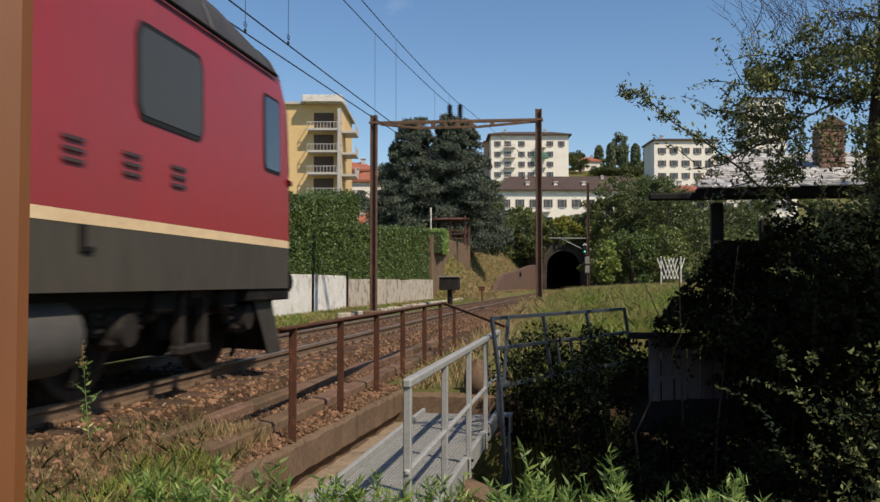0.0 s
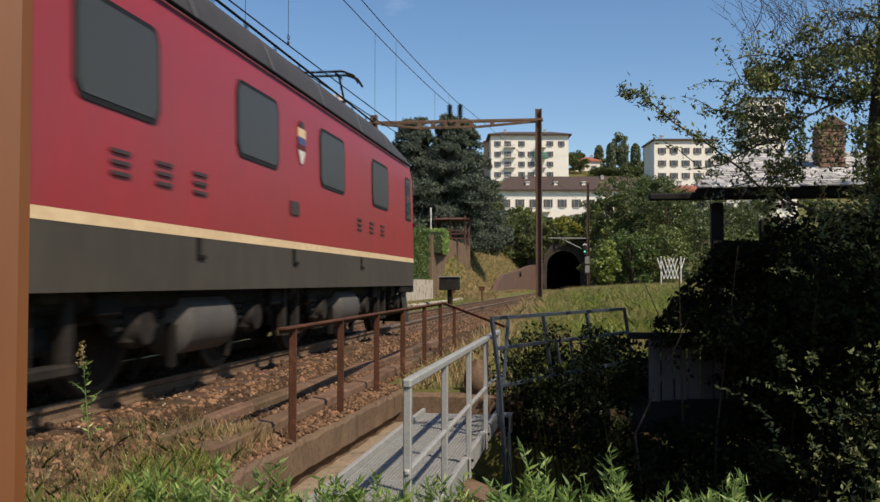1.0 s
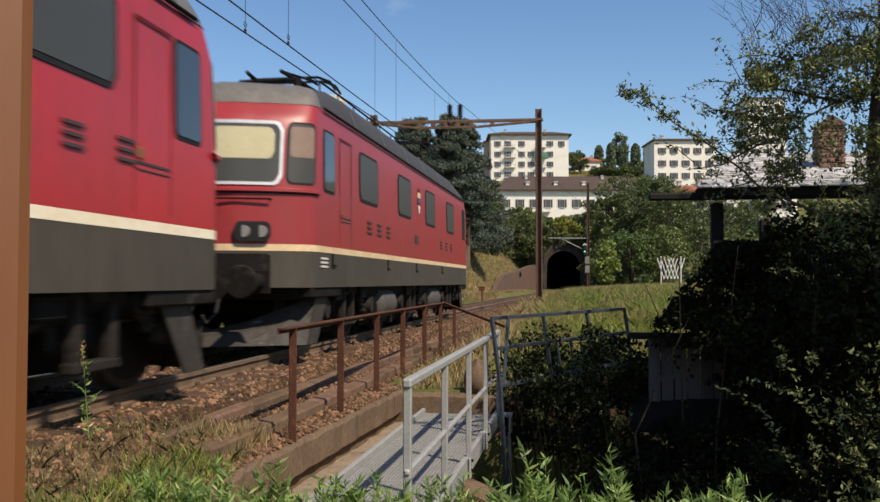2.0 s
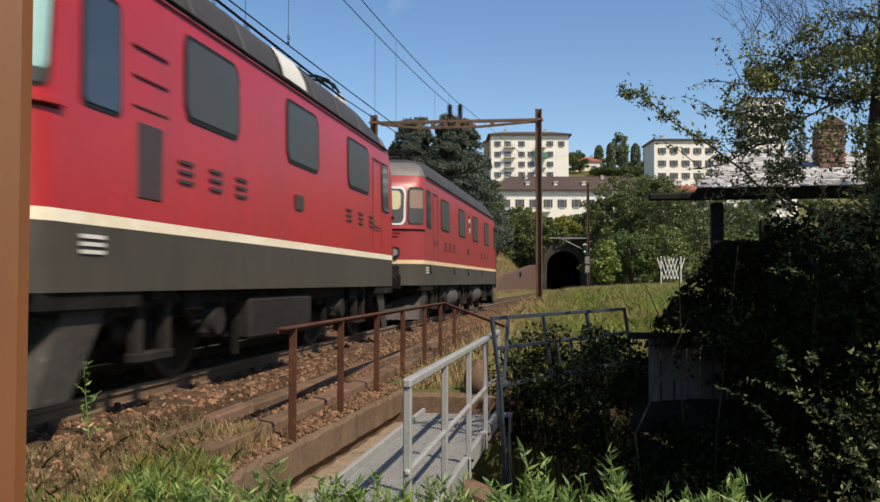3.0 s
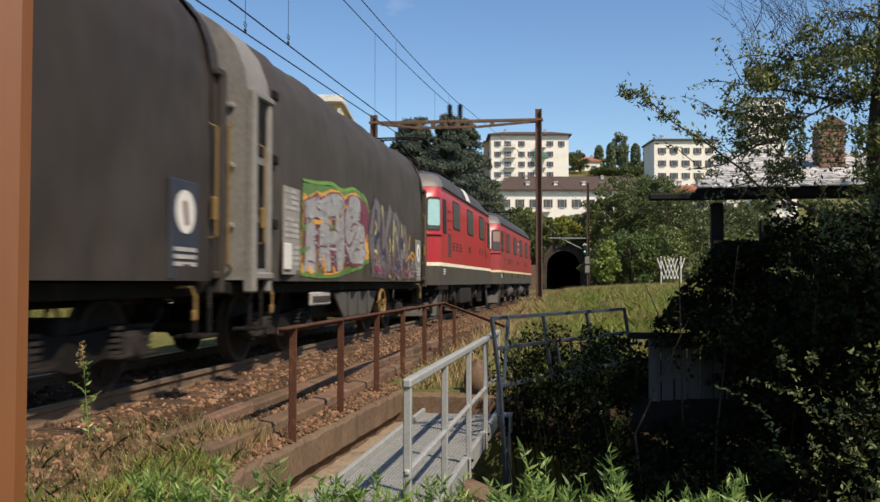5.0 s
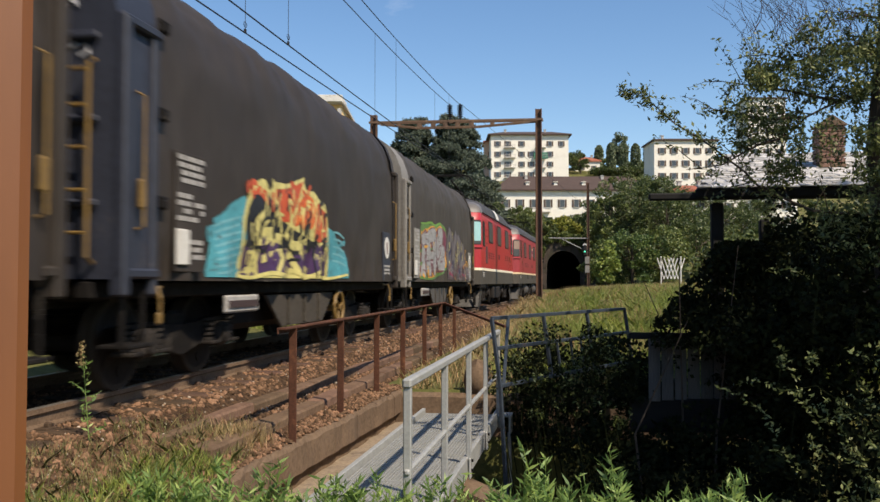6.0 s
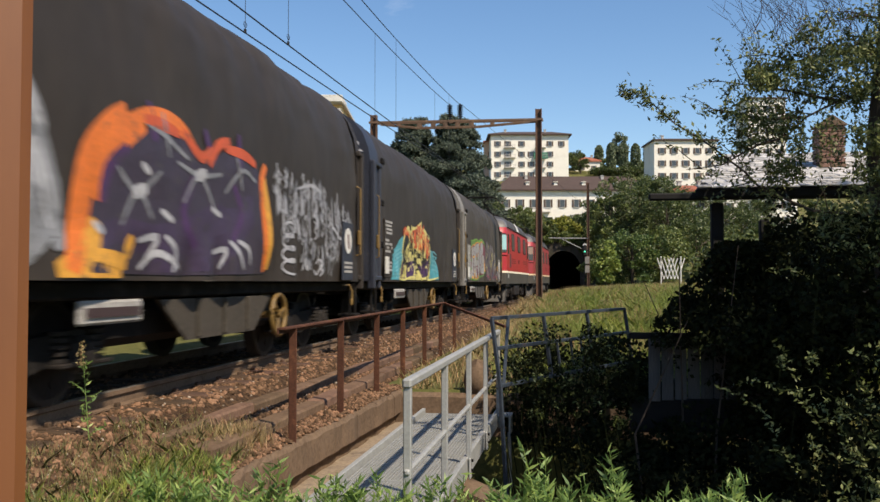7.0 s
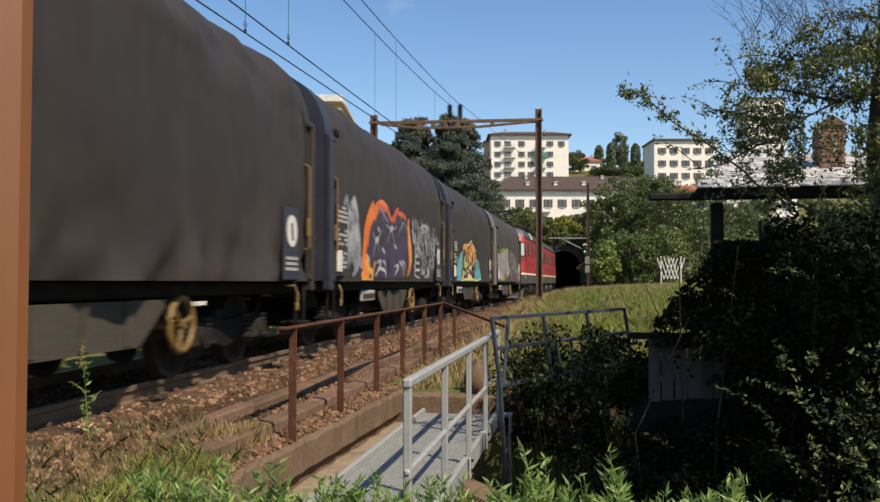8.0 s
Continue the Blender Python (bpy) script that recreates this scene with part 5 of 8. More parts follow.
for m_, n_, w_ in ((P_STEEL, 46, 0.03), (P_WINE, 30, 0.03), (P_ASH, 40, 0.04)):
    w1.strokes([[(q, z), (q - rg.uniform(0.05, 0.2), z + rg.uniform(-0.15, 0.15)), (q - rg.uniform(0.15, 0.35), z + rg.uniform(-0.2, 0.2))] for q, z in [(rg.uniform(35.5, 40.3), rg.uniform(1.2, 1.6)) for _ in range(n_)]], w_, m_, 4)
# rubbed sheen and drips over the silver letters
for m_, n_, w_ in ((P_CHROME, 44, 0.03), (P_STEEL, 36, 0.022), (P_WINE, 16, 0.025)):
    w1.strokes([[(q, z), (q - rg.uniform(0.06, 0.16), z + rg.uniform(-0.03, 0.03)), (q - rg.uniform(0.16, 0.34), z + rg.uniform(-0.05, 0.05))] for q, z in [(rg.uniform(41.0, 44.2), rg.uniform(1.3, 2.35)) for _ in range(n_)]], w_, m_, 7)
w1.strokes([[(44.35, 2.46), (43.6, 2.5), (42.9, 2.56), (42.3, 2.52), (41.6, 2.62), (41.1, 2.60)], [(41.0, 2.6), (40.7, 2.5), (40.52, 2.3)]], 0.06, paint("spray_bright_green", (0.16, 0.34, 0.05)), 3)

# flame dome on the second wagon
w2 = Wall(wagons[1], 1)
w2.fill(56.57, 55.26, lambda t: float(np.interp(56.57 + -1.31 * t, [55.26, 55.98, 56.57], [1.1, 1.1, 1.1])), lambda t: float(np.interp(56.57 + -1.31 * t, [55.27, 55.55, 55.94, 56.21, 56.5, 56.57], [1.84, 2.04, 1.91, 1.74, 1.62, 1.17])), P_TEAL, 0, 40)
w2.fill(52.41, 51.06, lambda t: float(np.interp(52.41 + -1.35 * t, [51.06, 52.4], [1.11, 1.1])), lambda t: float(np.interp(52.41 + -1.35 * t, [51.07, 51.17, 51.6, 51.88, 52.41], [1.25, 1.51, 1.65, 1.82, 1.94])), P_TEAL, 0, 40)
w2.fill(55.69, 52.04, lambda t: float(np.interp(55.69 + -3.65 * t, [52.04, 54.42, 55.68], [1.1, 1.1, 1.1])), lambda t: float(np.interp(55.69 + -3.65 * t, [52.05, 52.23, 52.48, 52.88, 53.2, 53.4, 53.98, 54.6, 54.74, 54.99, 55.38, 55.55, 55.69], [1.36, 2.07, 2.2, 2.36, 2.3, 2.47, 2.33, 2.3, 2.15, 2.26, 2.15, 1.91, 1.5])), P_YELLOW, 1, 40)
w2.fill(55.59, 52.26, lambda t: float(np.interp(55.59 + -3.33 * t, [52.26, 53.8, 54.72, 55.59], [1.23, 1.24, 1.25, 1.28])), lambda t: float(np.interp(55.59 + -3.33 * t, [52.26, 53.0, 53.8, 54.56, 54.74, 55.28, 55.48, 55.59], [1.65, 1.62, 1.74, 1.89, 2.12, 2.08, 1.87, 1.5])), P_BLACK, 2, 40)
w2.fill(55.59, 52.17, lambda t: float(np.interp(55.59 + -3.42 * t, [52.17, 53.79, 54.72, 55.58], [1.14, 1.17, 1.14, 1.1])), lambda t: float(np.interp(55.59 + -3.42 * t, [52.18, 53.09, 53.8, 54.43, 55.0, 55.59], [1.53, 1.47, 1.4, 1.45, 1.39, 1.46])), P_PURPLE, 3, 40)
w2.fill(55.41, 54.73, lambda t: float(np.interp(55.41 + -0.68 * t, [54.73, 55.12, 55.4], [1.96, 2.09, 2.05])), lambda t: float(np.interp(55.41 + -0.68 * t, [54.73, 54.85, 55.12, 55.41], [1.98, 2.15, 2.2, 2.1])), P_RED, 3, 40)
w2.fill(54.52, 54.0, lambda t: float(np.interp(54.52 + -0.52 * t, [54.0, 54.26, 54.52], [1.83, 1.82, 2.04])), lambda t: float(np.interp(54.52 + -0.52 * t, [54.01, 54.26, 54.52], [2.29, 2.29, 2.24])), P_RED, 3, 40)
w2.fill(54.08, 53.36, lambda t: float(np.interp(54.08 + -0.72 * t, [53.36, 53.8, 54.07], [1.98, 1.74, 2.19])), lambda t: float(np.interp(54.08 + -0.72 * t, [53.36, 53.44, 54.08], [2.26, 2.44, 2.29])), P_RED, 4, 40)
w2.fill(53.74, 52.8, lambda t: float(np.interp(53.74 + -0.94 * t, [52.8, 53.32, 53.74], [1.88, 1.73, 1.85])), lambda t: float(np.interp(53.74 + -0.94 * t, [52.8, 53.26, 53.74], [2.24, 2.27, 2.1])), P_ORANGE, 4, 40)
w2.fill(52.95, 52.26, lambda t: float(np.interp(52.95 + -0.69 * t, [52.26, 52.63, 52.95], [1.65, 1.62, 1.68])), lambda t: float(np.interp(52.95 + -0.69 * t, [52.27, 52.64, 52.95], [2.07, 2.15, 1.96])), P_RED, 4, 40)
w2.strokes([[(55.61, 1.1), (55.64, 1.46), (55.52, 1.87), (55.3, 2.14), (54.95, 2.26), (54.74, 2.08), (54.56, 1.89), (54.58, 1.55)], [(54.67, 2.33), (54.56, 2.09), (54.32, 1.81), (54.25, 1.51)], [(54.25, 1.56), (53.97, 1.83), (53.47, 2.3), (53.37, 2.5)], [(54.52, 2.23), (53.98, 2.32), (53.37, 2.47)]], 0.06, P_YELLOW, 5)
w2.strokes([[(53.81, 1.79), (53.61, 2.13), (53.15, 2.32), (52.8, 2.14), (52.91, 1.85), (53.43, 1.71), (53.81, 1.79)], [(53.55, 1.97), (53.14, 2.11), (52.95, 2.03)], [(52.95, 1.65), (52.8, 1.97), (52.48, 2.21), (52.23, 2.01), (52.14, 1.6), (52.08, 1.12)], [(52.72, 1.8), (52.56, 2.04), (52.41, 1.82)]], 0.05, P_YELLOW, 5)
w2.strokes([[(54.94, 1.89), (55.21, 1.73), (54.98, 1.65), (54.66, 1.69)], [(55.27, 1.52), (54.93, 1.55), (54.65, 1.62), (54.78, 1.39), (55.06, 1.31)], [(55.38, 1.1), (55.26, 1.38), (55.13, 1.12)], [(54.57, 1.18), (54.04, 1.42), (53.59, 1.17)], [(54.13, 1.67), (53.8, 1.53), (53.28, 1.6)]], 0.13, P_YELLOW, 6)
w2.strokes([[(55.63, 1.12), (55.26, 1.1), (54.72, 1.16), (54.12, 1.13), (53.79, 1.2), (53.27, 1.1), (52.61, 1.2), (52.19, 1.1), (51.16, 1.17)]], 0.06, P_YELLOW, 6)
w2.strokes([[(53.09, 1.33), (53.0, 1.56), (52.86, 1.11)], [(53.96, 1.11), (53.93, 1.32), (53.59, 1.35)], [(52.38, 1.12), (52.47, 1.38), (52.63, 1.14)]], 0.05, P_BLACK, 7)
w2.strokes([[(56.42, 1.63), (56.1, 1.7), (55.62, 1.79)], [(56.42, 1.56), (56.1, 1.62), (55.62, 1.71)], [(56.42, 1.49), (56.1, 1.55), (55.62, 1.62)], [(56.41, 1.42), (56.1, 1.47), (55.62, 1.54)], [(56.41, 1.35), (56.1, 1.39), (55.61, 1.45)], [(56.41, 1.28), (56.09, 1.32), (55.61, 1.37)], [(56.41, 1.21), (56.09, 1.24), (55.61, 1.28)], [(56.41, 1.14), (56.09, 1.16), (55.61, 1.2)]], 0.035, P_TEAL2, 1)
w2.strokes([[(51.88, 1.82), (51.53, 1.81), (51.22, 1.75)], [(51.87, 1.71), (51.53, 1.7), (51.22, 1.64)], [(51.87, 1.6), (51.53, 1.58), (51.22, 1.53)], [(51.87, 1.49), (51.53, 1.47), (51.22, 1.42)], [(51.87, 1.38), (51.53, 1.36), (51.21, 1.31)]], 0.04, P_TEAL2, 1)
w2.strokes([[(56.42, 1.69), (56.16, 1.75), (55.82, 1.92)], [(56.54, 1.46), (56.58, 1.58), (56.42, 1.62)], [(51.53, 1.63), (51.17, 1.7)], [(51.6, 1.37), (51.12, 1.43)]], 0.07, P_TEAL, 0)

for m_, n_, w_, zr in ((P_BLACK, 26, 0.08, (1.4, 2.1)), (P_PURPLE, 16, 0.09, (1.15, 1.5)), (P_YELLOW, 34, 0.05, (1.15, 2.1)), (P_RED, 12, 0.08, (1.75, 2.2))):
    w2.strokes([[(q, z), (q - rg.uniform(-0.08, 0.1), z + rg.uniform(0.08, 0.2)), (q - rg.uniform(0.0, 0.18), z + rg.uniform(0.1, 0.28))] for q, z in [(rg.uniform(52.3, 55.5), rg.uniform(*zr)) for _ in range(n_)]], w_, m_, 7)

ye = w2.yq(58.38) - 0.006
for cx, cz in ((0.95, 2.95), (0.55, 2.92), (0.75, 3.45), (0.2, 2.9), (1.15, 3.5)):
    for _ in range(7):
        g = Geo()
        x, z = cx + rg.uniform(-0.16, 0.16), cz + rg.uniform(-0.1, 0.1)
        pts = [(x, ye, z), (x + rg.uniform(-0.12, 0.12), ye, z + rg.uniform(-0.12, 0.12)), (x + rg.uniform(-0.2, 0.2), ye, z + rg.uniform(-0.1, 0.1))]
        g.tube(pts, 0.018, 5)
        g.ob("graffiti", P_WHITE, w2.v)

# orange arch, purple clouds and white scrawl on the third wagon
w3 = Wall(wagons[2], 2)
w3.fill(67.97, 63.88, lambda t: float(np.interp(67.97 + -4.09 * t, [63.88, 66.38, 67.95], [1.15, 1.11, 1.12])), lambda t: float(np.interp(67.97 + -4.09 * t, [63.89, 64.23, 65.02, 65.77, 66.29, 66.87, 67.37, 67.73, 67.97], [2.03, 2.4, 2.54, 2.26, 2.46, 2.46, 2.24, 2.0, 1.66])), P_DUSK, 0, 40)
w3.fill(67.84, 64.4, lambda t: float(np.interp(67.84 + -3.44 * t, [64.4, 65.31, 66.26, 66.84, 67.44, 67.83], [1.72, 1.18, 1.14, 1.13, 1.38, 1.3])), lambda t: float(np.interp(67.84 + -3.44 * t, [64.41, 65.32, 66.27, 66.85, 67.45, 67.84], [2.05, 1.93, 1.65, 1.56, 1.59, 1.5])), paint("spray_dark_violet", (0.055, 0.034, 0.07)), 1, 40)
w3.strokes([[(68.22, 1.12), (68.1, 1.48), (67.97, 1.97), (67.69, 2.28), (67.38, 2.48)], [(67.89, 1.71), (67.74, 2.04), (67.46, 2.27), (67.08, 2.45)]], 0.3, P_ORANGE, 2)
w3.strokes([[(68.4, 1.12), (68.03, 1.18), (67.44, 1.15)], [(68.07, 1.19), (67.92, 1.36), (67.84, 1.54)], [(63.88, 1.2), (63.89, 1.75), (64.1, 2.35)]], 0.24, P_AMBER, 2)
w3.strokes([[(63.95, 1.17), (64.01, 1.74), (64.13, 2.21), (63.98, 2.46)], [(67.47, 2.36), (67.08, 2.5), (66.65, 2.56), (66.3, 2.51), (66.04, 2.36)]], 0.16, P_ORANGE, 3)
w3.strokes([[(67.08, 2.48), (66.71, 2.48), (66.35, 2.45)], [(66.3, 2.51), (65.9, 2.3), (65.63, 2.42)], [(65.69, 2.24), (65.48, 2.47), (65.1, 2.59)], [(65.26, 2.48), (64.77, 2.49), (64.32, 2.42)]], 0.12, P_RED, 4)
w3.strokes([[(67.96, 1.27), (67.53, 1.23), (67.34, 1.19)], [(67.35, 1.25), (67.25, 1.44)]], 0.14, P_AMBER, 3)
w3.strokes([[(66.98, 2.65), (66.92, 2.41), (66.85, 2.32)], [(65.77, 2.6), (65.62, 2.28)], [(64.86, 2.7), (64.82, 2.32)], [(66.03, 2.11), (66.28, 1.71), (66.01, 1.39)], [(67.37, 2.19), (67.68, 1.96), (67.76, 1.68)], [(65.01, 2.11), (64.76, 1.82), (65.08, 1.49)]], 0.13, P_PURPLE, 3)
w3.strokes([[(67.53, 2.0), (67.17, 1.83), (66.77, 2.05)], [(67.45, 1.52), (67.17, 1.83), (66.9, 1.61)], [(66.41, 2.18), (65.93, 2.11), (65.36, 2.19)], [(66.28, 1.81), (65.93, 2.11), (65.54, 1.82)], [(65.25, 2.0), (64.77, 2.3), (64.32, 2.22)], [(64.94, 2.46), (64.76, 2.08)], [(67.03, 2.44), (66.65, 2.38), (66.16, 2.23)], [(66.71, 2.6), (66.59, 2.2)]], 0.055, P_FADED, 4)
w3.strokes([[(67.26, 1.8), (67.01, 1.87)], [(66.03, 2.09), (65.76, 2.15)]], 0.13, P_WHITE, 5)
w3.strokes([[(67.12, 2.08), (66.97, 2.0)], [(66.74, 1.7), (66.51, 1.61)], [(65.61, 1.81), (65.35, 1.75)], [(67.88, 1.52), (67.75, 1.44)], [(67.16, 1.4), (66.82, 1.45), (66.95, 1.26)], [(66.68, 1.47), (66.48, 1.35), (66.56, 1.14)], [(67.05, 1.16), (66.79, 1.31), (66.39, 1.17)], [(65.6, 1.35), (65.23, 1.39), (65.34, 1.19)], [(65.16, 1.49), (64.91, 1.37), (64.79, 1.19)], [(64.92, 1.5), (64.57, 1.42), (64.52, 1.24)]], 0.07, P_WHITE, 5)
scr = []
for zc, h_, q0, q1, step in ((2.32, 0.26, 63.7, 61.4, 0.2), (2.06, 0.34, 63.6, 60.0, 0.16), (1.80, 0.34, 63.4, 59.9, 0.17), (1.50, 0.30, 62.6, 60.7, 0.17), (1.28, 0.22, 62.5, 60.9, 0.2)):
    q = q0
    while q > q1:
        z = zc + rg.uniform(-0.06, 0.06)
        a, b = h_ * rg.uniform(0.35, 0.65), rg.uniform(0.06, 0.12)
        kind = rg.randrange(4)
        if kind == 0:
            scr.append([(q, z - a), (q - 0.02, z), (q - 0.01, z + a)])
        elif kind == 1:
            scr.append([(q, z + a), (q - b, z + a * 0.5), (q - b * 0.2, z), (q - b, z - a * 0.5), (q, z - a)])
        elif kind == 2:
            scr.append([(q, z - a), (q - b * 0.5, z + a), (q - b, z - a * 0.8), (q - b * 1.6, z + a * 0.7)])
        else:
            scr.append([(q, z + a * 0.5), (q - b, z + a), (q - b * 1.3, z), (q - b * 0.5, z - a), (q + 0.02, z - a * 0.3)])
        q -= step * rg.uniform(0.7, 1.4)
w3.strokes(scr, 0.034, P_WHITE, 2)
w3.strokes([[(a - 0.03, b + 0.03) for a, b in s_] for s_ in scr[::2]], 0.09, P_GHOST, 0)
w3.strokes([[(62.7, 2.32), (62.1, 2.42), (61.6, 2.36)], [(63.6, 2.55), (63.5, 2.3)], [(63.0, 2.5), (62.95, 2.28)], [(60.7, 2.45), (60.65, 2.05)], [(61.2, 2.0), (60.6, 1.75), (60.2, 1.8)]], 0.05, P_WHITE, 3)
coil = [(63.15 - 0.2 * math.cos(t), 1.82 - t * 0.026 + 0.05 * math.sin(t)) for t in np.arange(0, 25, 0.7)]
w3.strokes([coil], 0.045, P_WHITE, 2)
# pale haze of letters behind the arch
w3.fill(69.6, 68.5, lambda t: 1.35 + 0.08 * math.sin(t * 13), lambda t: 2.25 + 0.15 * math.sin(t * 11), P_GHOST, 0, 30)
sc2 = []
for i in range(26):
    q, z = 69.5 - 0.035 * i, rg.uniform(1.35, 2.2)
    sc2.append([(q, z), (q - rg.uniform(0, 0.2), z + 0.3), (q - 0.3, z + rg.uniform(-0.2, 0.1)), (q - 0.2, z - 0.2)])
w3.strokes(sc2, 0.11, P_FADED, 1)
w3.strokes([s[:3] for s in sc2[::2]], 0.06, P_WHITE, 2)


# ---- structures by the line ----
STONE_WALL = material("portal_masonry", (0.1, 0.078, 0.062), (0.05, 0.039, 0.031), rough=0.95, scale=1.2, fine=9, bump=0.5, spots=(0.05, 0.055, 0.03), spot_level=(0.5, 0.7), spot_scale=0.8, object_random=0.2)
RED_WALL = material("red_stone_wall", (0.15, 0.082, 0.057), (0.085, 0.048, 0.035), rough=0.95, scale=0.9, fine=8, bump=0.4, spots=(0.09, 0.06, 0.05), spot_level=(0.5, 0.75), stretch=(1, 1, 0.5))
WHITE_WALL = material("whitewashed_wall", (0.76, 0.74, 0.69), (0.55, 0.52, 0.46), rough=0.9, scale=0.9, fine=9, bump=0.4, spots=(0.30, 0.25, 0.20), spot_level=(0.53, 0.68), spot_scale=1.1)
PALE_WALL = material("stained_pale_wall", (0.58, 0.53, 0.44), (0.36, 0.30, 0.23), rough=0.9, scale=1.2, fine=8, bump=0.5, spots=(0.20, 0.14, 0.10), spot_level=(0.48, 0.62), spot_scale=1.2)
DARK = material("near_black", (0.012, 0.011, 0.010), (0.008, 0.008, 0.007), rough=0.95, bump=0.2)
INSULATOR = material("brown_insulator", (0.025, 0.016, 0.014), (0.018, 0.012, 0.012), rough=0.25, bump=0.0)
POST_PAINT = material("brown_painted_post", (0.19, 0.068, 0.021), (0.15, 0.053, 0.017), rough=0.5, scale=3, fine=20, bump=0.05, stretch=(1, 1, 0.2))

# tunnel portal with a ring of cut stones, lining behind it
TUN = 129.4
tc_ = centre_x(TUN)
tang = heading(TUN)
tm = Matrix.Translation((tc_, TUN, 0)) @ pose(0, 0, 0, 0, 0, tang)
tunnel = thing("tunnel_portal", "dark stone railway tunnel mouth with an arched ring", "tunnel", kind="structure", at=tm)
TW, SPRING = 2.42, 3.15           # half width and the height where the arch starts


def arch(r_add, n=18):
    pts = [(-(TW + r_add), -0.6), (-(TW + r_add), SPRING)]
    pts += [(-(TW + r_add) * math.cos(math.pi * i / n), SPRING + (TW + r_add) * math.sin(math.pi * i / n)) for i in range(1, n)]
    return pts + [((TW + r_add), SPRING), ((TW + r_add), -0.6)]


a_in = arch(0.0)
outer = []
for x, z in a_in:
    k = max(abs(x) / 5.2, (z - 1.0) / 6.3 if z > 1 else 0, 1e-3)
    outer.append((x / k, 1.0 + (z - 1.0) / k) if z > 1 else ((-5.2 if x < 0 else 5.2), z))
g = Geo()
g.grid([[(x, 0.0, z) for x, z in a_in], [(x, 0.0, z) for x, z in outer], [(x, 0.9, z) for x, z in outer]])
g.grid([[(x, 0.9, z) for x, z in a_in], [(x, 0.0, z) for x, z in a_in]])
g.box((0, 0.3, 7.42), (10.9, 1.3, 0.28), 0.04)
g.ob("headwall", STONE_WALL, tunnel)
n_vo = 26
for i in range(n_vo):
    t0, t1 = math.pi * (i + 0.06) / n_vo, math.pi * (i + 0.94) / n_vo
    b = Geo()
    q = [(-(TW + d) * math.cos(t), SPRING + (TW + d) * math.sin(t)) for t, d in ((t0, 0.0), (t1, 0.0), (t1, 0.62), (t0, 0.62))]
    b.add([(x, -0.09, z) for x, z in q] + [(x, 0.05, z) for x, z in q], [(0, 1, 2, 3), (0, 4, 5, 1), (1, 5, 6, 2), (2, 6, 7, 3), (3, 7, 4, 0)])
    b.ob("arch_stone", STONE_WALL, tunnel)
for sx in (-1, 1):
    for k in range(6):
        b = Geo()
        b.box((sx * (TW + 0.31), -0.02, -0.25 + k * 0.58), (0.62, 0.14, 0.54), 0.02)
        b.ob("jamb_stone", STONE_WALL, tunnel)
g = Geo()
g.grid([[(x, y, z) for x, z in arch(0.05)] for y in (0.85, 12, 42)])
g.ngon([(x, 42, z) for x, z in arch(0.05)])
g.box((0, 21, -0.62), (5.4, 43, 0.1))
g.ob("lining", DARK, tunnel, "near-black tunnel lining")
g = Geo()
g.box((-3.1, -0.35, 4.2), (0.72, 0.05, 0.72), 0.01)
brd = thing("track_sign", "small black and white arrow board", "sign", at=tm)
g.ob("board", DARK, brd)
g = Geo()
for s_ in (-1, 1):
    g.box((-3.1, -0.385, 4.2 + s_ * 0.13), (0.40, 0.015, 0.09), turn=pose(0, 0, 0, 0, s_ * 40, 0))
g.ob("arrow", WHITE_MARK, brd)
g = Geo()
g.cyl((-3.1, -0.32, -0.4), (-3.1, -0.32, 4.3), 0.05, n=8)
g.ob("pole", MAST, brd)

# retaining wall that climbs to the portal
g = Geo()
rows = []
for k in range(15):
    y = 82 + (129.3 - 82) * k / 14
    u = -4.5 + 1.1 * (y - 82) / 47
    top = -0.5 + 2.3 * smooth_step(82, 92, y) + 1.7 * smooth_step(88, 128, y)
    x = centre_x(y) + u
    rows.append([(x, y, -0.8), (x, y, top), (x - 0.45, y, top), (x - 0.45, y, -0.8)])
g.grid(rows, True)
g.ngon(rows[0])
tagged(g.ob("retaining_wall", RED_WALL), "reddish stone retaining wall rising to the tunnel", "wall", kind="structure")
g = Geo()
y = 105
x = centre_x(y) - 3.9
g.cyl((x, y, 2.0), (x + 0.12, y, 2.0), 0.32, n=16)
g.cyl((x + 0.1, y, 2.0), (x + 0.16, y, 2.0), 0.2, n=12)
tagged(g.ob("drain_outlet", DARK), "round dark drain outlet in the wall", "drain")

# garden wall beside the track: a white stretch and a stained lower one
for nm, y0, y1, z0, z1, m_, lab in (("garden_wall", 22.0, 42.9, -0.7, 1.36, WHITE_WALL, "whitewashed masonry garden wall under the hedge"),
                                    ("low_garden_wall", 42.9, 71.5, -0.7, 1.22, PALE_WALL, "stained pale masonry wall under the hedge")):
    w = thing(nm, lab, "wall", kind="structure")
    n = int((y1 - y0) / 4.6)
    for k in range(n):
        a, b = y0 + (y1 - y0) * k / n, y0 + (y1 - y0) * (k + 1) / n
        p = Geo()
        p.box((-11.06 + random.uniform(-0.012, 0.012), (a + b) / 2, (z0 + z1) / 2 + random.uniform(-0.03, 0.03)), (0.28, b - a - 0.012, z1 - z0), 0.015)
        p.ob("wall_panel", m_, w)
for y in (37.0, 43.0):
    g = Geo()
    g.box((-10.86, y, 0.55), (0.09, 0.09, 2.0), 0.01)
    tagged(g.ob("fence_post", GRIME_SHADE), "thin dark steel fence post at the wall", "post")

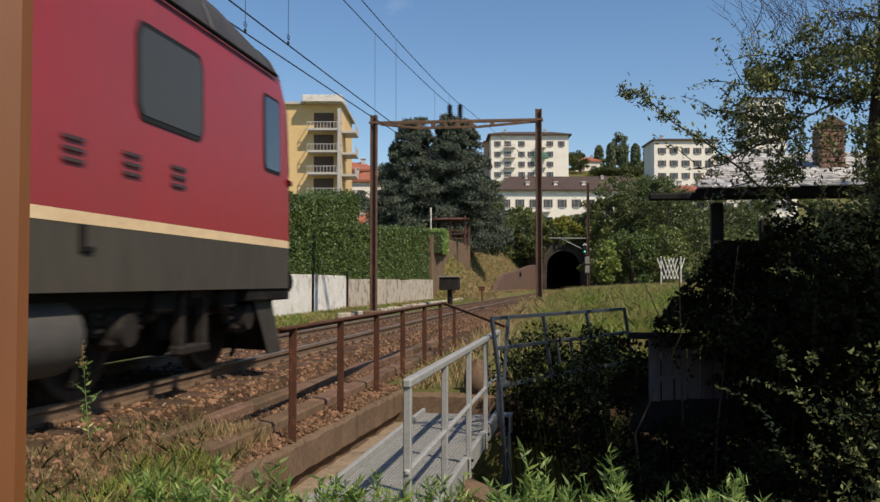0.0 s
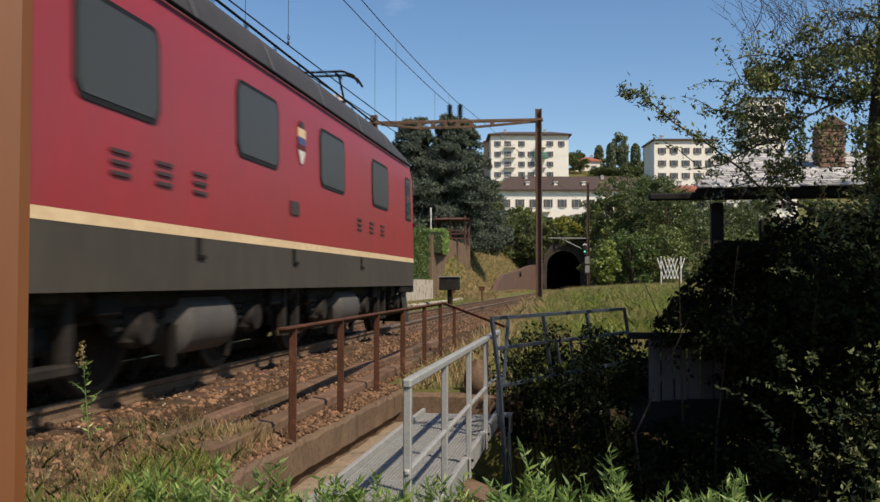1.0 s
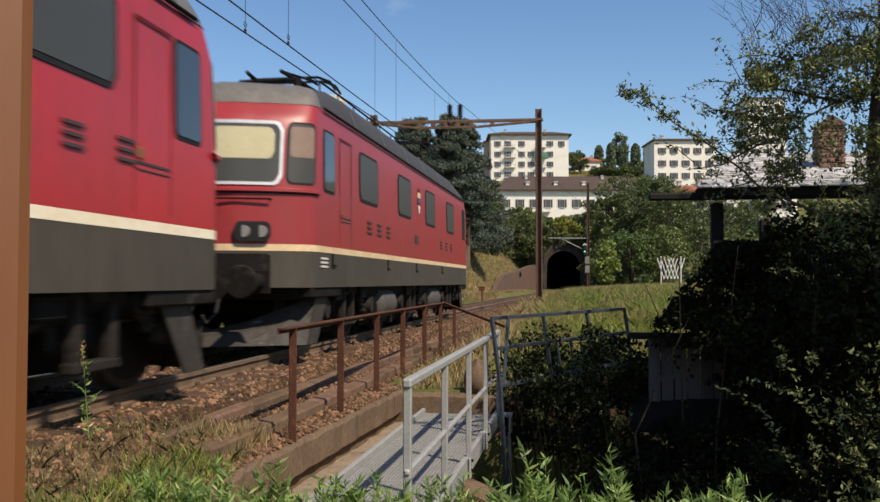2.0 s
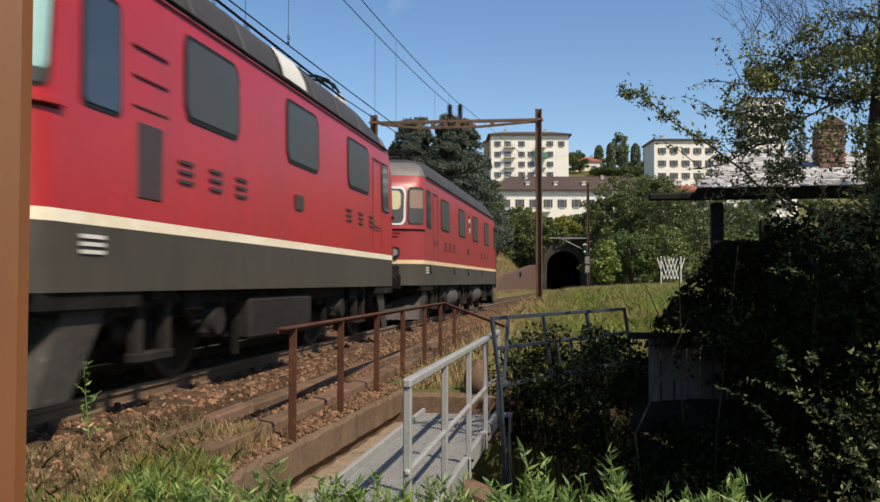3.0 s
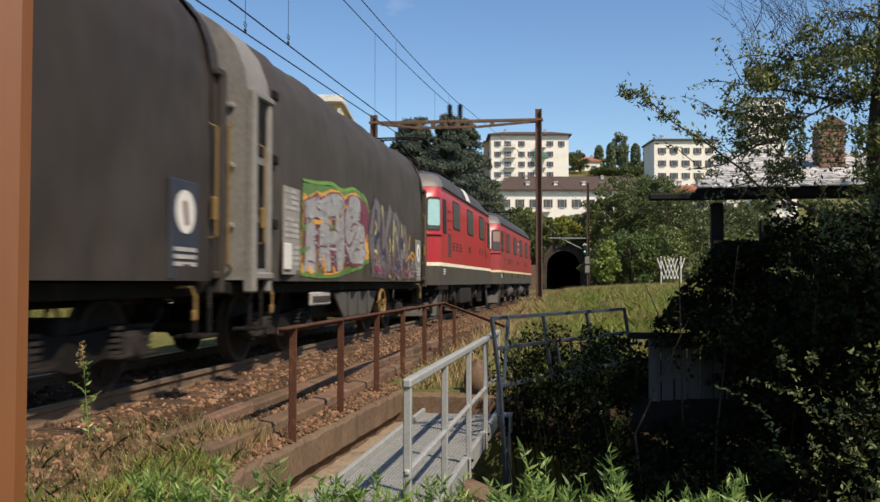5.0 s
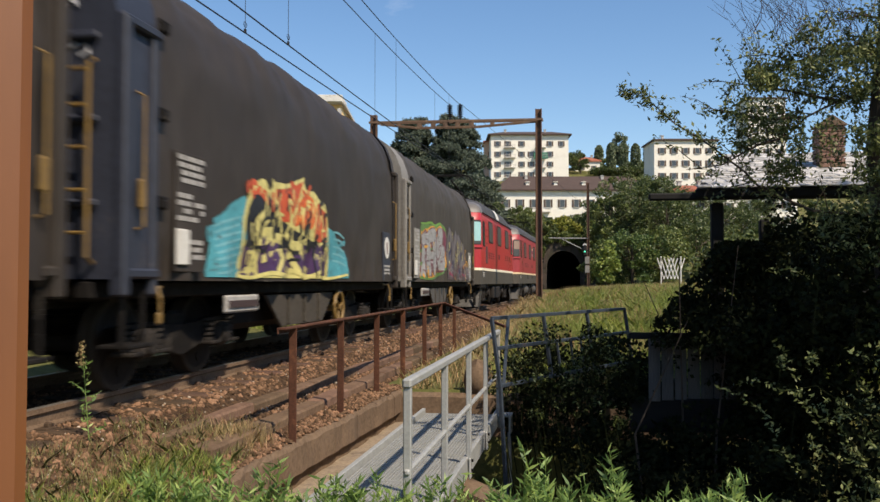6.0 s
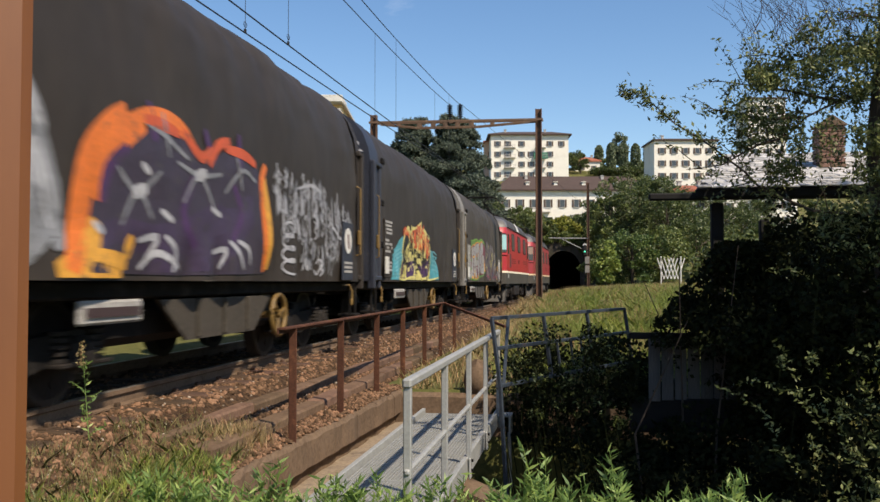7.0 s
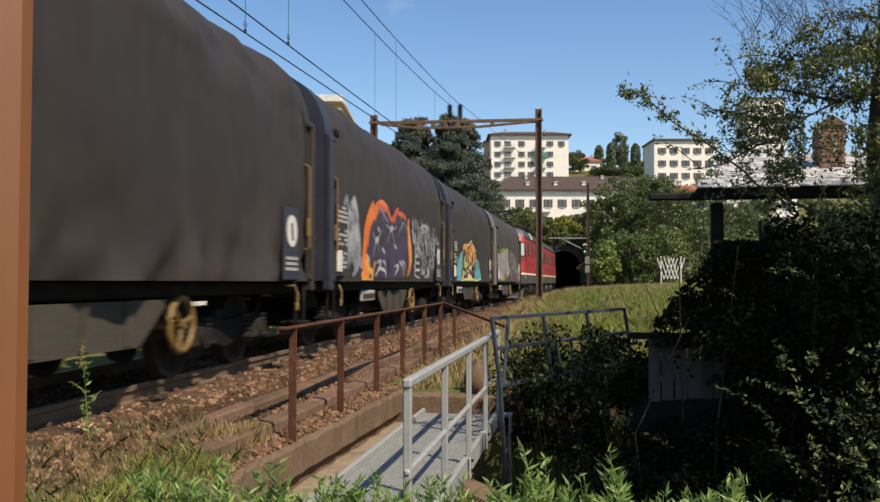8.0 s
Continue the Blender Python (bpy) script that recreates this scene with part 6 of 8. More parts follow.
# ---- overhead line: portal, wires, droppers ----
def mast(name, x, y, z0, z1, label, w=0.26):
    e = thing(name, label, "catenary mast", group="catenary masts")
    g = Geo()
    for sx in (-1, 1):
        g.box((x + sx * w * 0.42, y, (z0 + z1) / 2), (w * 0.16, w, z1 - z0), 0.006)
    g.box((x, y, (z0 + z1) / 2), (w * 0.7, w * 0.14, z1 - z0))
    g.ob("column", MAST, e)
    f = Geo()
    f.box((x, y, z0 + 0.1), (0.7, 0.7, 0.5), 0.04)
    f.ob("footing", CONCRETE, e)
    return e


PY = 36.0
mast("catenary_mast", -7.82, PY - 0.75, -0.45, 7.85, "rusty steel catenary mast beside the track")
mast("catenary_mast", -1.18, PY + 0.2, -0.35, 8.10, "rusty steel catenary mast in dry grass")
gant = thing("catenary_gantry", "rusty riveted gantry beam across the track", "gantry")
bx0, bx1, bz0, bz1 = -8.0, -1.0, 7.50, 7.66
bturn = math.atan2(0.95, 6.64)


def bp_(t, z, d=0.0):
    return Vector((bx0 + (bx1 - bx0) * t, PY - 0.78 + 1.0 * t + d, z + 0.14 * t))


def strut(p, q, w, h, name, m_, parent):
    p, q = Vector(p), Vector(q)
    d = q - p
    g = Geo()
    g.box((0, 0, 0), (d.length, w, h), 0.004)
    o = g.ob(name, m_, parent)
    o.matrix_local = Matrix.Translation((p + q) / 2) @ d.to_track_quat('X', 'Z').to_matrix().to_4x4()
    return o


for d in (-0.14, 0.14):
    strut(bp_(0, 7.52, d), bp_(1, 7.52, d), 0.06, 0.085, "top_chord", BEAM, gant)
    prev = None
    for t, z in ((0.06, 7.46), (0.28, 7.28), (0.62, 7.28), (0.96, 7.46)):
        if prev:
            strut(prev, bp_(t, z, d), 0.05, 0.05, "bottom_chord", BEAM, gant)
        prev = bp_(t, z, d)
    for t in (0.18, 0.30, 0.38, 0.45, 0.52, 0.60, 0.72):
        zb = float(np.interp(t, (0.06, 0.28, 0.62, 0.96), (7.46, 7.28, 7.28, 7.46)))
        strut(bp_(t - 0.012, zb, d), bp_(t - 0.012, 7.52, d), 0.04, 0.16, "gusset", BEAM, gant)
tops = []
for t in (0.463, 0.522):
    p = bp_(t, 7.6)
    for d in (-0.1, 0.1):
        ins = Geo()
        b = p + Vector((0, d * 0, 0))
        for k in range(6):
            ins.cyl(b + Vector((0, 0, 0.10 + k * 0.085)), b + Vector((0, 0, 0.14 + k * 0.085)), 0.07, 0.135, n=12)
        ins.cyl(b, b + Vector((0, 0, 0.64)), 0.035, n=8)
    ins.ob("insulator", INSULATOR, gant, smooth=40)
    tops.append(p + Vector((0, 0, 0.66)))


def wire(name, pts, r, parent):
    g = Geo()
    g.tube(pts, r, 5)
    return g.ob(name, WIRE, parent)


cat = thing("overhead_wires", "pair of contact wires hung from carrier wires", "overhead line")
for k, (off, zc, up, zm) in enumerate(((-0.2, 5.10, 0.028, 8.28), (0.2, 5.15, 0.017, 8.30))):
    def contact(s):
        z = zc + up * (s - 12)
        if s > 36:
            z = zc + up * 24 - 0.014 * (s - 36)
        return line(s, off, z)
    def carrier(s):
        t = (s + 22) / 58
        return line(s, off, zm - 0.82 * 4 * t * (1 - t))
    wire("contact_wire", [contact(s) for s in range(-22, 100, 4)], 0.013, cat)
    wire("carrier_wire", [carrier(s) for s in range(-22, 37, 2)], 0.012, cat)
    for s in ((-6, 2.4, 8.2, 13.9, 23.1, 32.3) if k == 0 else (-5, 3.3, 9.1, 14.9, 23.9, 33.1)):
        wire("dropper", [contact(s), carrier(s)], 0.005, cat)
        if s < 20:
            p = contact(s)
            g = Geo()
            ring = [(p.x, p.y + 0.07 * math.cos(a), p.z + 0.14 + 0.045 * math.sin(a)) for a in np.linspace(0, 2 * math.pi, 11)]
            g.tube(ring, 0.006, 5)
            g.box((p.x, p.y, p.z + 0.03), (0.03, 0.05, 0.07))
            g.ob("dropper_clip", WIRE, cat)
wire("carrier_wire", [tops[1], (1.6, 75.9, 7.3)], 0.010, cat)

# signal mast near the tunnel with bracket arm and signal
sx_, sy_ = 1.65, 76.0
sm = mast("catenary_mast", sx_, sy_, 0.0, 9.45, "slim catenary mast with a bracket arm and signal", 0.22)
g = Geo()
g.tube([(sx_, sy_, 4.75), (sx_ - 3.3, sy_ - 0.4, 4.78)], 0.035, 6)
g.tube([(sx_, sy_, 3.6), (sx_ - 2.2, sy_ - 0.3, 4.7)], 0.03, 6)
g.ob("bracket_arm", GALV, sm)
for k in range(2):
    g = Geo()
    g.box((sx_ - 0.1, sy_ - 0.22, 2.9 - 0.75 * k), (0.36, 0.03, 0.62), 0.01)
    g.ob("number_board", STEEL_GREY, sm, "grey metal plate")
sig = thing("signal", "small black railway signal showing green", "signal")
g = Geo()
g.box((sx_ - 0.28, sy_ - 0.3, 3.75), (0.34, 0.2, 0.95), 0.06)
g.cyl((sx_ - 0.28, sy_ - 0.25, 3.75), (sx_, sy_, 3.75), 0.05, n=6)
g.ob("housing", DARK, sig)
g = Geo()
g.cyl((sx_ - 0.28, sy_ - 0.40, 3.62), (sx_ - 0.28, sy_ - 0.43, 3.62), 0.06, n=12)
g.ob("green_lamp", glow("signal_green", (0.08, 0.9, 0.55), 1.0), sig, "lit green lamp")
g = Geo()
g.cyl((sx_ - 0.28, sy_ - 0.38, 4.15), (sx_ - 0.28, sy_ - 0.36, 4.15), 0.16, n=16)
g.ob("white_disc", WHITE_MARK, sig)

# relay cabinet and posts by the bank
cab_ = thing("relay_cabinet", "weathered grey trackside cabinet on a stand", "cabinet")
g = Geo()
g.box((-6.95, 52.0, 0.95), (1.15, 0.7, 0.75), 0.03)
g.ob("body", BOGIE, cab_)
g = Geo()
g.box((-6.95, 52.0, 1.36), (1.3, 0.85, 0.07), 0.02)
g.ob("lid", STEEL_GREY, cab_)
g = Geo()
g.cyl((-6.95, 52.0, -0.6), (-6.95, 52.0, 0.6), 0.13, n=10)
g.ob("leg", GRIME_SHADE, cab_)
for x, y, h in ((-6.0, 62.0, 0.95), (-7.2, 55, 0.9)):
    g = Geo()
    g.box((x, y, h / 2 - 0.35), (0.1, 0.1, h), 0.01)
    g.box((x, y - 0.02, h - 0.35), (0.4, 0.08, 0.3), 0.02)
    tagged(g.ob("marker_post", RUST), "small rusty trackside marker post", "post")
# stone kerb of the verge
kerb = thing("verge_kerb", "broken pale stone edging along the verge", "kerb", kind="structure")
for k in range(46):
    y = 34 + k * 0.75
    g = Geo()
    g.box((centre_x(y) - 4.2 - 0.02 * (y - 34), y, -0.33 + random.uniform(-0.03, 0.03)), (0.22, 0.62, 0.3), 0.03, turn=pose(0, 0, 0, 0, 0, random.uniform(-6, 6)))
    g.ob("edging_stone", PALE_WALL, kerb)

# ---- beside the camera: rusty railing, cable troughs, wall, footbridge ----
rail_ = thing("rusty_railing", "rusty angle-iron railing along the embankment edge", "railing")
RY = [8.45, 10.3, 12.3, 14.3, 16.5, 18.6]
for y in RY:
    g = Geo()
    g.box((-2.68, y, 0.03), (0.075, 0.018, 1.12), 0.003)
    g.box((-2.714, y + 0.03, 0.03), (0.016, 0.07, 1.12), 0.003)
    g.ob("post", RUST, rail_)
g = Geo()
g.box((-2.68, (8.1 + 19.2) / 2, 0.605), (0.085, 11.1, 0.022), 0.004)
g.box((-2.72, (8.1 + 19.2) / 2, 0.585), (0.016, 11.1, 0.06), 0.003)
g.ob("top_rail", RUST, rail_)
g = Geo()
g.box((-2.45, 19.1, 0.0), (0.07, 0.07, 1.05), 0.004)
g.ob("post", RUST, rail_)
strut((-2.7, 19.2, 0.59), (-1.2, 17.0, 0.2), 0.05, 0.05, "sloping_rail", RUST, rail_)

TROUGH = material("stained_trough", (0.2, 0.128, 0.082), (0.105, 0.066, 0.043), rough=0.92, scale=2, fine=22, bump=0.4, spots=(0.07, 0.045, 0.03), spot_level=(0.5, 0.72), spot_scale=1.6, object_random=0.2, spec=0.2)
LEDGE = material("pale_rough_concrete", (0.36, 0.28, 0.19), (0.20, 0.145, 0.095), rough=0.92, scale=3, fine=26, bump=0.5, spots=(0.12, 0.085, 0.06), spot_level=(0.5, 0.7), spot_scale=3)
trough = thing("cable_trough", "brown concrete cable troughs sunk in the ballast", "cable trough", kind="structure")
for x0, x1, y0, y1, z, w in ((-3.62, -3.10, 7.4, 21.0, -0.325, 0.20), (-3.10, -2.86, 7.2, 18.0, -0.40, 0.24)):
    n = int((y1 - y0) / 1.0)
    for k in range(n):
        t = (k + 0.5) / n
        g = Geo()
        g.box((x0 + (x1 - x0) * t, y0 + (y1 - y0) * t, z - 0.08 + random.uniform(-0.012, 0.012)), (w, (y1 - y0) / n - 0.012, 0.22), 0.02, turn=pose(0, 0, 0, random.uniform(-0.4, 0.4), random.uniform(-2, 2), -math.degrees((x1 - x0) / (y1 - y0))))
        g.ob("trough_lid", TROUGH, trough)

# edge wall: coping beam over a recessed wall, with a rough ledge beside the footbridge
edge = thing("edge_wall", "weathered concrete edge wall above the hollow", "wall", kind="structure")


def edge_x(y):
    return -2.59 + 0.049 * (y - 9.03)


for k in range(8):
    y0, y1 = 6.0 + k * 0.9, 6.9 + k * 0.9
    g = Geo()
    rows = []
    for i in range(7):
        y = y0 + 0.008 + (y1 - y0 - 0.016) * i / 6
        x, j = edge_x(y), [random.uniform(-0.012, 0.012) for _ in range(3)]
        rows.append([(x + j[0], y, -0.83), (x + j[0], y, -0.56 + j[1]), (x - 0.03 + j[2], y, -0.515 + j[1]), (x - 0.26, y, -0.51 + j[2]), (x - 0.28, y, -0.83)])
    g.grid(rows, True)
    g.ngon(rows[0][::-1])
    g.ngon(rows[-1])
    g.ob("coping_stone", CONCRETE, edge)
g = Geo()
g.grid([[(edge_x(y) - 0.09, y, -3.2), (edge_x(y) - 0.09, y, -0.83), (edge_x(y) - 0.27, y, -0.83), (edge_x(y) - 0.27, y, -3.2)] for y in (6.0, 9.0, 13.2)], True)
g.ob("wall_face", CONCRETE, edge)
g = Geo()
rows = []
for i in range(37):
    y = 6.0 + 7.2 * i / 36
    j, x = random.uniform(-0.03, 0.03), -2.06 + 0.0143 * (y - 11.58)
    rows.append([(edge_x(y) - 0.10, y, -0.99 + j * 0.5), (x - 0.12 + j, y, -0.96 + j), (x + j * 0.6, y, -1.0 + j), (x, y, -3.2)])
g.grid(rows)
g.ob("rough_ledge", LEDGE, edge, "pale rough concrete ledge")
grit = []
for _ in range(3600):
    y = rng.uniform(6.0, 13.2)
    grit.append((edge_x(y) - 0.045 - 0.30 * rng.random() ** 0.8, y, -0.508 + 0.01 * rng.random()))
pebbles("coping_grit", grit, "loose ballast grit lying on the edge wall", STONE, (0.008, 0.034))
g = Geo()
g.box((0.0, 12.95, -1.90), (5.1, 0.42, 2.7), 0.06)
tagged(g.ob("abutment_far", CONCRETE), "rounded old concrete abutment across the hollow", "wall", kind="structure")
g = Geo()
rows = []
for i in range(7):
    t = math.pi * i / 6
    rows.append([(-1.32 + 0.20 * math.sin(t) * math.cos(a) * (1 + 0.12 * math.sin(2 * a)), 12.9 + 0.20 * math.sin(t) * math.sin(a), -0.36 + 0.27 * math.cos(t) + 0.03 * math.sin(3 * a)) for a in np.linspace(0, 2 * math.pi, 12, endpoint=False)])
g.grid(rows, True)
tagged(g.ob("boulder", CONCRETE, smooth=50), "rounded brown boulder on the abutment wall", "boulder")
g = Geo()
g.add([(-1.15, 9.0, -0.86), (-0.42, 8.75, -1.10), (-0.42, 8.35, -1.14), (-1.15, 8.55, -0.90), (-1.15, 9.0, -3.2), (-0.42, 8.75, -3.2), (-0.42, 8.35, -3.2), (-1.15, 8.55, -3.2)], [(3, 2, 1, 0), (0, 1, 5, 4), (1, 2, 6, 5), (2, 3, 7, 6), (3, 0, 4, 7)])
tagged(g.ob("abutment_near", CONCRETE), "sloping concrete abutment block under the footbridge", "wall", kind="structure")

fb = thing("footbridge", "galvanised steel footbridge with a grating deck and handrail", "footbridge")
FX0, FX1, FZ = -1.95, -0.97, -0.70
fb.matrix_world = Matrix.Translation((-0.913, 11.58, 0)) @ pose(0, 0, 0, -0.15, 0, -0.82) @ Matrix.Translation((0.94, -11.58, 0))
FY0, FY1 = 4.6, 11.75
for x in (FX0, FX1):
    g = Geo()
    g.box((x, (FY0 + FY1) / 2, FZ - 0.03), (0.05, FY1 - FY0, 0.20), 0.008)
    g.box((x + (0.05 if x < -1.5 else -0.05), (FY0 + FY1) / 2, FZ - 0.12), (0.08, FY1 - FY0, 0.02))
    g.ob("side_beam", GALV, fb)
n_p = 7
pl = (FY1 - FY0) / n_p
for k in range(n_p):
    y0 = FY0 + k * pl + 0.012
    y1 = y0 + pl - 0.024
    g = Geo()
    for q in np.arange(FX0 + 0.05, FX1 - 0.03, 0.033):
        g.box((q, (y0 + y1) / 2, FZ - 0.012), (0.006, y1 - y0, 0.03))
    for q in np.arange(y0, y1, 0.036):
        g.box(((FX0 + FX1) / 2, q, FZ - 0.006), (FX1 - FX0 - 0.07, 0.005, 0.014))
    for q in (y0, y1):
        g.box(((FX0 + FX1) / 2, q, FZ - 0.012), (FX1 - FX0 - 0.06, 0.012, 0.036))
    g.ob("grating_panel", GALV, fb, "galvanised grating panel")
    g = Geo()
    g.box(((FX0 + FX1) / 2, y0, FZ - 0.10), (FX1 - FX0, 0.06, 0.08), 0.005)
    g.ob("cross_beam", GALV, fb)
g = Geo()
for y in (5.5, 7.02, 8.54, 10.06, 11.58):
    g = Geo()
    g.box((-0.94, y, FZ + 0.52), (0.05, 0.05, 1.18), 0.006)
    p = g.ob("handrail_post", GALV, fb)
    g = Geo()
    g.box((-0.925, y, FZ - 0.04), (0.02, 0.12, 0.20), 0.008)
    g.ob("base_plate", GALV, p)
    for q in (-0.06, 0.03):
        g = Geo()
        g.cyl((-0.92, y, FZ + q), (-0.895, y, FZ + q), 0.016, n=6)
        g.ob("bolt", GRIME_SHADE, p)
for z, r in ((FZ + 1.10, 0.03), (FZ + 0.55, 0.021)):
    g = Geo()
    g.box((-0.94, 8.54, z), (2 * r, 6.16, 2 * r), 0.012)
    g.ob("handrail", GALV, fb)
g = Geo()
g.box((-0.86, 11.6, FZ + 0.03), (0.2, 0.3, 0.02), 0.004)
g.box((-0.78, 11.6, FZ - 0.08), (0.03, 0.3, 0.24), 0.008)
g.tube([(-0.80, 11.6, FZ - 0.2), (-0.78, 11.6, FZ - 0.9)], 0.022, 6)
g.ob("end_bracket", GALV, fb)

# bluish steel frames lying in the hollow's far edge
BLUE_STEEL = material("blue_grey_steel", (0.06, 0.078, 0.1), (0.035, 0.045, 0.06), rough=0.5, metal=0.3, scale=4, fine=30, bump=0.1, spots=(0.10, 0.06, 0.04))
fr = thing("steel_frame", "blue-grey steel gate frame leaning among weeds", "metal frame")
A, B = Vector((-0.86, 10.0, 0.64)), Vector((0.80, 13.2, 0.66))
dn = Vector((0.10, -0.05, -0.75))
for p, q in ((A, B), (A + dn * 0.45, B + dn * 0.45), (A + dn, B + dn), (A, A + dn), (B, B + dn), (A.lerp(B, 0.1), A.lerp(B, 0.02) + dn), (A.lerp(B, 0.33), A.lerp(B, 0.33) + dn), (A.lerp(B, 0.66), A.lerp(B, 0.66) + dn), (A + dn, A + dn * 1.9 + Vector((0, 0, -0.9))), (B + dn, B + dn + Vector((0, 0, -0.5)))):
    strut(p, q, 0.035, 0.042, "bar", BLUE_STEEL, fr)
for t in (0.4, 0.5, 0.58):
    strut(A.lerp(B, t) + dn * 0.45, A.lerp(B, t) + dn, 0.02, 0.03, "slat", BLUE_STEEL, fr)

# brown post close to the camera
g = Geo()
px0 = -0.6815
g.box((px0, 0.895, 1.2), (0.16, 0.10, 6.0), 0.012, turn=pose(0, 0, 0, 0, 0, 38))
post = g.ob("porch_post", POST_PAINT)
tagged(post, "brown painted post close to the viewer", "post")


# ---- leaves, trees, hedges ----
def leaf_stuff(base, dark, **kw):
    return material(kw.pop("name"), base, dark, rough=kw.pop("rough", 0.5), scale=1.5, fine=6, bump=0, island=0.45, leafy=kw.pop("leafy", 0.22), **kw)


L_HEDGE = leaf_stuff((0.095, 0.150, 0.035), (0.050, 0.090, 0.022), name="hedge_leaf")
L_CEDAR = leaf_stuff((0.09, 0.118, 0.08), (0.048, 0.066, 0.044), name="cedar_needles", leafy=0.08, rough=0.7)
L_TREE = leaf_stuff((0.105, 0.14, 0.034), (0.04, 0.062, 0.017), name="tree_leaf")
# near-black leaf: the corner's deep shade is put into its colour
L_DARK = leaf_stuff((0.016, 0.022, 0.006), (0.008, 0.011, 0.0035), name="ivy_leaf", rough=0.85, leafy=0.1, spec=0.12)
L_BOUGH = leaf_stuff((0.175, 0.205, 0.07), (0.075, 0.098, 0.034), name="bough_leaf", rough=0.5, spec=0.35)
L_YELLOW = leaf_stuff((0.28, 0.29, 0.035), (0.17, 0.19, 0.03), name="yellow_leaf")
L_GRASS = leaf_stuff((0.27, 0.34, 0.072), (0.15, 0.2, 0.042), name="grass_blade", leafy=0.3)
L_DRY = leaf_stuff((0.46, 0.36, 0.17), (0.29, 0.21, 0.09), name="dry_grass", leafy=0.25, rough=0.8)
L_OLIVE = leaf_stuff((0.27, 0.25, 0.095), (0.15, 0.14, 0.05), name="half_dry_grass", leafy=0.25, rough=0.7)
L_LIME = leaf_stuff((0.150, 0.190, 0.045), (0.070, 0.100, 0.024), name="pale_tree_leaf")
L_WEED = leaf_stuff((0.29, 0.43, 0.13), (0.15, 0.25, 0.06), name="weed_leaf", leafy=0.4)
L_CYPRESS = leaf_stuff((0.15, 0.19, 0.10), (0.10, 0.13, 0.068), name="cypress_leaf", leafy=0.05)
BARK = material("bark", (0.085, 0.062, 0.045), (0.04, 0.03, 0.022), rough=0.95, scale=5, fine=30, bump=0.6, stretch=(2, 2, 0.5))
# dark green of the hedge cores, inner shade put into the colour
HEDGE_CORE = material("hedge_core_shade", (0.035, 0.052, 0.018), (0.022, 0.033, 0.011), rough=0.95, scale=4, fine=20, bump=0.4)
nrng = np.random.default_rng(21)


def leaf_cloud(name, c, size, mat, parent=None, aspect=0.5, lean=None, jitter=0.35, label="", droop=0.0):
    """One small pointed leaf of four corners at each place of c."""
    c = np.asarray(c, float)
    n = len(c)
    d = nrng.normal(0, 1, (n, 3))
    if lean is not None:
        d = d * 0.6 + np.asarray(lean)
    d[:, 2] -= droop
    d /= np.linalg.norm(d, axis=1)[:, None] + 1e-9
    r = nrng.normal(0, 1, (n, 3))
    s = np.cross(d, r)
    s /= np.linalg.norm(s, axis=1)[:, None] + 1e-9
    L = (size * (1 + nrng.uniform(-jitter, jitter, n)))[:, None]
    v = np.empty((n, 4, 3))
    v[:, 0] = c - d * L * 0.5
    v[:, 1] = c + s * L * aspect * 0.5 - d * L * 0.05
    v[:, 2] = c + d * L * 0.5
    v[:, 3] = c - s * L * aspect * 0.5 - d * L * 0.05
    me = bpy.data.meshes.new(name)
    me.vertices.add(4 * n)
    me.vertices.foreach_set("co", v.ravel())
    me.loops.add(4 * n)
    me.loops.foreach_set("vertex_index", np.arange(4 * n, dtype=np.int32))
    me.polygons.add(n)
    me.polygons.foreach_set("loop_start", np.arange(0, 4 * n, 4, dtype=np.int32))
    me.materials.append(mat)
    me.update(calc_edges=True)
    o = new(name, me)
    if parent:
        o.parent = parent
    if label:
        o["label"] = label
    return o


def clumps(n_clump, n_leaf, box_lo, box_hi, radius, shape="ball"):
    """Leaf places gathered in round clumps inside an ellipsoid or a box."""
    lo, hi = np.array(box_lo, float), np.array(box_hi, float)
    mid, half = (lo + hi) / 2, (hi - lo) / 2
    p = nrng.normal(0, 1, (n_clump, 3))
    p /= np.linalg.norm(p, axis=1)[:, None]
    p *= nrng.uniform(0.45, 1.0, (n_clump, 1)) ** 0.6
    if shape == "box":
        p = nrng.uniform(-1, 1, (n_clump, 3))
    cen = mid + p * half
    k = nrng.integers(0, n_clump, n_leaf)
    rad = radius * nrng.uniform(0.5, 1.25, n_clump)
    q = nrng.normal(0, 1, (n_leaf, 3))
    q /= np.linalg.norm(q, axis=1)[:, None]
    q *= nrng.uniform(0.3, 1.0, (n_leaf, 1)) ** 0.4
    q[:, 2] *= 0.75
    return cen[k] + q * rad[k][:, None], cen


def tree(name, label, x, y, z, height, spread_, n_leaf, size, mat, n_clump=60, trunk=0.16, base=0.2, clump=0.2, category="tree", group=""):
    e = thing(name, label, category, group)
    lo = (x - spread_, y - spread_, z + height * base)
    hi = (x + spread_, y + spread_, z + height)
    pts, cen = clumps(n_clump, n_leaf, lo, hi, clump * spread_)
    g = Geo()
    bend = [(x + 0.1 * trunk * math.sin(3 * t), y, z - 0.4 + (height * 0.8 + 0.4) * t) for t in np.linspace(0, 1, 7)]
    g.tube(bend, trunk, 8, trunk * 0.25)
    for c in cen[:: max(1, len(cen) // 16)]:
        f = Vector((x, y, z + height * random.uniform(0.15, 0.55)))
        g.tube([f, f.lerp(Vector(c), 0.55) + Vector((0, 0, 0.05 * height)), Vector(c)], trunk * 0.35, 5, trunk * 0.06)
    g.ob("trunk", BARK, e)
    leaf_cloud("crown", pts, size, mat, e)
    return e


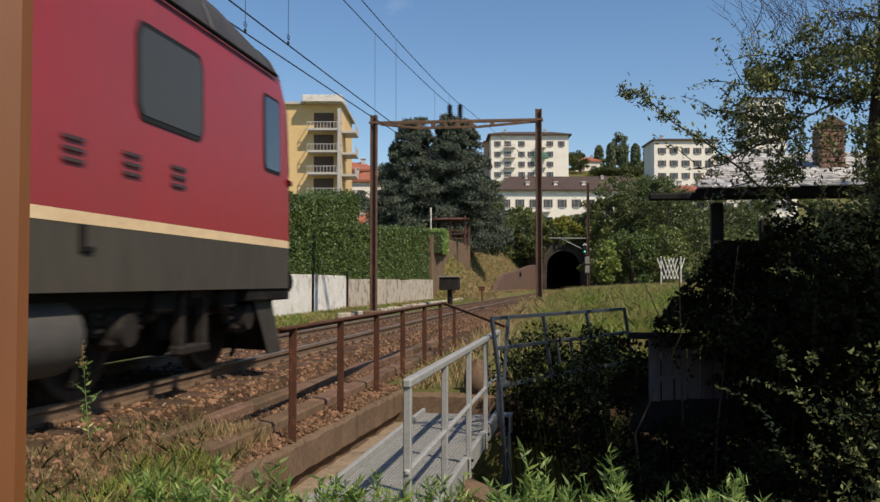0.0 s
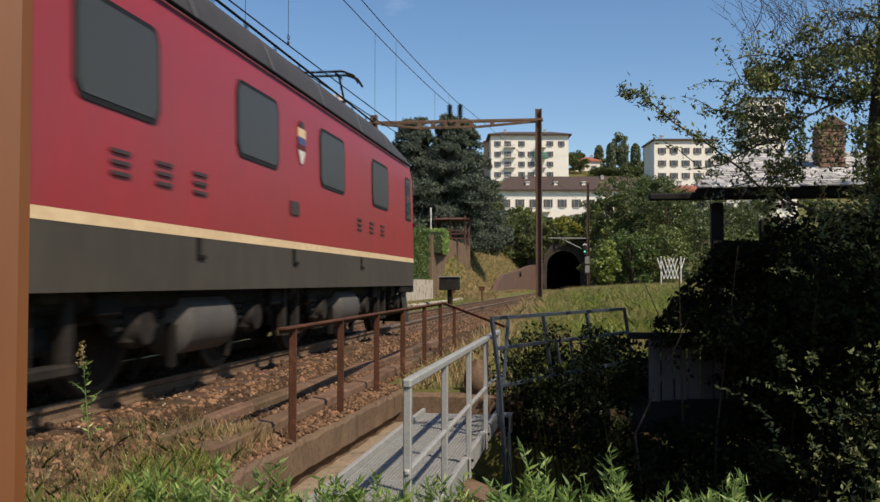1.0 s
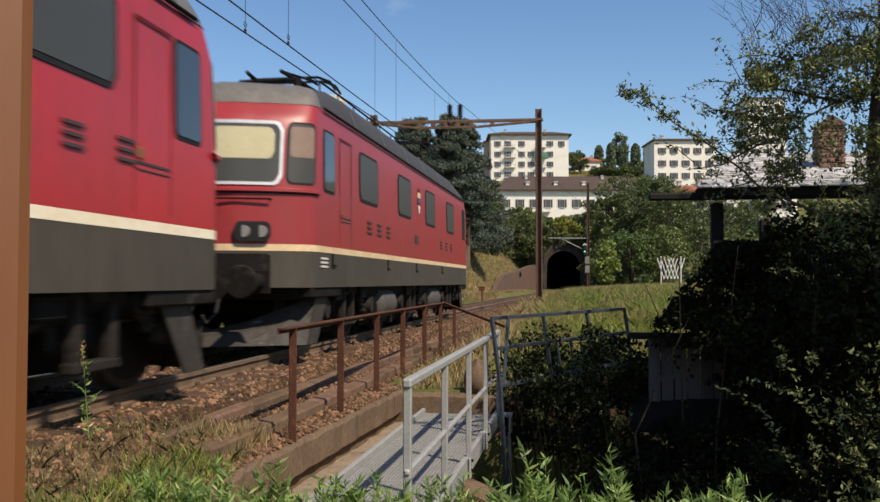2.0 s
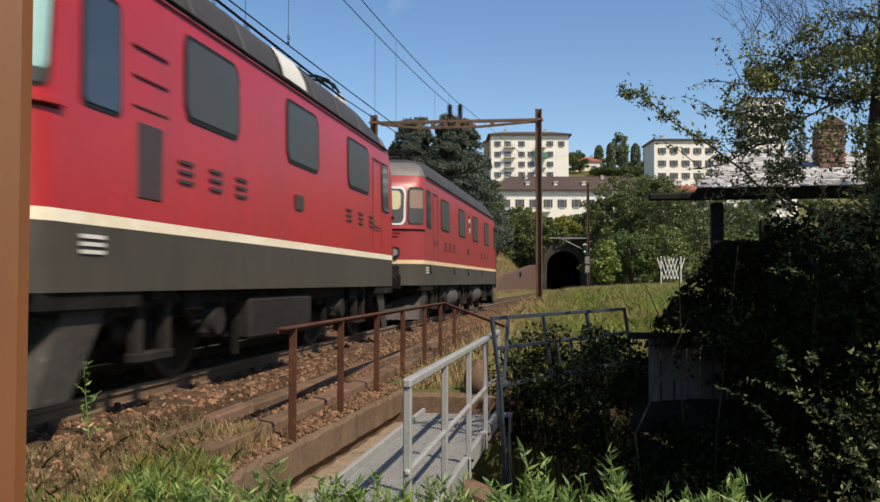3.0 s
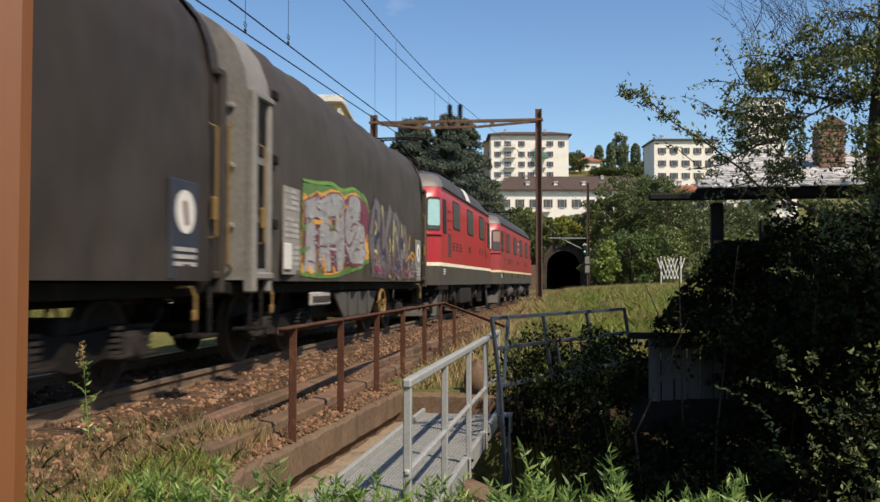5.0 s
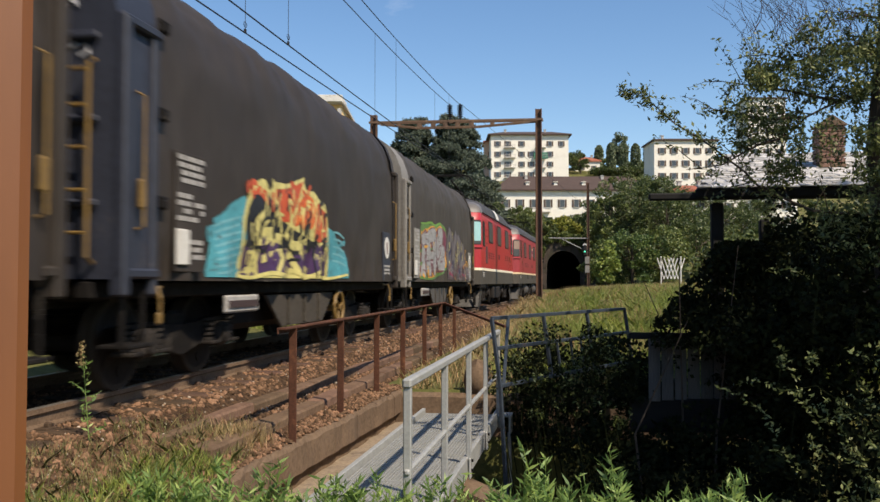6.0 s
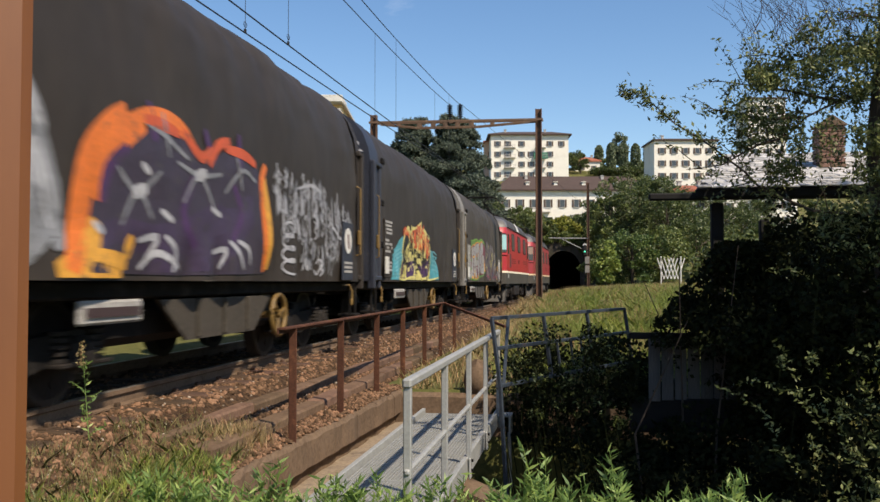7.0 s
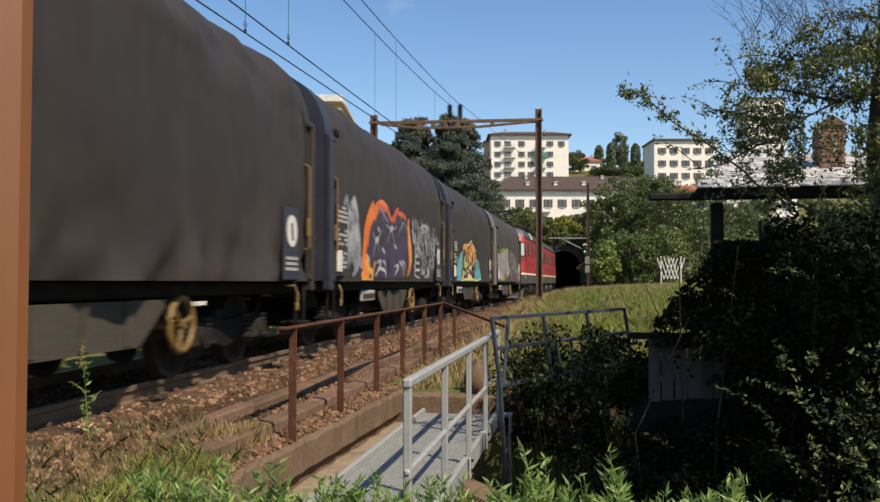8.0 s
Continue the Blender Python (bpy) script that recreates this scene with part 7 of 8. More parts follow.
def cedar(x, y, z, height, spread_, n_leaf, seed):
    """Tiers of flat drooping boughs with needle tufts."""
    e = thing("cedar_tree", "tall blue-green cedar with layered drooping boughs", "tree", "cedars")
    r = random.Random(seed)
    g = Geo()
    g.tube([(x, y, z - 0.5), (x + 0.1, y, z + height * 0.5), (x, y, z + height * 0.98)], 0.34, 9, 0.05)
    boughs = []
    n_b = 230
    for i in range(n_b):
        t = (i + 0.5) / n_b
        h = z + height * (0.06 + 0.94 * t)
        reach = spread_ * (0.30 + 0.70 * (1 - t ** 1.6)) * r.uniform(0.72, 1.08) * (0.82 + 0.18 * min(1, t * 8))
        a = r.uniform(0, 6.283)
        tip = Vector((x + reach * math.cos(a), y + reach * math.sin(a), h - 0.10 * reach + 0.3 * t))
        root = Vector((x, y, h))
        mid_ = root.lerp(tip, 0.5) + Vector((0, 0, 0.12 * reach))
        if i % 2 == 0:
            g.tube([root, mid_, tip], 0.07, 5, 0.015)
        boughs.append((root, mid_, tip, reach))
    g.ob("trunk", BARK, e)
    per = n_leaf // n_b
    pts = []
    for root, mid_, tip, reach in boughs:
        t = nrng.uniform(0.15, 1.0, per) ** 0.7
        p = np.array([(1 - k) ** 2 * np.array(root) + 2 * k * (1 - k) * np.array(mid_) + k * k * np.array(tip) for k in t])
        side = np.array((-(tip.y - root.y), tip.x - root.x, 0)) / max(reach, 0.1)
        w = 0.34 * reach * (1.1 - 0.75 * t) + 0.15
        p += side * (nrng.uniform(-1, 1, per) * w)[:, None]
        p[:, 2] += nrng.normal(0, 0.16, per) - 0.05
        pts.append(p)
    leaf_cloud("crown", np.concatenate(pts), 0.30, L_CEDAR, e, aspect=0.30, droop=0.45)


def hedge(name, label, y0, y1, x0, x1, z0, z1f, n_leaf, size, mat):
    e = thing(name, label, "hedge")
    # solid dark core added behind the leaves: blocks sight through, paints inner shade
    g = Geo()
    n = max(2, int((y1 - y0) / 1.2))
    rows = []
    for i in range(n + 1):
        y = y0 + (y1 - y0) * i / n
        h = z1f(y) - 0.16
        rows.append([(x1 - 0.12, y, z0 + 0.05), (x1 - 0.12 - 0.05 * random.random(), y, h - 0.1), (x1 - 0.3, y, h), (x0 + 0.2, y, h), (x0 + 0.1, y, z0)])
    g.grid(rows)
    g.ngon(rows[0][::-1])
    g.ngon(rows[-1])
    g.ob("shade_core", HEDGE_CORE, e)
    yy = nrng.uniform(y0, y1, n_leaf)
    top = np.array([z1f(v) for v in yy])
    pick = nrng.random(n_leaf)
    zz = z0 + (top - z0) * nrng.random(n_leaf)
    wav = np.array([0.16 * noise.noise((v * 0.9, w * 1.1, 3)) + 0.10 * noise.noise((v * 2.6, w * 2.6, 9)) for v, w in zip(yy, zz)])
    face = pick < 0.78
    xx = np.where(face, x1 + wav + nrng.normal(0, 0.05, n_leaf), nrng.uniform(x0, x1, n_leaf))
    zz = np.where(face, zz, top + wav * 1.4 + nrng.normal(0, 0.05, n_leaf))
    endf = pick > 0.94
    yy = np.where(endf, np.where(nrng.random(n_leaf) < 0.5, y0, y1) + nrng.normal(0, 0.08, n_leaf), yy)
    zz = np.where(endf, z0 + (top - z0) * nrng.random(n_leaf), zz)
    leaf_cloud("foliage", np.stack([xx, yy, zz], 1), size, mat, e, aspect=0.6)


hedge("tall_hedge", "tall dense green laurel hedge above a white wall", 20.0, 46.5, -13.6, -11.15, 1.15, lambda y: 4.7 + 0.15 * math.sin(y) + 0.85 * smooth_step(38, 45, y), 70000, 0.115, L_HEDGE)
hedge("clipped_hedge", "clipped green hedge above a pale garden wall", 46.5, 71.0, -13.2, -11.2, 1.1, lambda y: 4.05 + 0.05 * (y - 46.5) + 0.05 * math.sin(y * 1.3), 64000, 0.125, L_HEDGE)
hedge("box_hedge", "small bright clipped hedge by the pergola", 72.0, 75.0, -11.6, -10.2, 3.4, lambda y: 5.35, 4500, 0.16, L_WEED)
cedar(-11.0, 86, 3.4, 13.5, 5.8, 130000, 3)
cedar(-15.0, 85, 3.2, 13.4, 4.8, 95000, 8)

# garden walls, stairs and pergola on the bank
g = Geo()
rows = []
for k in range(8):
    t = k / 7
    x, y = -11.0 + 2.0 * t, 71.7 + 10.0 * t
    top = 4.95 - 0.5 * t
    rows.append([(x, y, -0.6), (x, y, top), (x - 0.4, y, top), (x - 0.4, y, -0.6)])
g.grid(rows, True)
g.ngon(rows[0])
g.box((-11.9, 71.7, 1.9), (1.8, 0.4, 5.4), 0.03)
tagged(g.ob("terrace_wall", CONCRETE), "stained concrete terrace wall on the bank", "wall", kind="structure")
WOOD_DARK = material("dark_red_timber", (0.12, 0.05, 0.035), (0.07, 0.03, 0.022), rough=0.8, scale=3, fine=20, bump=0.2)
TILE = material("clay_roof", (0.40, 0.13, 0.075), (0.26, 0.085, 0.05), rough=0.85, scale=2, fine=12, bump=0.3, stretch=(3, 1, 1))
pg = thing("garden_shelter", "dark timber garden shelter with railing on a terrace", "shelter")
for x in (-11.6, -10.3, -9.0):
    for y in (77.5, 80.5):
        g = Geo()
        g.box((x, y, 5.6), (0.16, 0.16, 2.6), 0.02)
        g.ob("post", WOOD_DARK, pg)
g = Geo()
g.add([(-12.1, 77, 6.55), (-8.6, 77, 6.55), (-8.6, 81, 6.55), (-12.1, 81, 6.55), (-11.2, 79, 6.85), (-9.5, 79, 6.85)], [(0, 1, 5, 4), (1, 2, 5), (2, 3, 4, 5), (3, 0, 4), (3, 2, 1, 0)])
g.ob("roof", WOOD_DARK, pg)
for z in (4.9, 5.3, 5.6):
    g = Geo()
    g.box((-10.3, 77.45, z), (2.9, 0.06, 0.1))
    g.ob("rail", WOOD_DARK, pg)
g = Geo()
g.cyl((-11.55, 74.4, 3.0), (-11.55, 74.4, 7.3), 0.07, n=10)
g.cyl((-11.55, 74.4, 7.3), (-11.55, 74.4, 7.38), 0.10, 0.04, n=10)
tagged(g.ob("flagpole", WHITE_WALL), "slim white flagpole in the garden", "flagpole")

# trees of the bank and round the tunnel
spots_t = [
    (-10.5, 120, 4.0, 7.0, 3.6, L_TREE), (-12.5, 108, 5.0, 8.5, 4.0, L_TREE), (-8.0, 127, 5.5, 7.5, 3.6, L_TREE), (-3.5, 139, 7.6, 3.6, 3.2, L_TREE),
    (2.2, 141, 7.6, 3.8, 3.4, L_TREE), (6.5, 136, 5.5, 9.0, 4.4, L_TREE), (6.9, 128, 4.0, 12.0, 4.2, L_TREE), (14.0, 134, 5.5, 9.5, 5.0, L_TREE),
    (4.4, 104, 0.6, 5.2, 3.0, L_LIME), (6.8, 98, 0.6, 6.2, 3.4, L_HEDGE), (10.2, 100, 0.7, 7.0, 3.8, L_LIME), (14.5, 105, 1.0, 8.5, 4.5, L_TREE), (19, 112, 1.5, 9.0, 5.0, L_TREE),
    (5.6, 123, 3.0, 14.0, 3.6, L_LIME), (9.4, 121, 3.0, 13.0, 4.2, L_TREE), (12.6, 118, 2.5, 12.0, 4.0, L_TREE), (-3.9, 131, 6.0, 4.4, 2.4, L_TREE), (4.3, 131, 6.0, 4.2, 2.2, L_TREE), (-6.6, 132, 6.0, 6.5, 3.0, L_LIME),
    (-13.0, 120, 6.0, 9.0, 4.5, L_TREE), (-18, 112, 5.0, 10.0, 5.0, L_TREE), (-20, 98, 4.0, 9.0, 4.6, L_CEDAR), (20, 150, 8.0, 9.0, 5.5, L_TREE), (-8, 150, 8.5, 3.6, 4.0, L_TREE),
    (2, 160, 9.5, 3.4, 4.0, L_TREE), (13, 165, 10.0, 8.0, 5.0, L_TREE), (26, 140, 7.0, 9.0, 5.5, L_TREE), (-16, 140, 8.0, 9.0, 5.5, L_TREE), (17, 185, 12, 11.0, 6.0, L_TREE), (28, 180, 12, 10.0, 6.5, L_TREE), (-22, 170, 11, 10.0, 6.5, L_TREE), (36, 165, 10, 11.0, 6.5, L_TREE),
]
for i, (x, y, z, h, s, m_) in enumerate(spots_t):
    tree("broadleaf_tree", "leafy green tree on the bank near the tunnel" if y < 145 else "leafy green tree on the hillside", x, y, min(z, ground_z(x, y)), h, s, 9000, 0.20 + 0.0009 * y, m_, 55, 0.18, 0.02 if h < 8 else 0.12, 0.24, group="trees round the tunnel")
tree("broadleaf_tree", "yellow-green sunlit shrub above the tunnel mouth", -1.2, 133.5, 7.2, 3.4, 2.9, 5000, 0.34, L_YELLOW, 40, 0.1, 0.0, 0.3, category="shrub")
tree("broadleaf_tree", "pale feathery shrub beside the signal mast", 3.6, 88, 0.4, 4.6, 1.3, 3000, 0.3, L_GRASS, 30, 0.08, 0.05, 0.4, category="shrub")
# ivy over the corners and the coping of the tunnel mouth
iv = thing("portal_ivy", "dark green ivy hanging over the tunnel mouth", "ivy")
for n_, (lo, hi) in enumerate((((-5.4, 128.3, 4.6), (-2.2, 129.4, 8.0)), ((2.2, 128.3, 4.4), (5.4, 129.4, 8.0)), ((-3.0, 128.5, 6.5), (3.0, 129.6, 8.2)))):
    p, _ = clumps(30, 2600, (tc_ + lo[0], lo[1], lo[2]), (tc_ + hi[0], hi[1], hi[2]), 0.6)
    p = p[np.hypot(p[:, 0] - tc_, p[:, 2] - SPRING) > TW + 0.75]
    leaf_cloud("foliage", p, 0.26, (L_TREE, L_TREE, L_LIME)[n_], iv, 0.6)
# woods of the far hill
pts, _ = clumps(420, 26000, (-150, 318, 26), (200, 440, 46), 4.5, "box")
zz = np.array([ground_z(p[0], p[1]) for p in pts])
pts[:, 2] = zz + np.abs(pts[:, 2] - 34) * 0.4
tagged(leaf_cloud("far_woods", pts, 1.5, L_TREE, None, 0.7), "green woods on the far hillside", "woods", kind="stuff")
pts, _ = clumps(160, 12000, (-80, 120, 6), (-30, 215, 12), 3.6, "box")
pts[:, 2] = np.array([ground_z(p[0], p[1]) for p in pts]) + np.abs(pts[:, 2] - 6)
tagged(leaf_cloud("slope_woods", pts, 0.8, L_TREE, None, 0.7), "green gardens on the slope among houses", "woods", kind="stuff")

# clipped cypresses on the skyline
for x, y, h, r_ in ((10.2, 300, 7.6, 1.35), (14.2, 300, 8.4, 1.4), (18.2, 300, 8.2, 1.4), (22.2, 300, 8.0, 1.4), (26.4, 300, 7.8, 1.5)):
    e = thing("clipped_cypress", "clipped rounded cypress on the skyline", "tree", "clipped cypresses")
    z = ground_z(x, y)
    g = Geo()
    g.cyl((x, y, z - 0.5), (x, y, z + 2), 0.3, n=8)
    g.ob("trunk", BARK, e)
    n = 1800
    a = nrng.uniform(0, 6.283, n)
    t = nrng.random(n)
    rr = r_ * np.sqrt(np.clip(1 - np.clip((t - 0.62) / 0.38, 0, 1) ** 2, 0, 1)) + nrng.normal(0, 0.08, n)
    leaf_cloud("crown", np.stack([x + rr * np.cos(a), y + rr * np.sin(a), z + 0.3 + t * h], 1), 0.75, L_CYPRESS, e, 0.6)
tree("fir_tree", "pointed dark fir on the skyline", 17.8, 312, ground_z(17.8, 312), 12, 2.6, 3000, 0.9, L_CYPRESS, 40, 0.3, 0.1, 0.5)


# ---- grass ----
def blades(name, label, places, height, mat, width=0.012, bend=0.35, category="grass"):
    c = np.asarray(places, float)
    n = len(c)
    h = height * nrng.uniform(0.5, 1.25, n)
    a = nrng.uniform(0, 6.283, n)
    side = np.stack([np.cos(a), np.sin(a), np.zeros(n)], 1) * width * (0.6 + 0.8 * nrng.random(n))[:, None]
    off = np.stack([nrng.normal(0, bend, n), nrng.normal(0, bend, n), np.ones(n)], 1) * h[:, None]
    v = np.empty((n, 5, 3))
    v[:, 0], v[:, 1] = c - side, c + side
    m_ = c + off * np.array([0.4, 0.4, 0.6])
    v[:, 2], v[:, 3] = m_ + side * 0.8, c + off
    v[:, 4] = m_ - side * 0.8
    me = bpy.data.meshes.new(name)
    me.vertices.add(5 * n)
    me.vertices.foreach_set("co", v.ravel())
    me.loops.add(5 * n)
    me.loops.foreach_set("vertex_index", np.arange(5 * n, dtype=np.int32))
    me.polygons.add(n)
    me.polygons.foreach_set("loop_start", np.arange(0, 5 * n, 5, dtype=np.int32))
    me.materials.append(mat)
    me.update(calc_edges=True)
    return tagged(new(name, me), label, category, kind="stuff")


def scatter(n, x0, x1, y0, y1, keep=None, dz=-0.03):
    out = []
    for _ in range(n):
        x, y = nrng.uniform(x0, x1), y0 + (y1 - y0) * nrng.random() ** 1.3
        if keep is None or keep(x, y):
            u = x - centre_x(y)
            out.append((x, y, max(ground_z(x, y), bed_z(u) if abs(u) < 3.2 else -9) + dz))
    return out


for x, y, h, s in ((5.4, 17.5, 3.4, 1.7), (7.6, 18.5, 3.8, 2.0), (9.8, 18, 4.0, 2.1), (5.0, 22, 3.0, 1.8)):
    tree("garden_shrub", "dense dark garden shrub behind the hut", x, y, ground_z(x, y) - 0.2, h, s, 5000, 0.16, L_TREE, 34, 0.08, 0.0, 0.34, category="shrub")
for x, y, h, s in ((4.0, 292, 6.0, 3.0), (10, 288, 2.6, 3.6), (16, 287, 2.6, 3.8), (22, 286, 2.8, 4.0), (27, 284, 3.0, 4.0), (13, 262, 3.2, 4.5), (20, 258, 3.4, 5.0), (6, 264, 3.0, 4.0), (31.0, 296, 7.0, 4.0), (36.0, 300, 8.0, 4.5), (-2.0, 305, 5.0, 4.0), (3, 306, 5.5, 3.5)):
    tree("broadleaf_tree", "leafy tree on the skyline", x, y, ground_z(x, y), h, s, 1800, 0.7, L_TREE, 30, 0.25, 0.05, 0.3)
right = lambda x, y: x - centre_x(y) > 2.9 and noise.noise((x * 0.35, y * 0.12, 1)) > -0.45
blades("meadow_grass", "tall green meadow grass beside the line", scatter(120000, -1.5, 9, 14, 85, lambda x, y: right(x, y) and x - centre_x(y) > 3.8), 0.36, L_GRASS, 0.008, 0.55)
blades("dry_grass", "dry straw-coloured grass along the track edge", scatter(42000, -3.2, 6, 12.9, 90, lambda x, y: 2.6 < x - centre_x(y) < 4.6 + 3 * noise.noise((x * 0.5, y * 0.2, 6))), 0.30, L_DRY, 0.007, 0.5)
blades("meadow_straw", "dry stalks among the meadow grass", scatter(26000, -1.5, 7, 15, 70, lambda x, y: right(x, y) and x - centre_x(y) > 3.6 and noise.noise((x * 0.8, y * 0.3, 17)) > -0.1), 0.46, L_DRY, 0.005, 0.4)
blades("verge_grass", "short green verge grass by the garden wall", scatter(26000, -11, -6, 26, 75, lambda x, y: -6.6 < x - centre_x(y) < -2.9), 0.16, L_GRASS, 0.012, 0.6)
blades("verge_dry_grass", "dry tufts on the verge by the garden wall", scatter(14000, -11, -6, 26, 80, lambda x, y: -6.6 < x - centre_x(y) < -2.9 and noise.noise((x * 0.6, y * 0.3, 12)) > -0.1), 0.2, L_DRY, 0.012, 0.6)
blades("bank_grass", "sun-bleached grass on the railway bank", scatter(40000, -13, -5, 72, 128, lambda x, y: -9.5 < x - centre_x(y) < -3.0), 0.22, L_DRY, 0.03, 0.6)
blades("bank_green", "green tufts on the railway bank", scatter(9000, -13, -5, 72, 128, lambda x, y: -9.5 < x - centre_x(y) < -3.0 and noise.noise((x * 0.4, y * 0.1, 4)) > 0.22), 0.26, L_GRASS, 0.03, 0.5)
near_keep = lambda x, y, lo: x - centre_x(y) > lo + 0.45 * noise.noise((x * 1.5, y * 1.5, 2)) and not (x > -2.75 and y > 5.7)
blades("foreground_dry_grass", "dry grass on the gravel slope", scatter(26000, -5.0, 0.5, 4.2, 8.4, lambda x, y: near_keep(x, y, 1.3) and noise.noise((x * 1.3, y * 1.3, 8)) > -0.22), 0.13, L_OLIVE, 0.0035, 0.45)
blades("foreground_grass", "green grass on the slope before the bridge", scatter(26000, -4.4, 1.0, 4.0, 7.2, lambda x, y: near_keep(x, y, 1.75) and noise.noise((x * 1.9, y * 1.9, 3)) > -0.25), 0.16, L_GRASS, 0.004, 0.45)
tuft = [(-3.05 + nrng.normal(0, 0.13), 8.1 + nrng.normal(0, 0.2)) for _ in range(500)]
blades("grass_tuft", "dry tuft of grass at the end of the railing", [(x, y, max(ground_z(x, y), bed_z(x - centre_x(y))) - 0.03) for x, y in tuft], 0.20, L_DRY, 0.0025, 0.35)


def weed(x, y, z, h, n_st, seed, mat, label):
    """A bushy weed: several stems with narrow leaves all the way up."""
    r = random.Random(seed)
    e = thing("weed_plant", label, "plant", "weeds in the foreground")
    g = Geo()
    pts, way_ = [], []
    for k in range(n_st):
        a = r.uniform(0, 6.283)
        tip = Vector((x + 0.22 * h * math.cos(a) * r.random(), y + 0.22 * h * math.sin(a) * r.random(), z + h * r.uniform(0.65, 1.0)))
        root = Vector((x + r.uniform(-0.05, 0.05), y + r.uniform(-0.05, 0.05), z - 0.05))
        g.tube([root, root.lerp(tip, 0.5) + Vector((r.uniform(-0.02, 0.02), 0, 0)), tip], 0.005, 5, 0.002)
        n = int(36 * h / 0.5)
        for i in range(n):
            t = 0.2 + 0.8 * i / n
            b = r.uniform(0, 6.283)
            up = 0.25 + 0.75 * t
            d = Vector((math.cos(b), math.sin(b), up)).normalized()
            ln = 0.10 * (1.15 - 0.5 * t)
            pts.append(root.lerp(tip, t) + d * ln * 0.5)
            way_.append(d * 2.2)
    g.ob("stem", mat, e)
    leaf_cloud("leaves", [tuple(p) for p in pts], 0.084, mat, e, aspect=0.19, lean=[tuple(w) for w in way_])


def tall_weed(x, y, z, h):
    """One thin stalk with side shoots, drooping leaves and a seed head."""
    r = random.Random(77)
    e = thing("tall_weed", "tall thin seeding weed beside the rails", "plant")
    root, tip = Vector((x + 0.06, y, z)), Vector((x - 0.05, y, z + h))
    lv, ln_ = [], []
    shoots = [(root, tip, 0.006)]
    for k in range(7):
        a, t = k * 2.4, 0.38 + 0.07 * k
        o = root.lerp(tip, t)
        shoots.append((o, o + Vector((math.cos(a) * 0.17 * (1.3 - t), math.sin(a) * 0.17 * (1.3 - t), 0.10)), 0.003))
    for a, b, w in shoots:
        g = Geo()
        g.tube([a, a.lerp(b, 0.5) + Vector((0, 0, 0.012)), b], w, 5, 0.0015)
        g.ob("stem" if w > 0.004 else "shoot", L_WEED, e)
        for k in range(24 if w > 0.004 else 8):
            t, c_ = (0.35 + 0.6 * k / 24 if w > 0.004 else 0.3 + 0.7 * k / 8), r.uniform(0, 6.283)
            d = Vector((math.cos(c_), math.sin(c_), r.uniform(-0.4, 0.5)))
            lv.append(tuple(a.lerp(b, t) + d * 0.025))
            ln_.append(tuple(d * 2.0))
    leaf_cloud("leaves", lv, 0.06, L_WEED, e, aspect=0.28, lean=ln_)
    sd = [tuple(tip + Vector((r.gauss(0, 0.014), r.gauss(0, 0.014), r.uniform(-0.17, 0.02)))) for _ in range(110)]
    leaf_cloud("seed_head", sd, 0.022, L_DRY, e, 0.6)


LW = "bushy green weed with narrow leaves"
rw = random.Random(4)
for i in range(120):
    t = i / 119
    x = -2.75 + 4.0 * t + rw.uniform(-0.12, 0.12)
    y = 5.1 + rw.uniform(-0.5, 0.8) - 0.3 * t
    if x > -2.7 and y > 5.5:
        y = 5.4
    weed(x, y, ground_z(x, y), rw.uniform(0.36, 0.60), rw.choice((3, 4, 5)), i, L_WEED, LW)
for x, y, h in ((-1.70, 4.75, 0.72), (-1.95, 4.9, 0.70), (-0.10, 5.2, 0.86), (0.36, 5.1, 0.86), (0.68, 5.0, 0.72), (0.90, 5.0, 0.70)):
    weed(x, y, ground_z(x, y), h, 5, int(h * 1000 + x * 10), L_WEED, LW)
tall_weed(-3.78, 6.6, -0.62, 1.18)


# ---- the shaded corner: hut, thicket and overhanging tree ----
SLATE = material("pale_stone_slabs", (0.50, 0.49, 0.47), (0.33, 0.32, 0.31), rough=0.8, scale=3, fine=20, bump=0.3, object_random=0.3)
BRICK_M = material("old_brick", (0.23, 0.145, 0.10), (0.13, 0.078, 0.055), rough=0.9, scale=5, fine=30, bump=0.3, object_random=0.35)
MORTAR = material("mortar", (0.22, 0.19, 0.16), (0.16, 0.135, 0.115), rough=0.95, scale=5, fine=30, bump=0.3)
PLANK = material("grey_boards", (0.13, 0.12, 0.115), (0.07, 0.066, 0.062), rough=0.9, scale=3, fine=20, bump=0.3, stretch=(4, 4, 0.4), object_random=0.3)
hut = thing("garden_hut", "old open hut with a pale slab roof and dark timber frame", "hut")
HX0, HX1, HY0, HY1 = 1.35, 5.2, 11.3, 15.2
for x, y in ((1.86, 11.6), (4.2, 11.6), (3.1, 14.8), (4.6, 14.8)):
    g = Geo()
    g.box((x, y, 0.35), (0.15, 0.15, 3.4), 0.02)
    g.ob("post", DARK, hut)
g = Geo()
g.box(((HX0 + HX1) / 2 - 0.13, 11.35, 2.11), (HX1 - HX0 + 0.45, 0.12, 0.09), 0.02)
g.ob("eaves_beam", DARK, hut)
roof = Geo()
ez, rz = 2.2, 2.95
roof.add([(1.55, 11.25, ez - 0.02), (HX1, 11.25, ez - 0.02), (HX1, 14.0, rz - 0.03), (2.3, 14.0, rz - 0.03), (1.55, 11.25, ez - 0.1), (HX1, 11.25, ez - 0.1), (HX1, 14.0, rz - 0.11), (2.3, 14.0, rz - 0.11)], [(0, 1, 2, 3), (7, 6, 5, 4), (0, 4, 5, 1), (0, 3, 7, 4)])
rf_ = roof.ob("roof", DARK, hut)
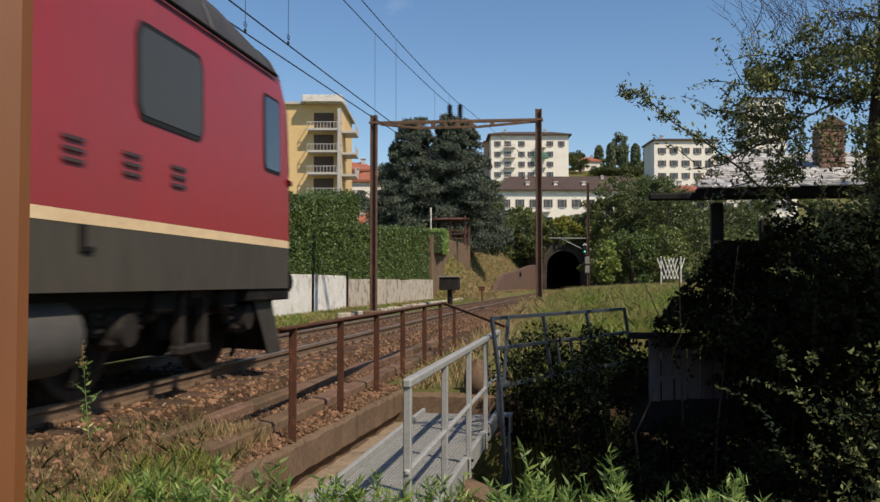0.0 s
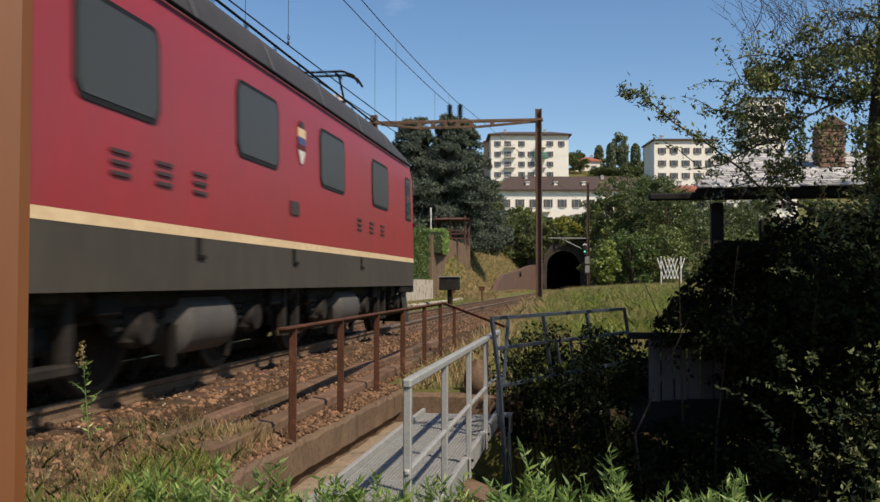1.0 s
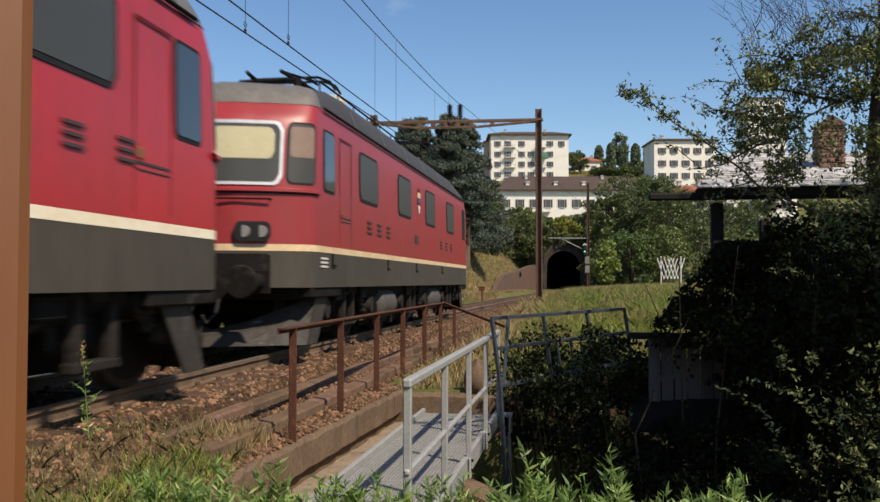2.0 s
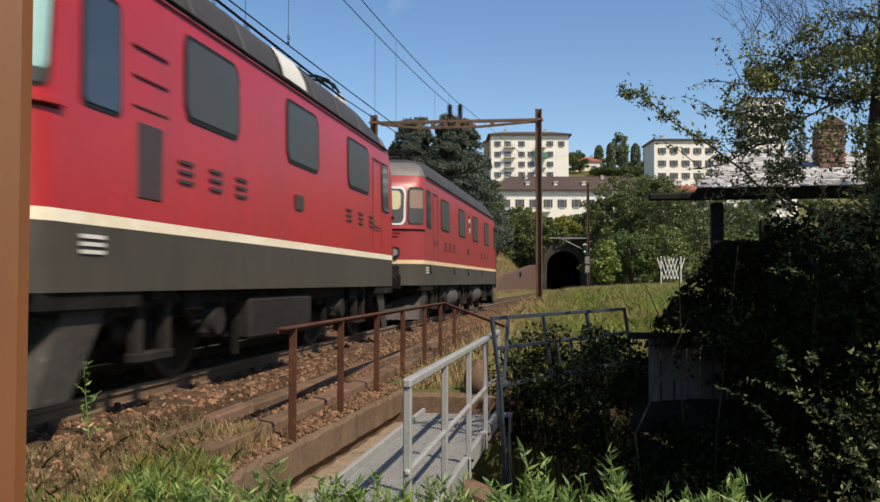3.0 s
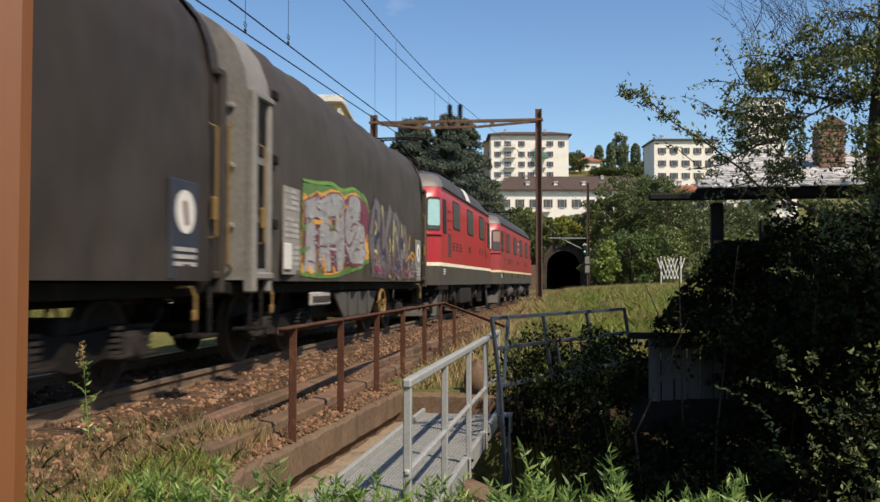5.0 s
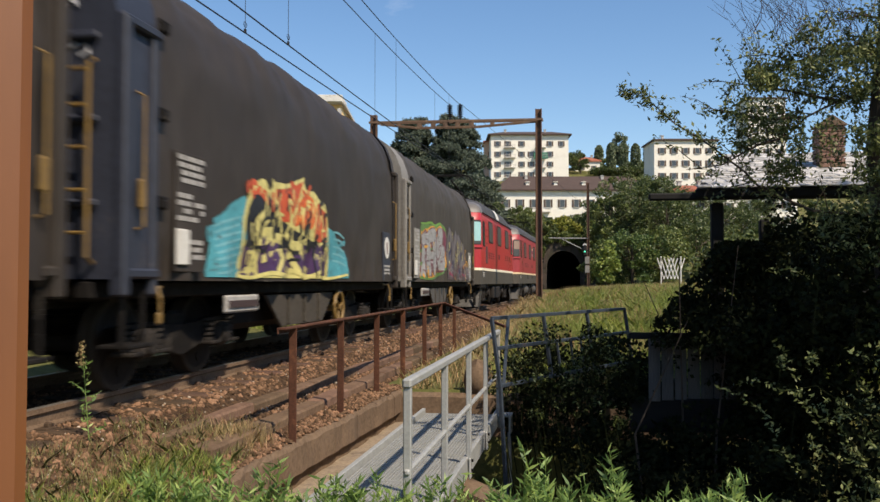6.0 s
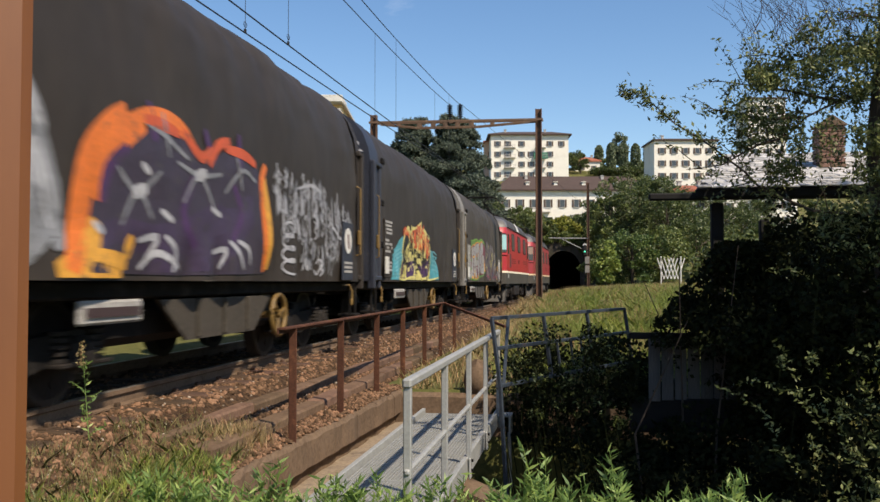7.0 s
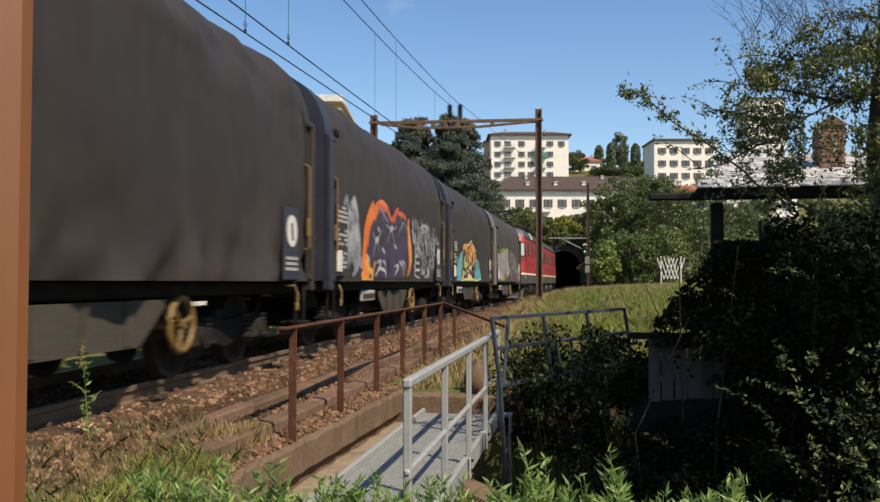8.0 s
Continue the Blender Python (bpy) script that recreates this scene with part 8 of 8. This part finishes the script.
slab = Geo()
slab.box((0, 0, 0), (0.15, 0.21, 0.022), 0.006)
slab_me = slab.mesh("roof_slab", SLATE)
pit = math.degrees(math.atan2(rz - ez, 2.75))
for j in range(17):
    t = j / 16
    x0 = 1.65 + 0.75 * t
    for k in range(int((4.6 - x0) / 0.15)):
        o = new("roof_slab", slab_me)
        o.parent = rf_
        o.matrix_local = Matrix.Translation((x0 + k * 0.15 + random.uniform(-0.015, 0.015) + 0.075 * (j % 2), 11.28 + 2.72 * t, ez + (rz - ez) * t + 0.025 + random.uniform(0, 0.012))) @ pose(0, 0, 0, pit - 4 + random.uniform(-3, 3), random.uniform(-3, 3), random.uniform(-5, 5))
ch = thing("brick_chimney", "old brick chimney with a tiled cap on the hut roof", "chimney")
g = Geo()
cx_, cy_ = 3.52, 12.7
g.box((cx_, cy_, 2.78), (0.30, 0.30, 0.76))
g.ob("core", MORTAR, ch)
br = Geo()
br.box((0, 0, 0), (0.098, 0.05, 0.058), 0.006)
br_me = br.mesh("brick", BRICK_M)
for row in range(9):
    for sidek in range(4):
        for k in range(3):
            o = new("brick", br_me)
            o.parent = ch
            a = sidek * 90
            d = -0.105 + k * 0.105 + (0.02 if row % 2 else -0.02)
            o.matrix_local = Matrix.Translation((cx_, cy_, 2.55 + row * 0.07)) @ pose(0, 0, 0, 0, 0, a) @ pose(d, -0.14 - random.uniform(0, 0.008), 0)
g = Geo()
g.add([(cx_ - 0.2, cy_ - 0.2, 3.16), (cx_ + 0.2, cy_ - 0.2, 3.16), (cx_ + 0.2, cy_ + 0.2, 3.16), (cx_ - 0.2, cy_ + 0.2, 3.16), (cx_, cy_ - 0.2, 3.30), (cx_, cy_ + 0.2, 3.30)], [(0, 1, 4), (1, 2, 5, 4), (2, 3, 5), (3, 0, 4, 5), (3, 2, 1, 0)])
g.ob("cap", BRICK_M, ch)
shed = thing("board_fence", "grey board fence half hidden in the shade", "fence")
for k in range(13):
    g = Geo()
    g.box((0.98 + k * 0.15, 10.6 + 0.02 * k, 0.02 + random.uniform(-0.03, 0.03)), (0.135, 0.025, 0.72), 0.005)
    g.ob("board", PLANK, shed)
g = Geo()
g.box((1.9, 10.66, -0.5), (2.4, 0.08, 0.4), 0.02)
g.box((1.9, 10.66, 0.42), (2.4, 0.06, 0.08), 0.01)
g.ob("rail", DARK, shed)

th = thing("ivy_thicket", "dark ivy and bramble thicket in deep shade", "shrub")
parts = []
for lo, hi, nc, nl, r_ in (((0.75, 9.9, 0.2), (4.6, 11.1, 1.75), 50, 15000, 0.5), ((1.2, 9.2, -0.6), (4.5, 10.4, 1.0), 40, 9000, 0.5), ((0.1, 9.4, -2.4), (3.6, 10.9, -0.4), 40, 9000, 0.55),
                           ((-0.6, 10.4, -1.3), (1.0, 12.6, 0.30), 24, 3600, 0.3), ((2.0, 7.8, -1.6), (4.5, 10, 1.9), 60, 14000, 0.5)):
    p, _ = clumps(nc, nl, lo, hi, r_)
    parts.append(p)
# further boxes of near-black leaves, added to darken gaps in the hollow
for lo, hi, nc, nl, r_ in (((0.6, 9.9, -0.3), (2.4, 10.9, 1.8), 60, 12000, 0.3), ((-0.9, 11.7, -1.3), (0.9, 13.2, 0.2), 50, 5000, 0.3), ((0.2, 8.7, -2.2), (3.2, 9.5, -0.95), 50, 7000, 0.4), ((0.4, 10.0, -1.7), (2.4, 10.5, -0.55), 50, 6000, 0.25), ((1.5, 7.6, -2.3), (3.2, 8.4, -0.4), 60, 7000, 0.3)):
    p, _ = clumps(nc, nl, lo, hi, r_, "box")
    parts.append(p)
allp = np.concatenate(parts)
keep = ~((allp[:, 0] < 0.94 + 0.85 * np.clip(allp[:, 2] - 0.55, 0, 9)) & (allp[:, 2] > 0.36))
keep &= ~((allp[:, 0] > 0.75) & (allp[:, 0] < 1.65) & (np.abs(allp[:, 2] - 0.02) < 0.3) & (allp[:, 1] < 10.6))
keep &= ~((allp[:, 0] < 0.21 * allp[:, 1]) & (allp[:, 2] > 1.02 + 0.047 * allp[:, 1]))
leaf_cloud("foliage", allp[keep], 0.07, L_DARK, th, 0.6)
for k in range(9):
    g = Geo()
    x, y = random.uniform(0.8, 4), random.uniform(9.2, 10.8)
    g.tube([(x, y, -2.8), (x + random.uniform(-0.3, 0.3), y, -0.6), (x + random.uniform(-0.5, 0.5), y - 0.2, random.uniform(0.4, 1.6))], 0.022, 5, 0.004)
    g.ob("stem", BARK, th)

bt = thing("overhanging_tree", "spreading tree with small leaves over the hut", "tree")
g = Geo()
g.tube([(3.4, 9.6, -2.8), (3.2, 9.4, 0.5), (3.05, 9.3, 2.4), (3.2, 9.2, 4.2), (3.5, 8.8, 6.0)], 0.17, 10, 0.07)
limbs = [
    [(3.1, 9.3, 1.7), (2.4, 9.2, 1.75), (1.89, 9.17, 1.98), (1.74, 9.14, 2.14), (1.38, 9.09, 2.42), (1.05, 9.04, 2.63), (0.84, 9.01, 2.82), (0.66, 8.99, 2.95), (0.47, 8.96, 2.90)],
    [(3.2, 9.35, 3.05), (2.96, 9.32, 2.97), (2.66, 9.28, 2.85), (2.35, 9.23, 2.69), (2.17, 9.21, 2.51), (2.05, 9.2, 2.2), (1.9, 9.1, 1.9)],
    [(2.66, 9.28, 2.85), (2.2, 9.2, 2.95), (1.8, 9.12, 3.0), (1.45, 9.1, 3.06)],
    [(2.35, 9.23, 2.69), (1.95, 9.1, 2.66), (1.6, 9.05, 2.72), (1.3, 9.0, 2.78)],
    [(2.17, 9.21, 2.5), (1.85, 9.1, 2.4), (1.5, 9.0, 2.2), (1.15, 8.95, 2.15)],
    [(3.2, 9.2, 3.2), (2.75, 9.1, 3.3), (2.2, 9.0, 3.2), (1.75, 8.9, 3.3)],
    [(3.2, 9.2, 3.6), (2.8, 8.9, 3.6), (2.4, 8.8, 3.5)],
    [(3.3, 9.2, 3.2), (4.2, 7.8, 4.6), (5.0, 6.4, 5.6)],
    [(3.4, 9.0, 4.0), (3.6, 7.0, 5.2), (3.6, 5.0, 5.8)],
    [(3.3, 9.2, 3.0), (4.6, 9.0, 4.2), (6.0, 8.6, 5.0)],
]
tips = []
for n_, lb in enumerate(limbs):
    g.tube(lb, 0.014 if n_ == 0 else 0.017, 6, 0.003)
    for i_, (a, b) in enumerate(zip(lb, lb[1:])):
        for k in range(5):
            f = Vector(a).lerp(Vector(b), k / 5)
            w_ = 0.45 if not (n_ == 0 and i_ > 2) else 0.16
            t = f + Vector((random.uniform(-1.0, 0.5), random.uniform(-0.8, 0.8), random.uniform(-0.4, 0.9))) * w_
            g.tube([f, f.lerp(t, 0.5) + Vector((0, 0, 0.03)), t], 0.006, 4, 0.0015)
            tips.append((f, t))
# bare twigs over the crown
for k in range(60):
    f = Vector((random.uniform(1.8, 3.2), random.uniform(8.7, 9.4), random.uniform(2.9, 3.6)))
    d = Vector((random.uniform(-0.35, 0.15), random.uniform(-0.2, 0.2), random.uniform(0.35, 0.8)))
    m1, e_ = f + d * 0.5 + Vector((0.05, 0, 0)), f + d
    g.tube([f, f.lerp(m1, 0.5) + Vector((0.04, 0, -0.03)), m1, e_ + Vector((-0.05, 0, 0))], 0.0045, 4, 0.0012)
    for s_ in range(5):
        o = f.lerp(e_, 0.3 + 0.14 * s_)
        g.tube([o, o + Vector((random.uniform(-0.22, 0.16), random.uniform(-0.1, 0.1), random.uniform(0.03, 0.22)))], 0.003, 4, 0.001)
g.ob("trunk", BARK, bt)
lp = []
for f, t in tips:
    for k in range(26):
        q = f.lerp(t, random.uniform(0.15, 1.02))
        lp.append((q.x + random.gauss(0, 0.03), q.y + random.gauss(0, 0.04), q.z + random.gauss(0, 0.03)))
leaf_cloud("foliage", lp, 0.052, L_BOUGH, bt, 0.40)
p1, _ = clumps(120, 16000, (1.55, 8.4, 1.95), (3.7, 9.6, 3.6), 0.20)
p4, _ = clumps(40, 2600, (2.35, 8.0, 1.0), (3.5, 9.0, 2.4), 0.20)
# p2 is an unseen crown beyond the view, added to shade the hollow
p2, _ = clumps(150, 60000, (3.3, 3.4, 3.2), (10.5, 9.3, 7.6), 0.85)
p2 = p2[p2[:, 0] > 0.37 * p2[:, 1]]
# a gap in this added crown lets the sun onto the low boughs
x0, y0 = p2[:, 0] - 0.685 * (p2[:, 2] - 2.8), p2[:, 1] + 0.543 * (p2[:, 2] - 2.8)
p2 = p2[~((x0 < 3.5) & (y0 > 8.0) & (y0 < 9.9)) | (nrng.random(len(p2)) < 0.08)]
p3, _ = clumps(50, 7000, (2.75, 8.0, 1.6), (4.9, 10.4, 5.5), 0.4)
pc = np.concatenate([p1, p3, p4])
gap = (np.abs(pc[:, 0] / pc[:, 1] - 0.277) < 0.024) & (pc[:, 2] > 1.95) & (pc[:, 2] < 2.85)
pc = pc[~gap | (nrng.random(len(pc)) < 0.2)]
leaf_cloud("crown", pc, 0.048, L_BOUGH, bt, 0.46)
# leaves of the out-of-view shading crown
leaf_cloud("crown", p2, 0.10, L_BOUGH, bt, 0.55)

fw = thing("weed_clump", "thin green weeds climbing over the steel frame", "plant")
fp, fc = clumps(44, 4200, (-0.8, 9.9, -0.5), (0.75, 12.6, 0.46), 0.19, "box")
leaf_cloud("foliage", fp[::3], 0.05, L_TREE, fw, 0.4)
# this share of leaves is near black to paint shade within the weeds
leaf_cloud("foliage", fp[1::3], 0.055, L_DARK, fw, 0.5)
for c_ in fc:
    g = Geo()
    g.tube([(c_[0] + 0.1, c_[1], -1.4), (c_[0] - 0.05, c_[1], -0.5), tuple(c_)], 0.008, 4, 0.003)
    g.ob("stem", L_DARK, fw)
sb = thing("bramble_bush", "sunlit bramble bush with small leaves on arching canes", "shrub")
rb = random.Random(31)
pp, pw = [], []
for k in range(100):
    x, y = rb.uniform(1.55, 2.9), rb.uniform(5.7, 7.3)
    z = rb.uniform(-1.3, 0.25) if k < 84 else rb.uniform(0.2, 1.3)
    d = Vector((rb.uniform(-0.55, 0.15), rb.uniform(-0.35, 0.2), rb.uniform(0.15, 0.5)))
    o = Vector((x, y, z))
    m1, e_ = o + d * 0.6 + Vector((0, 0, 0.07)), o + d + Vector((-0.06, -0.02, -0.06))
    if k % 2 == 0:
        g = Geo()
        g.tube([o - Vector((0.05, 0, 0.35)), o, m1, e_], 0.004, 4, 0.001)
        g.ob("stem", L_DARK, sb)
    for i in range(34):
        t = 0.1 + 0.9 * i / 33
        q = (o * (1 - t) ** 2 + m1 * (2 * t * (1 - t)) + e_ * t * t)
        w_ = Vector((rb.gauss(0, 1), rb.gauss(0, 1), rb.gauss(0.2, 0.7))).normalized()
        pp.append(tuple(q + w_ * 0.028))
        pw.append(tuple(w_ * 1.6))
leaf_cloud("foliage", pp, 0.040, L_BOUGH, sb, 0.42, lean=pw)

# white lattice and small things by the far shrubs
lat_ = thing("white_lattice", "white wooden lattice screen by the shrubs", "lattice")
lx, ly, lz = 6.5, 58.5, 1.0
for k in range(5):
    for s_ in (-1, 1):
        strut((lx - 0.44 + k * 0.22, ly + 0.02 * s_, lz + 0.25), (lx - 0.44 + k * 0.22 + s_ * 0.42, ly + 0.02 * s_, lz + 1.6), 0.03, 0.06, "lath", WHITE_WALL, lat_)
for x in (-0.62, 0.62):
    strut((lx + x, ly, lz - 0.5), (lx + x, ly, lz + 1.7), 0.07, 0.07, "post", WHITE_WALL, lat_)


# ---- houses on the hillside ----
PLASTER_W = material("cream_plaster", (0.83, 0.79, 0.70), (0.74, 0.70, 0.61), rough=0.9, scale=0.3, fine=3, bump=0.05, spots=(0.58, 0.52, 0.43), spot_level=(0.55, 0.85), spot_scale=0.25)
PLASTER_Y = material("yellow_plaster", (0.72, 0.51, 0.25), (0.62, 0.43, 0.2), rough=0.9, scale=0.3, fine=3, bump=0.05)
PLASTER_P = material("pink_plaster", (0.62, 0.40, 0.28), (0.55, 0.35, 0.25), rough=0.9, scale=0.3, fine=3, bump=0.05)
ROOF_BROWN = material("brown_roof", (0.085, 0.055, 0.045), (0.055, 0.036, 0.03), rough=0.9, scale=0.6, fine=5, bump=0.3)
SHUTTER = material("brown_shutters", (0.10, 0.065, 0.045), (0.07, 0.046, 0.033), rough=0.8, scale=2, fine=12, bump=0.1)
BALC = material("grey_concrete_balcony", (0.50, 0.48, 0.45), (0.40, 0.38, 0.35), rough=0.9, scale=0.8, fine=6, bump=0.1)
AWNING = material("green_awning", (0.03, 0.14, 0.09), (0.02, 0.10, 0.065), rough=0.8, scale=1, fine=6, bump=0.05)
WINDOW = glass("house_window", (0.05, 0.055, 0.06), 0.08)


def house(name, label, x, y, z0, w, d, h, turn, wall, roof_mat, rows_, cols, wz, wh, ww, hip=1.6, eave=0.6, skip=(), shut=True, gable=False):
    """A plastered block; facade along local x, facing local -y."""
    e = thing(name, label, "building", at=Matrix.Translation((x, y, z0)) @ pose(0, 0, 0, 0, 0, turn))
    g = Geo()
    g.box((0, d / 2, h / 2 - 4), (w, d, h + 8))
    g.ob("wall", wall, e)
    r = Geo()
    a, b = w / 2 + eave, d + eave
    k = min(d, w) * 0.42
    r.add([(-a, -eave, h), (a, -eave, h), (a, b, h), (-a, b, h), (-a, -eave, h + 0.35), (a, -eave, h + 0.35), (a, b, h + 0.35), (-a, b, h + 0.35), (-a + k, d / 2, h + hip), (a - k, d / 2, h + hip)],
          [(0, 1, 5, 4), (1, 2, 6, 5), (2, 3, 7, 6), (3, 0, 4, 7), (3, 2, 1, 0), (4, 5, 9, 8), (5, 6, 9), (6, 7, 8, 9), (7, 4, 8)])
    r.ob("roof", roof_mat, e)
    for i, zc in enumerate(rows_):
        for j, xc in enumerate(cols):
            if (i, j) in skip:
                continue
            f = Geo()
            f.box((xc, -0.02, zc), (ww + 0.16, 0.14, wh + 0.16), 0.02)
            f.box((xc, -0.14, zc - wh / 2 - 0.1), (ww + 0.3, 0.24, 0.08), 0.02)
            wi = f.ob("window", wall if wall is not PLASTER_W else BALC, e)
            p = Geo()
            p.box((xc, -0.07, zc), (ww, 0.06, wh))
            p.ob("pane", WINDOW, wi)
            if shut:
                for s_ in (-1, 1):
                    p = Geo()
                    p.box((xc + s_ * (ww * 0.78), -0.07, zc), (ww * 0.42, 0.09, wh + 0.06), 0.01)
                    p.ob("shutter", SHUTTER, wi)
    for k_, q in enumerate((-w * 0.3, w * 0.22)):
        c_ = Geo()
        c_.box((q, d * 0.4, h + hip * 0.8), (0.7, 0.7, 1.6), 0.05)
        c_.box((q, d * 0.4, h + hip * 0.8 + 0.9), (0.95, 0.95, 0.15), 0.03)
        c_.ob("chimney", BALC, e)
    return e


def balcony(e, x, z, w, d, rail_h=1.0, slab=0.22, mat=BALC, bars_=10):
    g = Geo()
    g.box((x, -d / 2, z), (w, d, slab), 0.02)
    b = g.ob("balcony", mat, e)
    for k in range(bars_ + 1):
        r = Geo()
        r.box((x - w / 2 + w * k / bars_, -d + 0.05, z + rail_h / 2), (0.06, 0.06, rail_h))
        r.ob("baluster", BALC, b)
    r = Geo()
    r.box((x, -d + 0.05, z + rail_h), (w, 0.08, 0.08))
    r.box((x - w / 2, -d / 2, z + rail_h), (0.08, d, 0.08))
    r.box((x + w / 2, -d / 2, z + rail_h), (0.08, d, 0.08))
    r.ob("rail", BALC, b)
    return b


# white five-storey block, its facade towards the line
wb = house("apartment_block", "white plastered five-storey apartment block with brown shutters", -12.0, 281.5, 30.0, 24.6, 13, 17.6, 8.2, PLASTER_W, ROOF_BROWN,
           [2.0, 5.1, 8.4, 11.6, 14.9], [-10.2, -7.0, -2.6, 0.4, 6.4, 10.0], 0, 1.55, 1.05, hip=2.2, eave=1.0, skip=((1, 5), (2, 5), (3, 5), (4, 3)))
for z in (4.0, 7.2, 10.4, 13.6):
    balcony(wb, -6.4, z, 3.6, 1.3, bars_=8)
    balcony(wb, 3.4, z, 3.4, 1.3, bars_=8)
g = Geo()
g.add([(1.2, -0.1, 12.2), (5.6, -0.1, 12.2), (5.6, -1.5, 10.3), (1.2, -1.5, 10.3), (1.2, -1.5, 9.9), (5.6, -1.5, 9.9)], [(0, 1, 2, 3), (3, 2, 5, 4)])
g.ob("awning", AWNING, wb, "green balcony awning")
house("apartment_block", "brown-roofed block behind the white apartments", -24.0, 290, 30.0, 6.0, 10, 17.0, 8.2, PLASTER_P, TILE, [5, 9, 13], [-1], 0, 1.4, 1.0)

# long low white row with a dark roof
lr = house("row_house", "long white two-storey row house with a dark roof", 1.0, 222.5, 13.0, 37.0, 10, 10.7, 8.2, PLASTER_W, ROOF_BROWN,
           [3.2, 7.6], [-16.5, -13, -9.5, -6, -2.5, 1.0, 4.5, 8.0, 11.5, 15.0], 0, 1.9, 1.1, hip=4.2, eave=0.9)
for q in (-11, -4, 3, 11):
    g = Geo()
    g.box((q, 1.6, 12.4), (0.9, 1.4, 1.2), 0.05)
    g.box((q, 1.5, 13.05), (1.2, 1.7, 0.15), 0.03)
    g.ob("dormer", PLASTER_W, lr)
for q in (-7.8, 5.2):
    balcony(lr, q, 5.4, 4.5, 1.2)

# right-hand blocks behind the boughs
house("apartment_block", "white apartment block with a brown roof on the hill", 31.5, 246.5, 20.0, 17.0, 12, 19.3, 8.2, PLASTER_W, ROOF_BROWN, [3, 6.4, 9.8, 13.2, 16.6], [-6.4, -3.2, 0, 3.2, 6.4], 0, 1.5, 1.1)
house("apartment_tower", "tall pale apartment tower on the hill", 58.0, 271, 30.0, 11.0, 11, 25.0, 8.2, PLASTER_W, ROOF_BROWN, [3, 6.2, 9.4, 12.6, 15.8, 19.0, 22.2], [-3.6, 0, 3.6], 0, 1.6, 1.2, hip=0.8)
for x, y, z, w in ((20.5, 150, 12.8, 6.5), (27.5, 152, 12.4, 6.0), (34, 151, 12.6, 6.0)):
    house("garden_house", "small house with a red clay roof among trees", x, y, z - 3.5, w, 5, 6.6, 8.2, PLASTER_W, TILE, [4.6, 2.0], [-1.2, 1.2], 0, 1.2, 0.8, hip=1.3, eave=0.35)
for x, y, z, w, m_ in ((-36.5, 147, 19.5, 8, PLASTER_P), (-31.5, 138, 16.6, 7, PLASTER_W), (-27.0, 120, 8.6, 5, PLASTER_P), (6.5, 297, 40.5, 8.0, PLASTER_W), (-21.5, 225, 20.5, 9, PLASTER_W), (22, 215, 16.5, 12, PLASTER_W)):
    house("hill_house", "small plastered house with a clay roof on the slope", x, y, z - 6, w, 7, 6.4, 8.2, m_, TILE, [4.4, 1.8], [-w * 0.25, w * 0.25], 0, 1.3, 0.9, hip=2.0, eave=0.5)

# yellow block with deep balconies
yb = house("apartment_block", "yellow apartment block with stacked concrete balconies", -37.4, 112.0, 5.0, 16.0, 14, 19.4, 8.2, PLASTER_Y, BALC, [2.0, 4.9, 7.8, 10.7, 13.6, 16.5], [-6, -2.6], 0, 1.5, 1.1, hip=0.5, eave=0.45, shut=False)
for k in range(6):
    z = 1.2 + 2.88 * k + 0.3
    b = balcony(yb, 5.9, z, 4.3, 1.6, 0.95, 0.3, bars_=10)
    # wide door panel in shutter brown, also painting the shade inside the balcony
    g = Geo()
    g.box((5.7, -0.03, z + 1.3), (2.6, 0.08, 2.2), 0.02)
    g.ob("balcony_door", SHUTTER, yb)
    g = Geo()
    g.box((8.9, 2.6, z), (1.9, 4.2, 0.3), 0.02)
    g.ob("side_balcony", BALC, yb)
    r = Geo()
    r.box((9.8, 2.6, z + 0.55), (0.06, 4.2, 0.9))
    r.ob("side_rail", BALC, yb)
g = Geo()
g.box((5.7, 1.0, 19.9), (5.2, 5.6, 0.9), 0.05)
g.ob("roof_slab", WHITE_WALL, yb)
for q in (7.85,):
    g = Geo()
    g.box((q, -0.85, 9.3), (0.35, 1.6, 18.6), 0.02)
    g.ob("pier", BALC, yb)


# ---- what moves ----
def gone(t):
    return 11.5865 + 8.80326 * t + 0.02313 * t * t


def motions():
    rows_t = [i / 15 for i in range(121)]
    for v, mid, ws in MOVING:
        rows = []
        for t in [i * 0.25 for i in range(33)]:
            s = gone(t) - mid
            p = line(s)
            rows.append((t, pose(p.x, p.y, 0, 0, 0, heading(s))))
        walk(v, rows)
        for w, y, r in ws:
            walk(w, [(t, pose(0, y, r, -math.degrees((gone(t) - gone(0)) / r), 0, 0)) for t in rows_t])


motions()
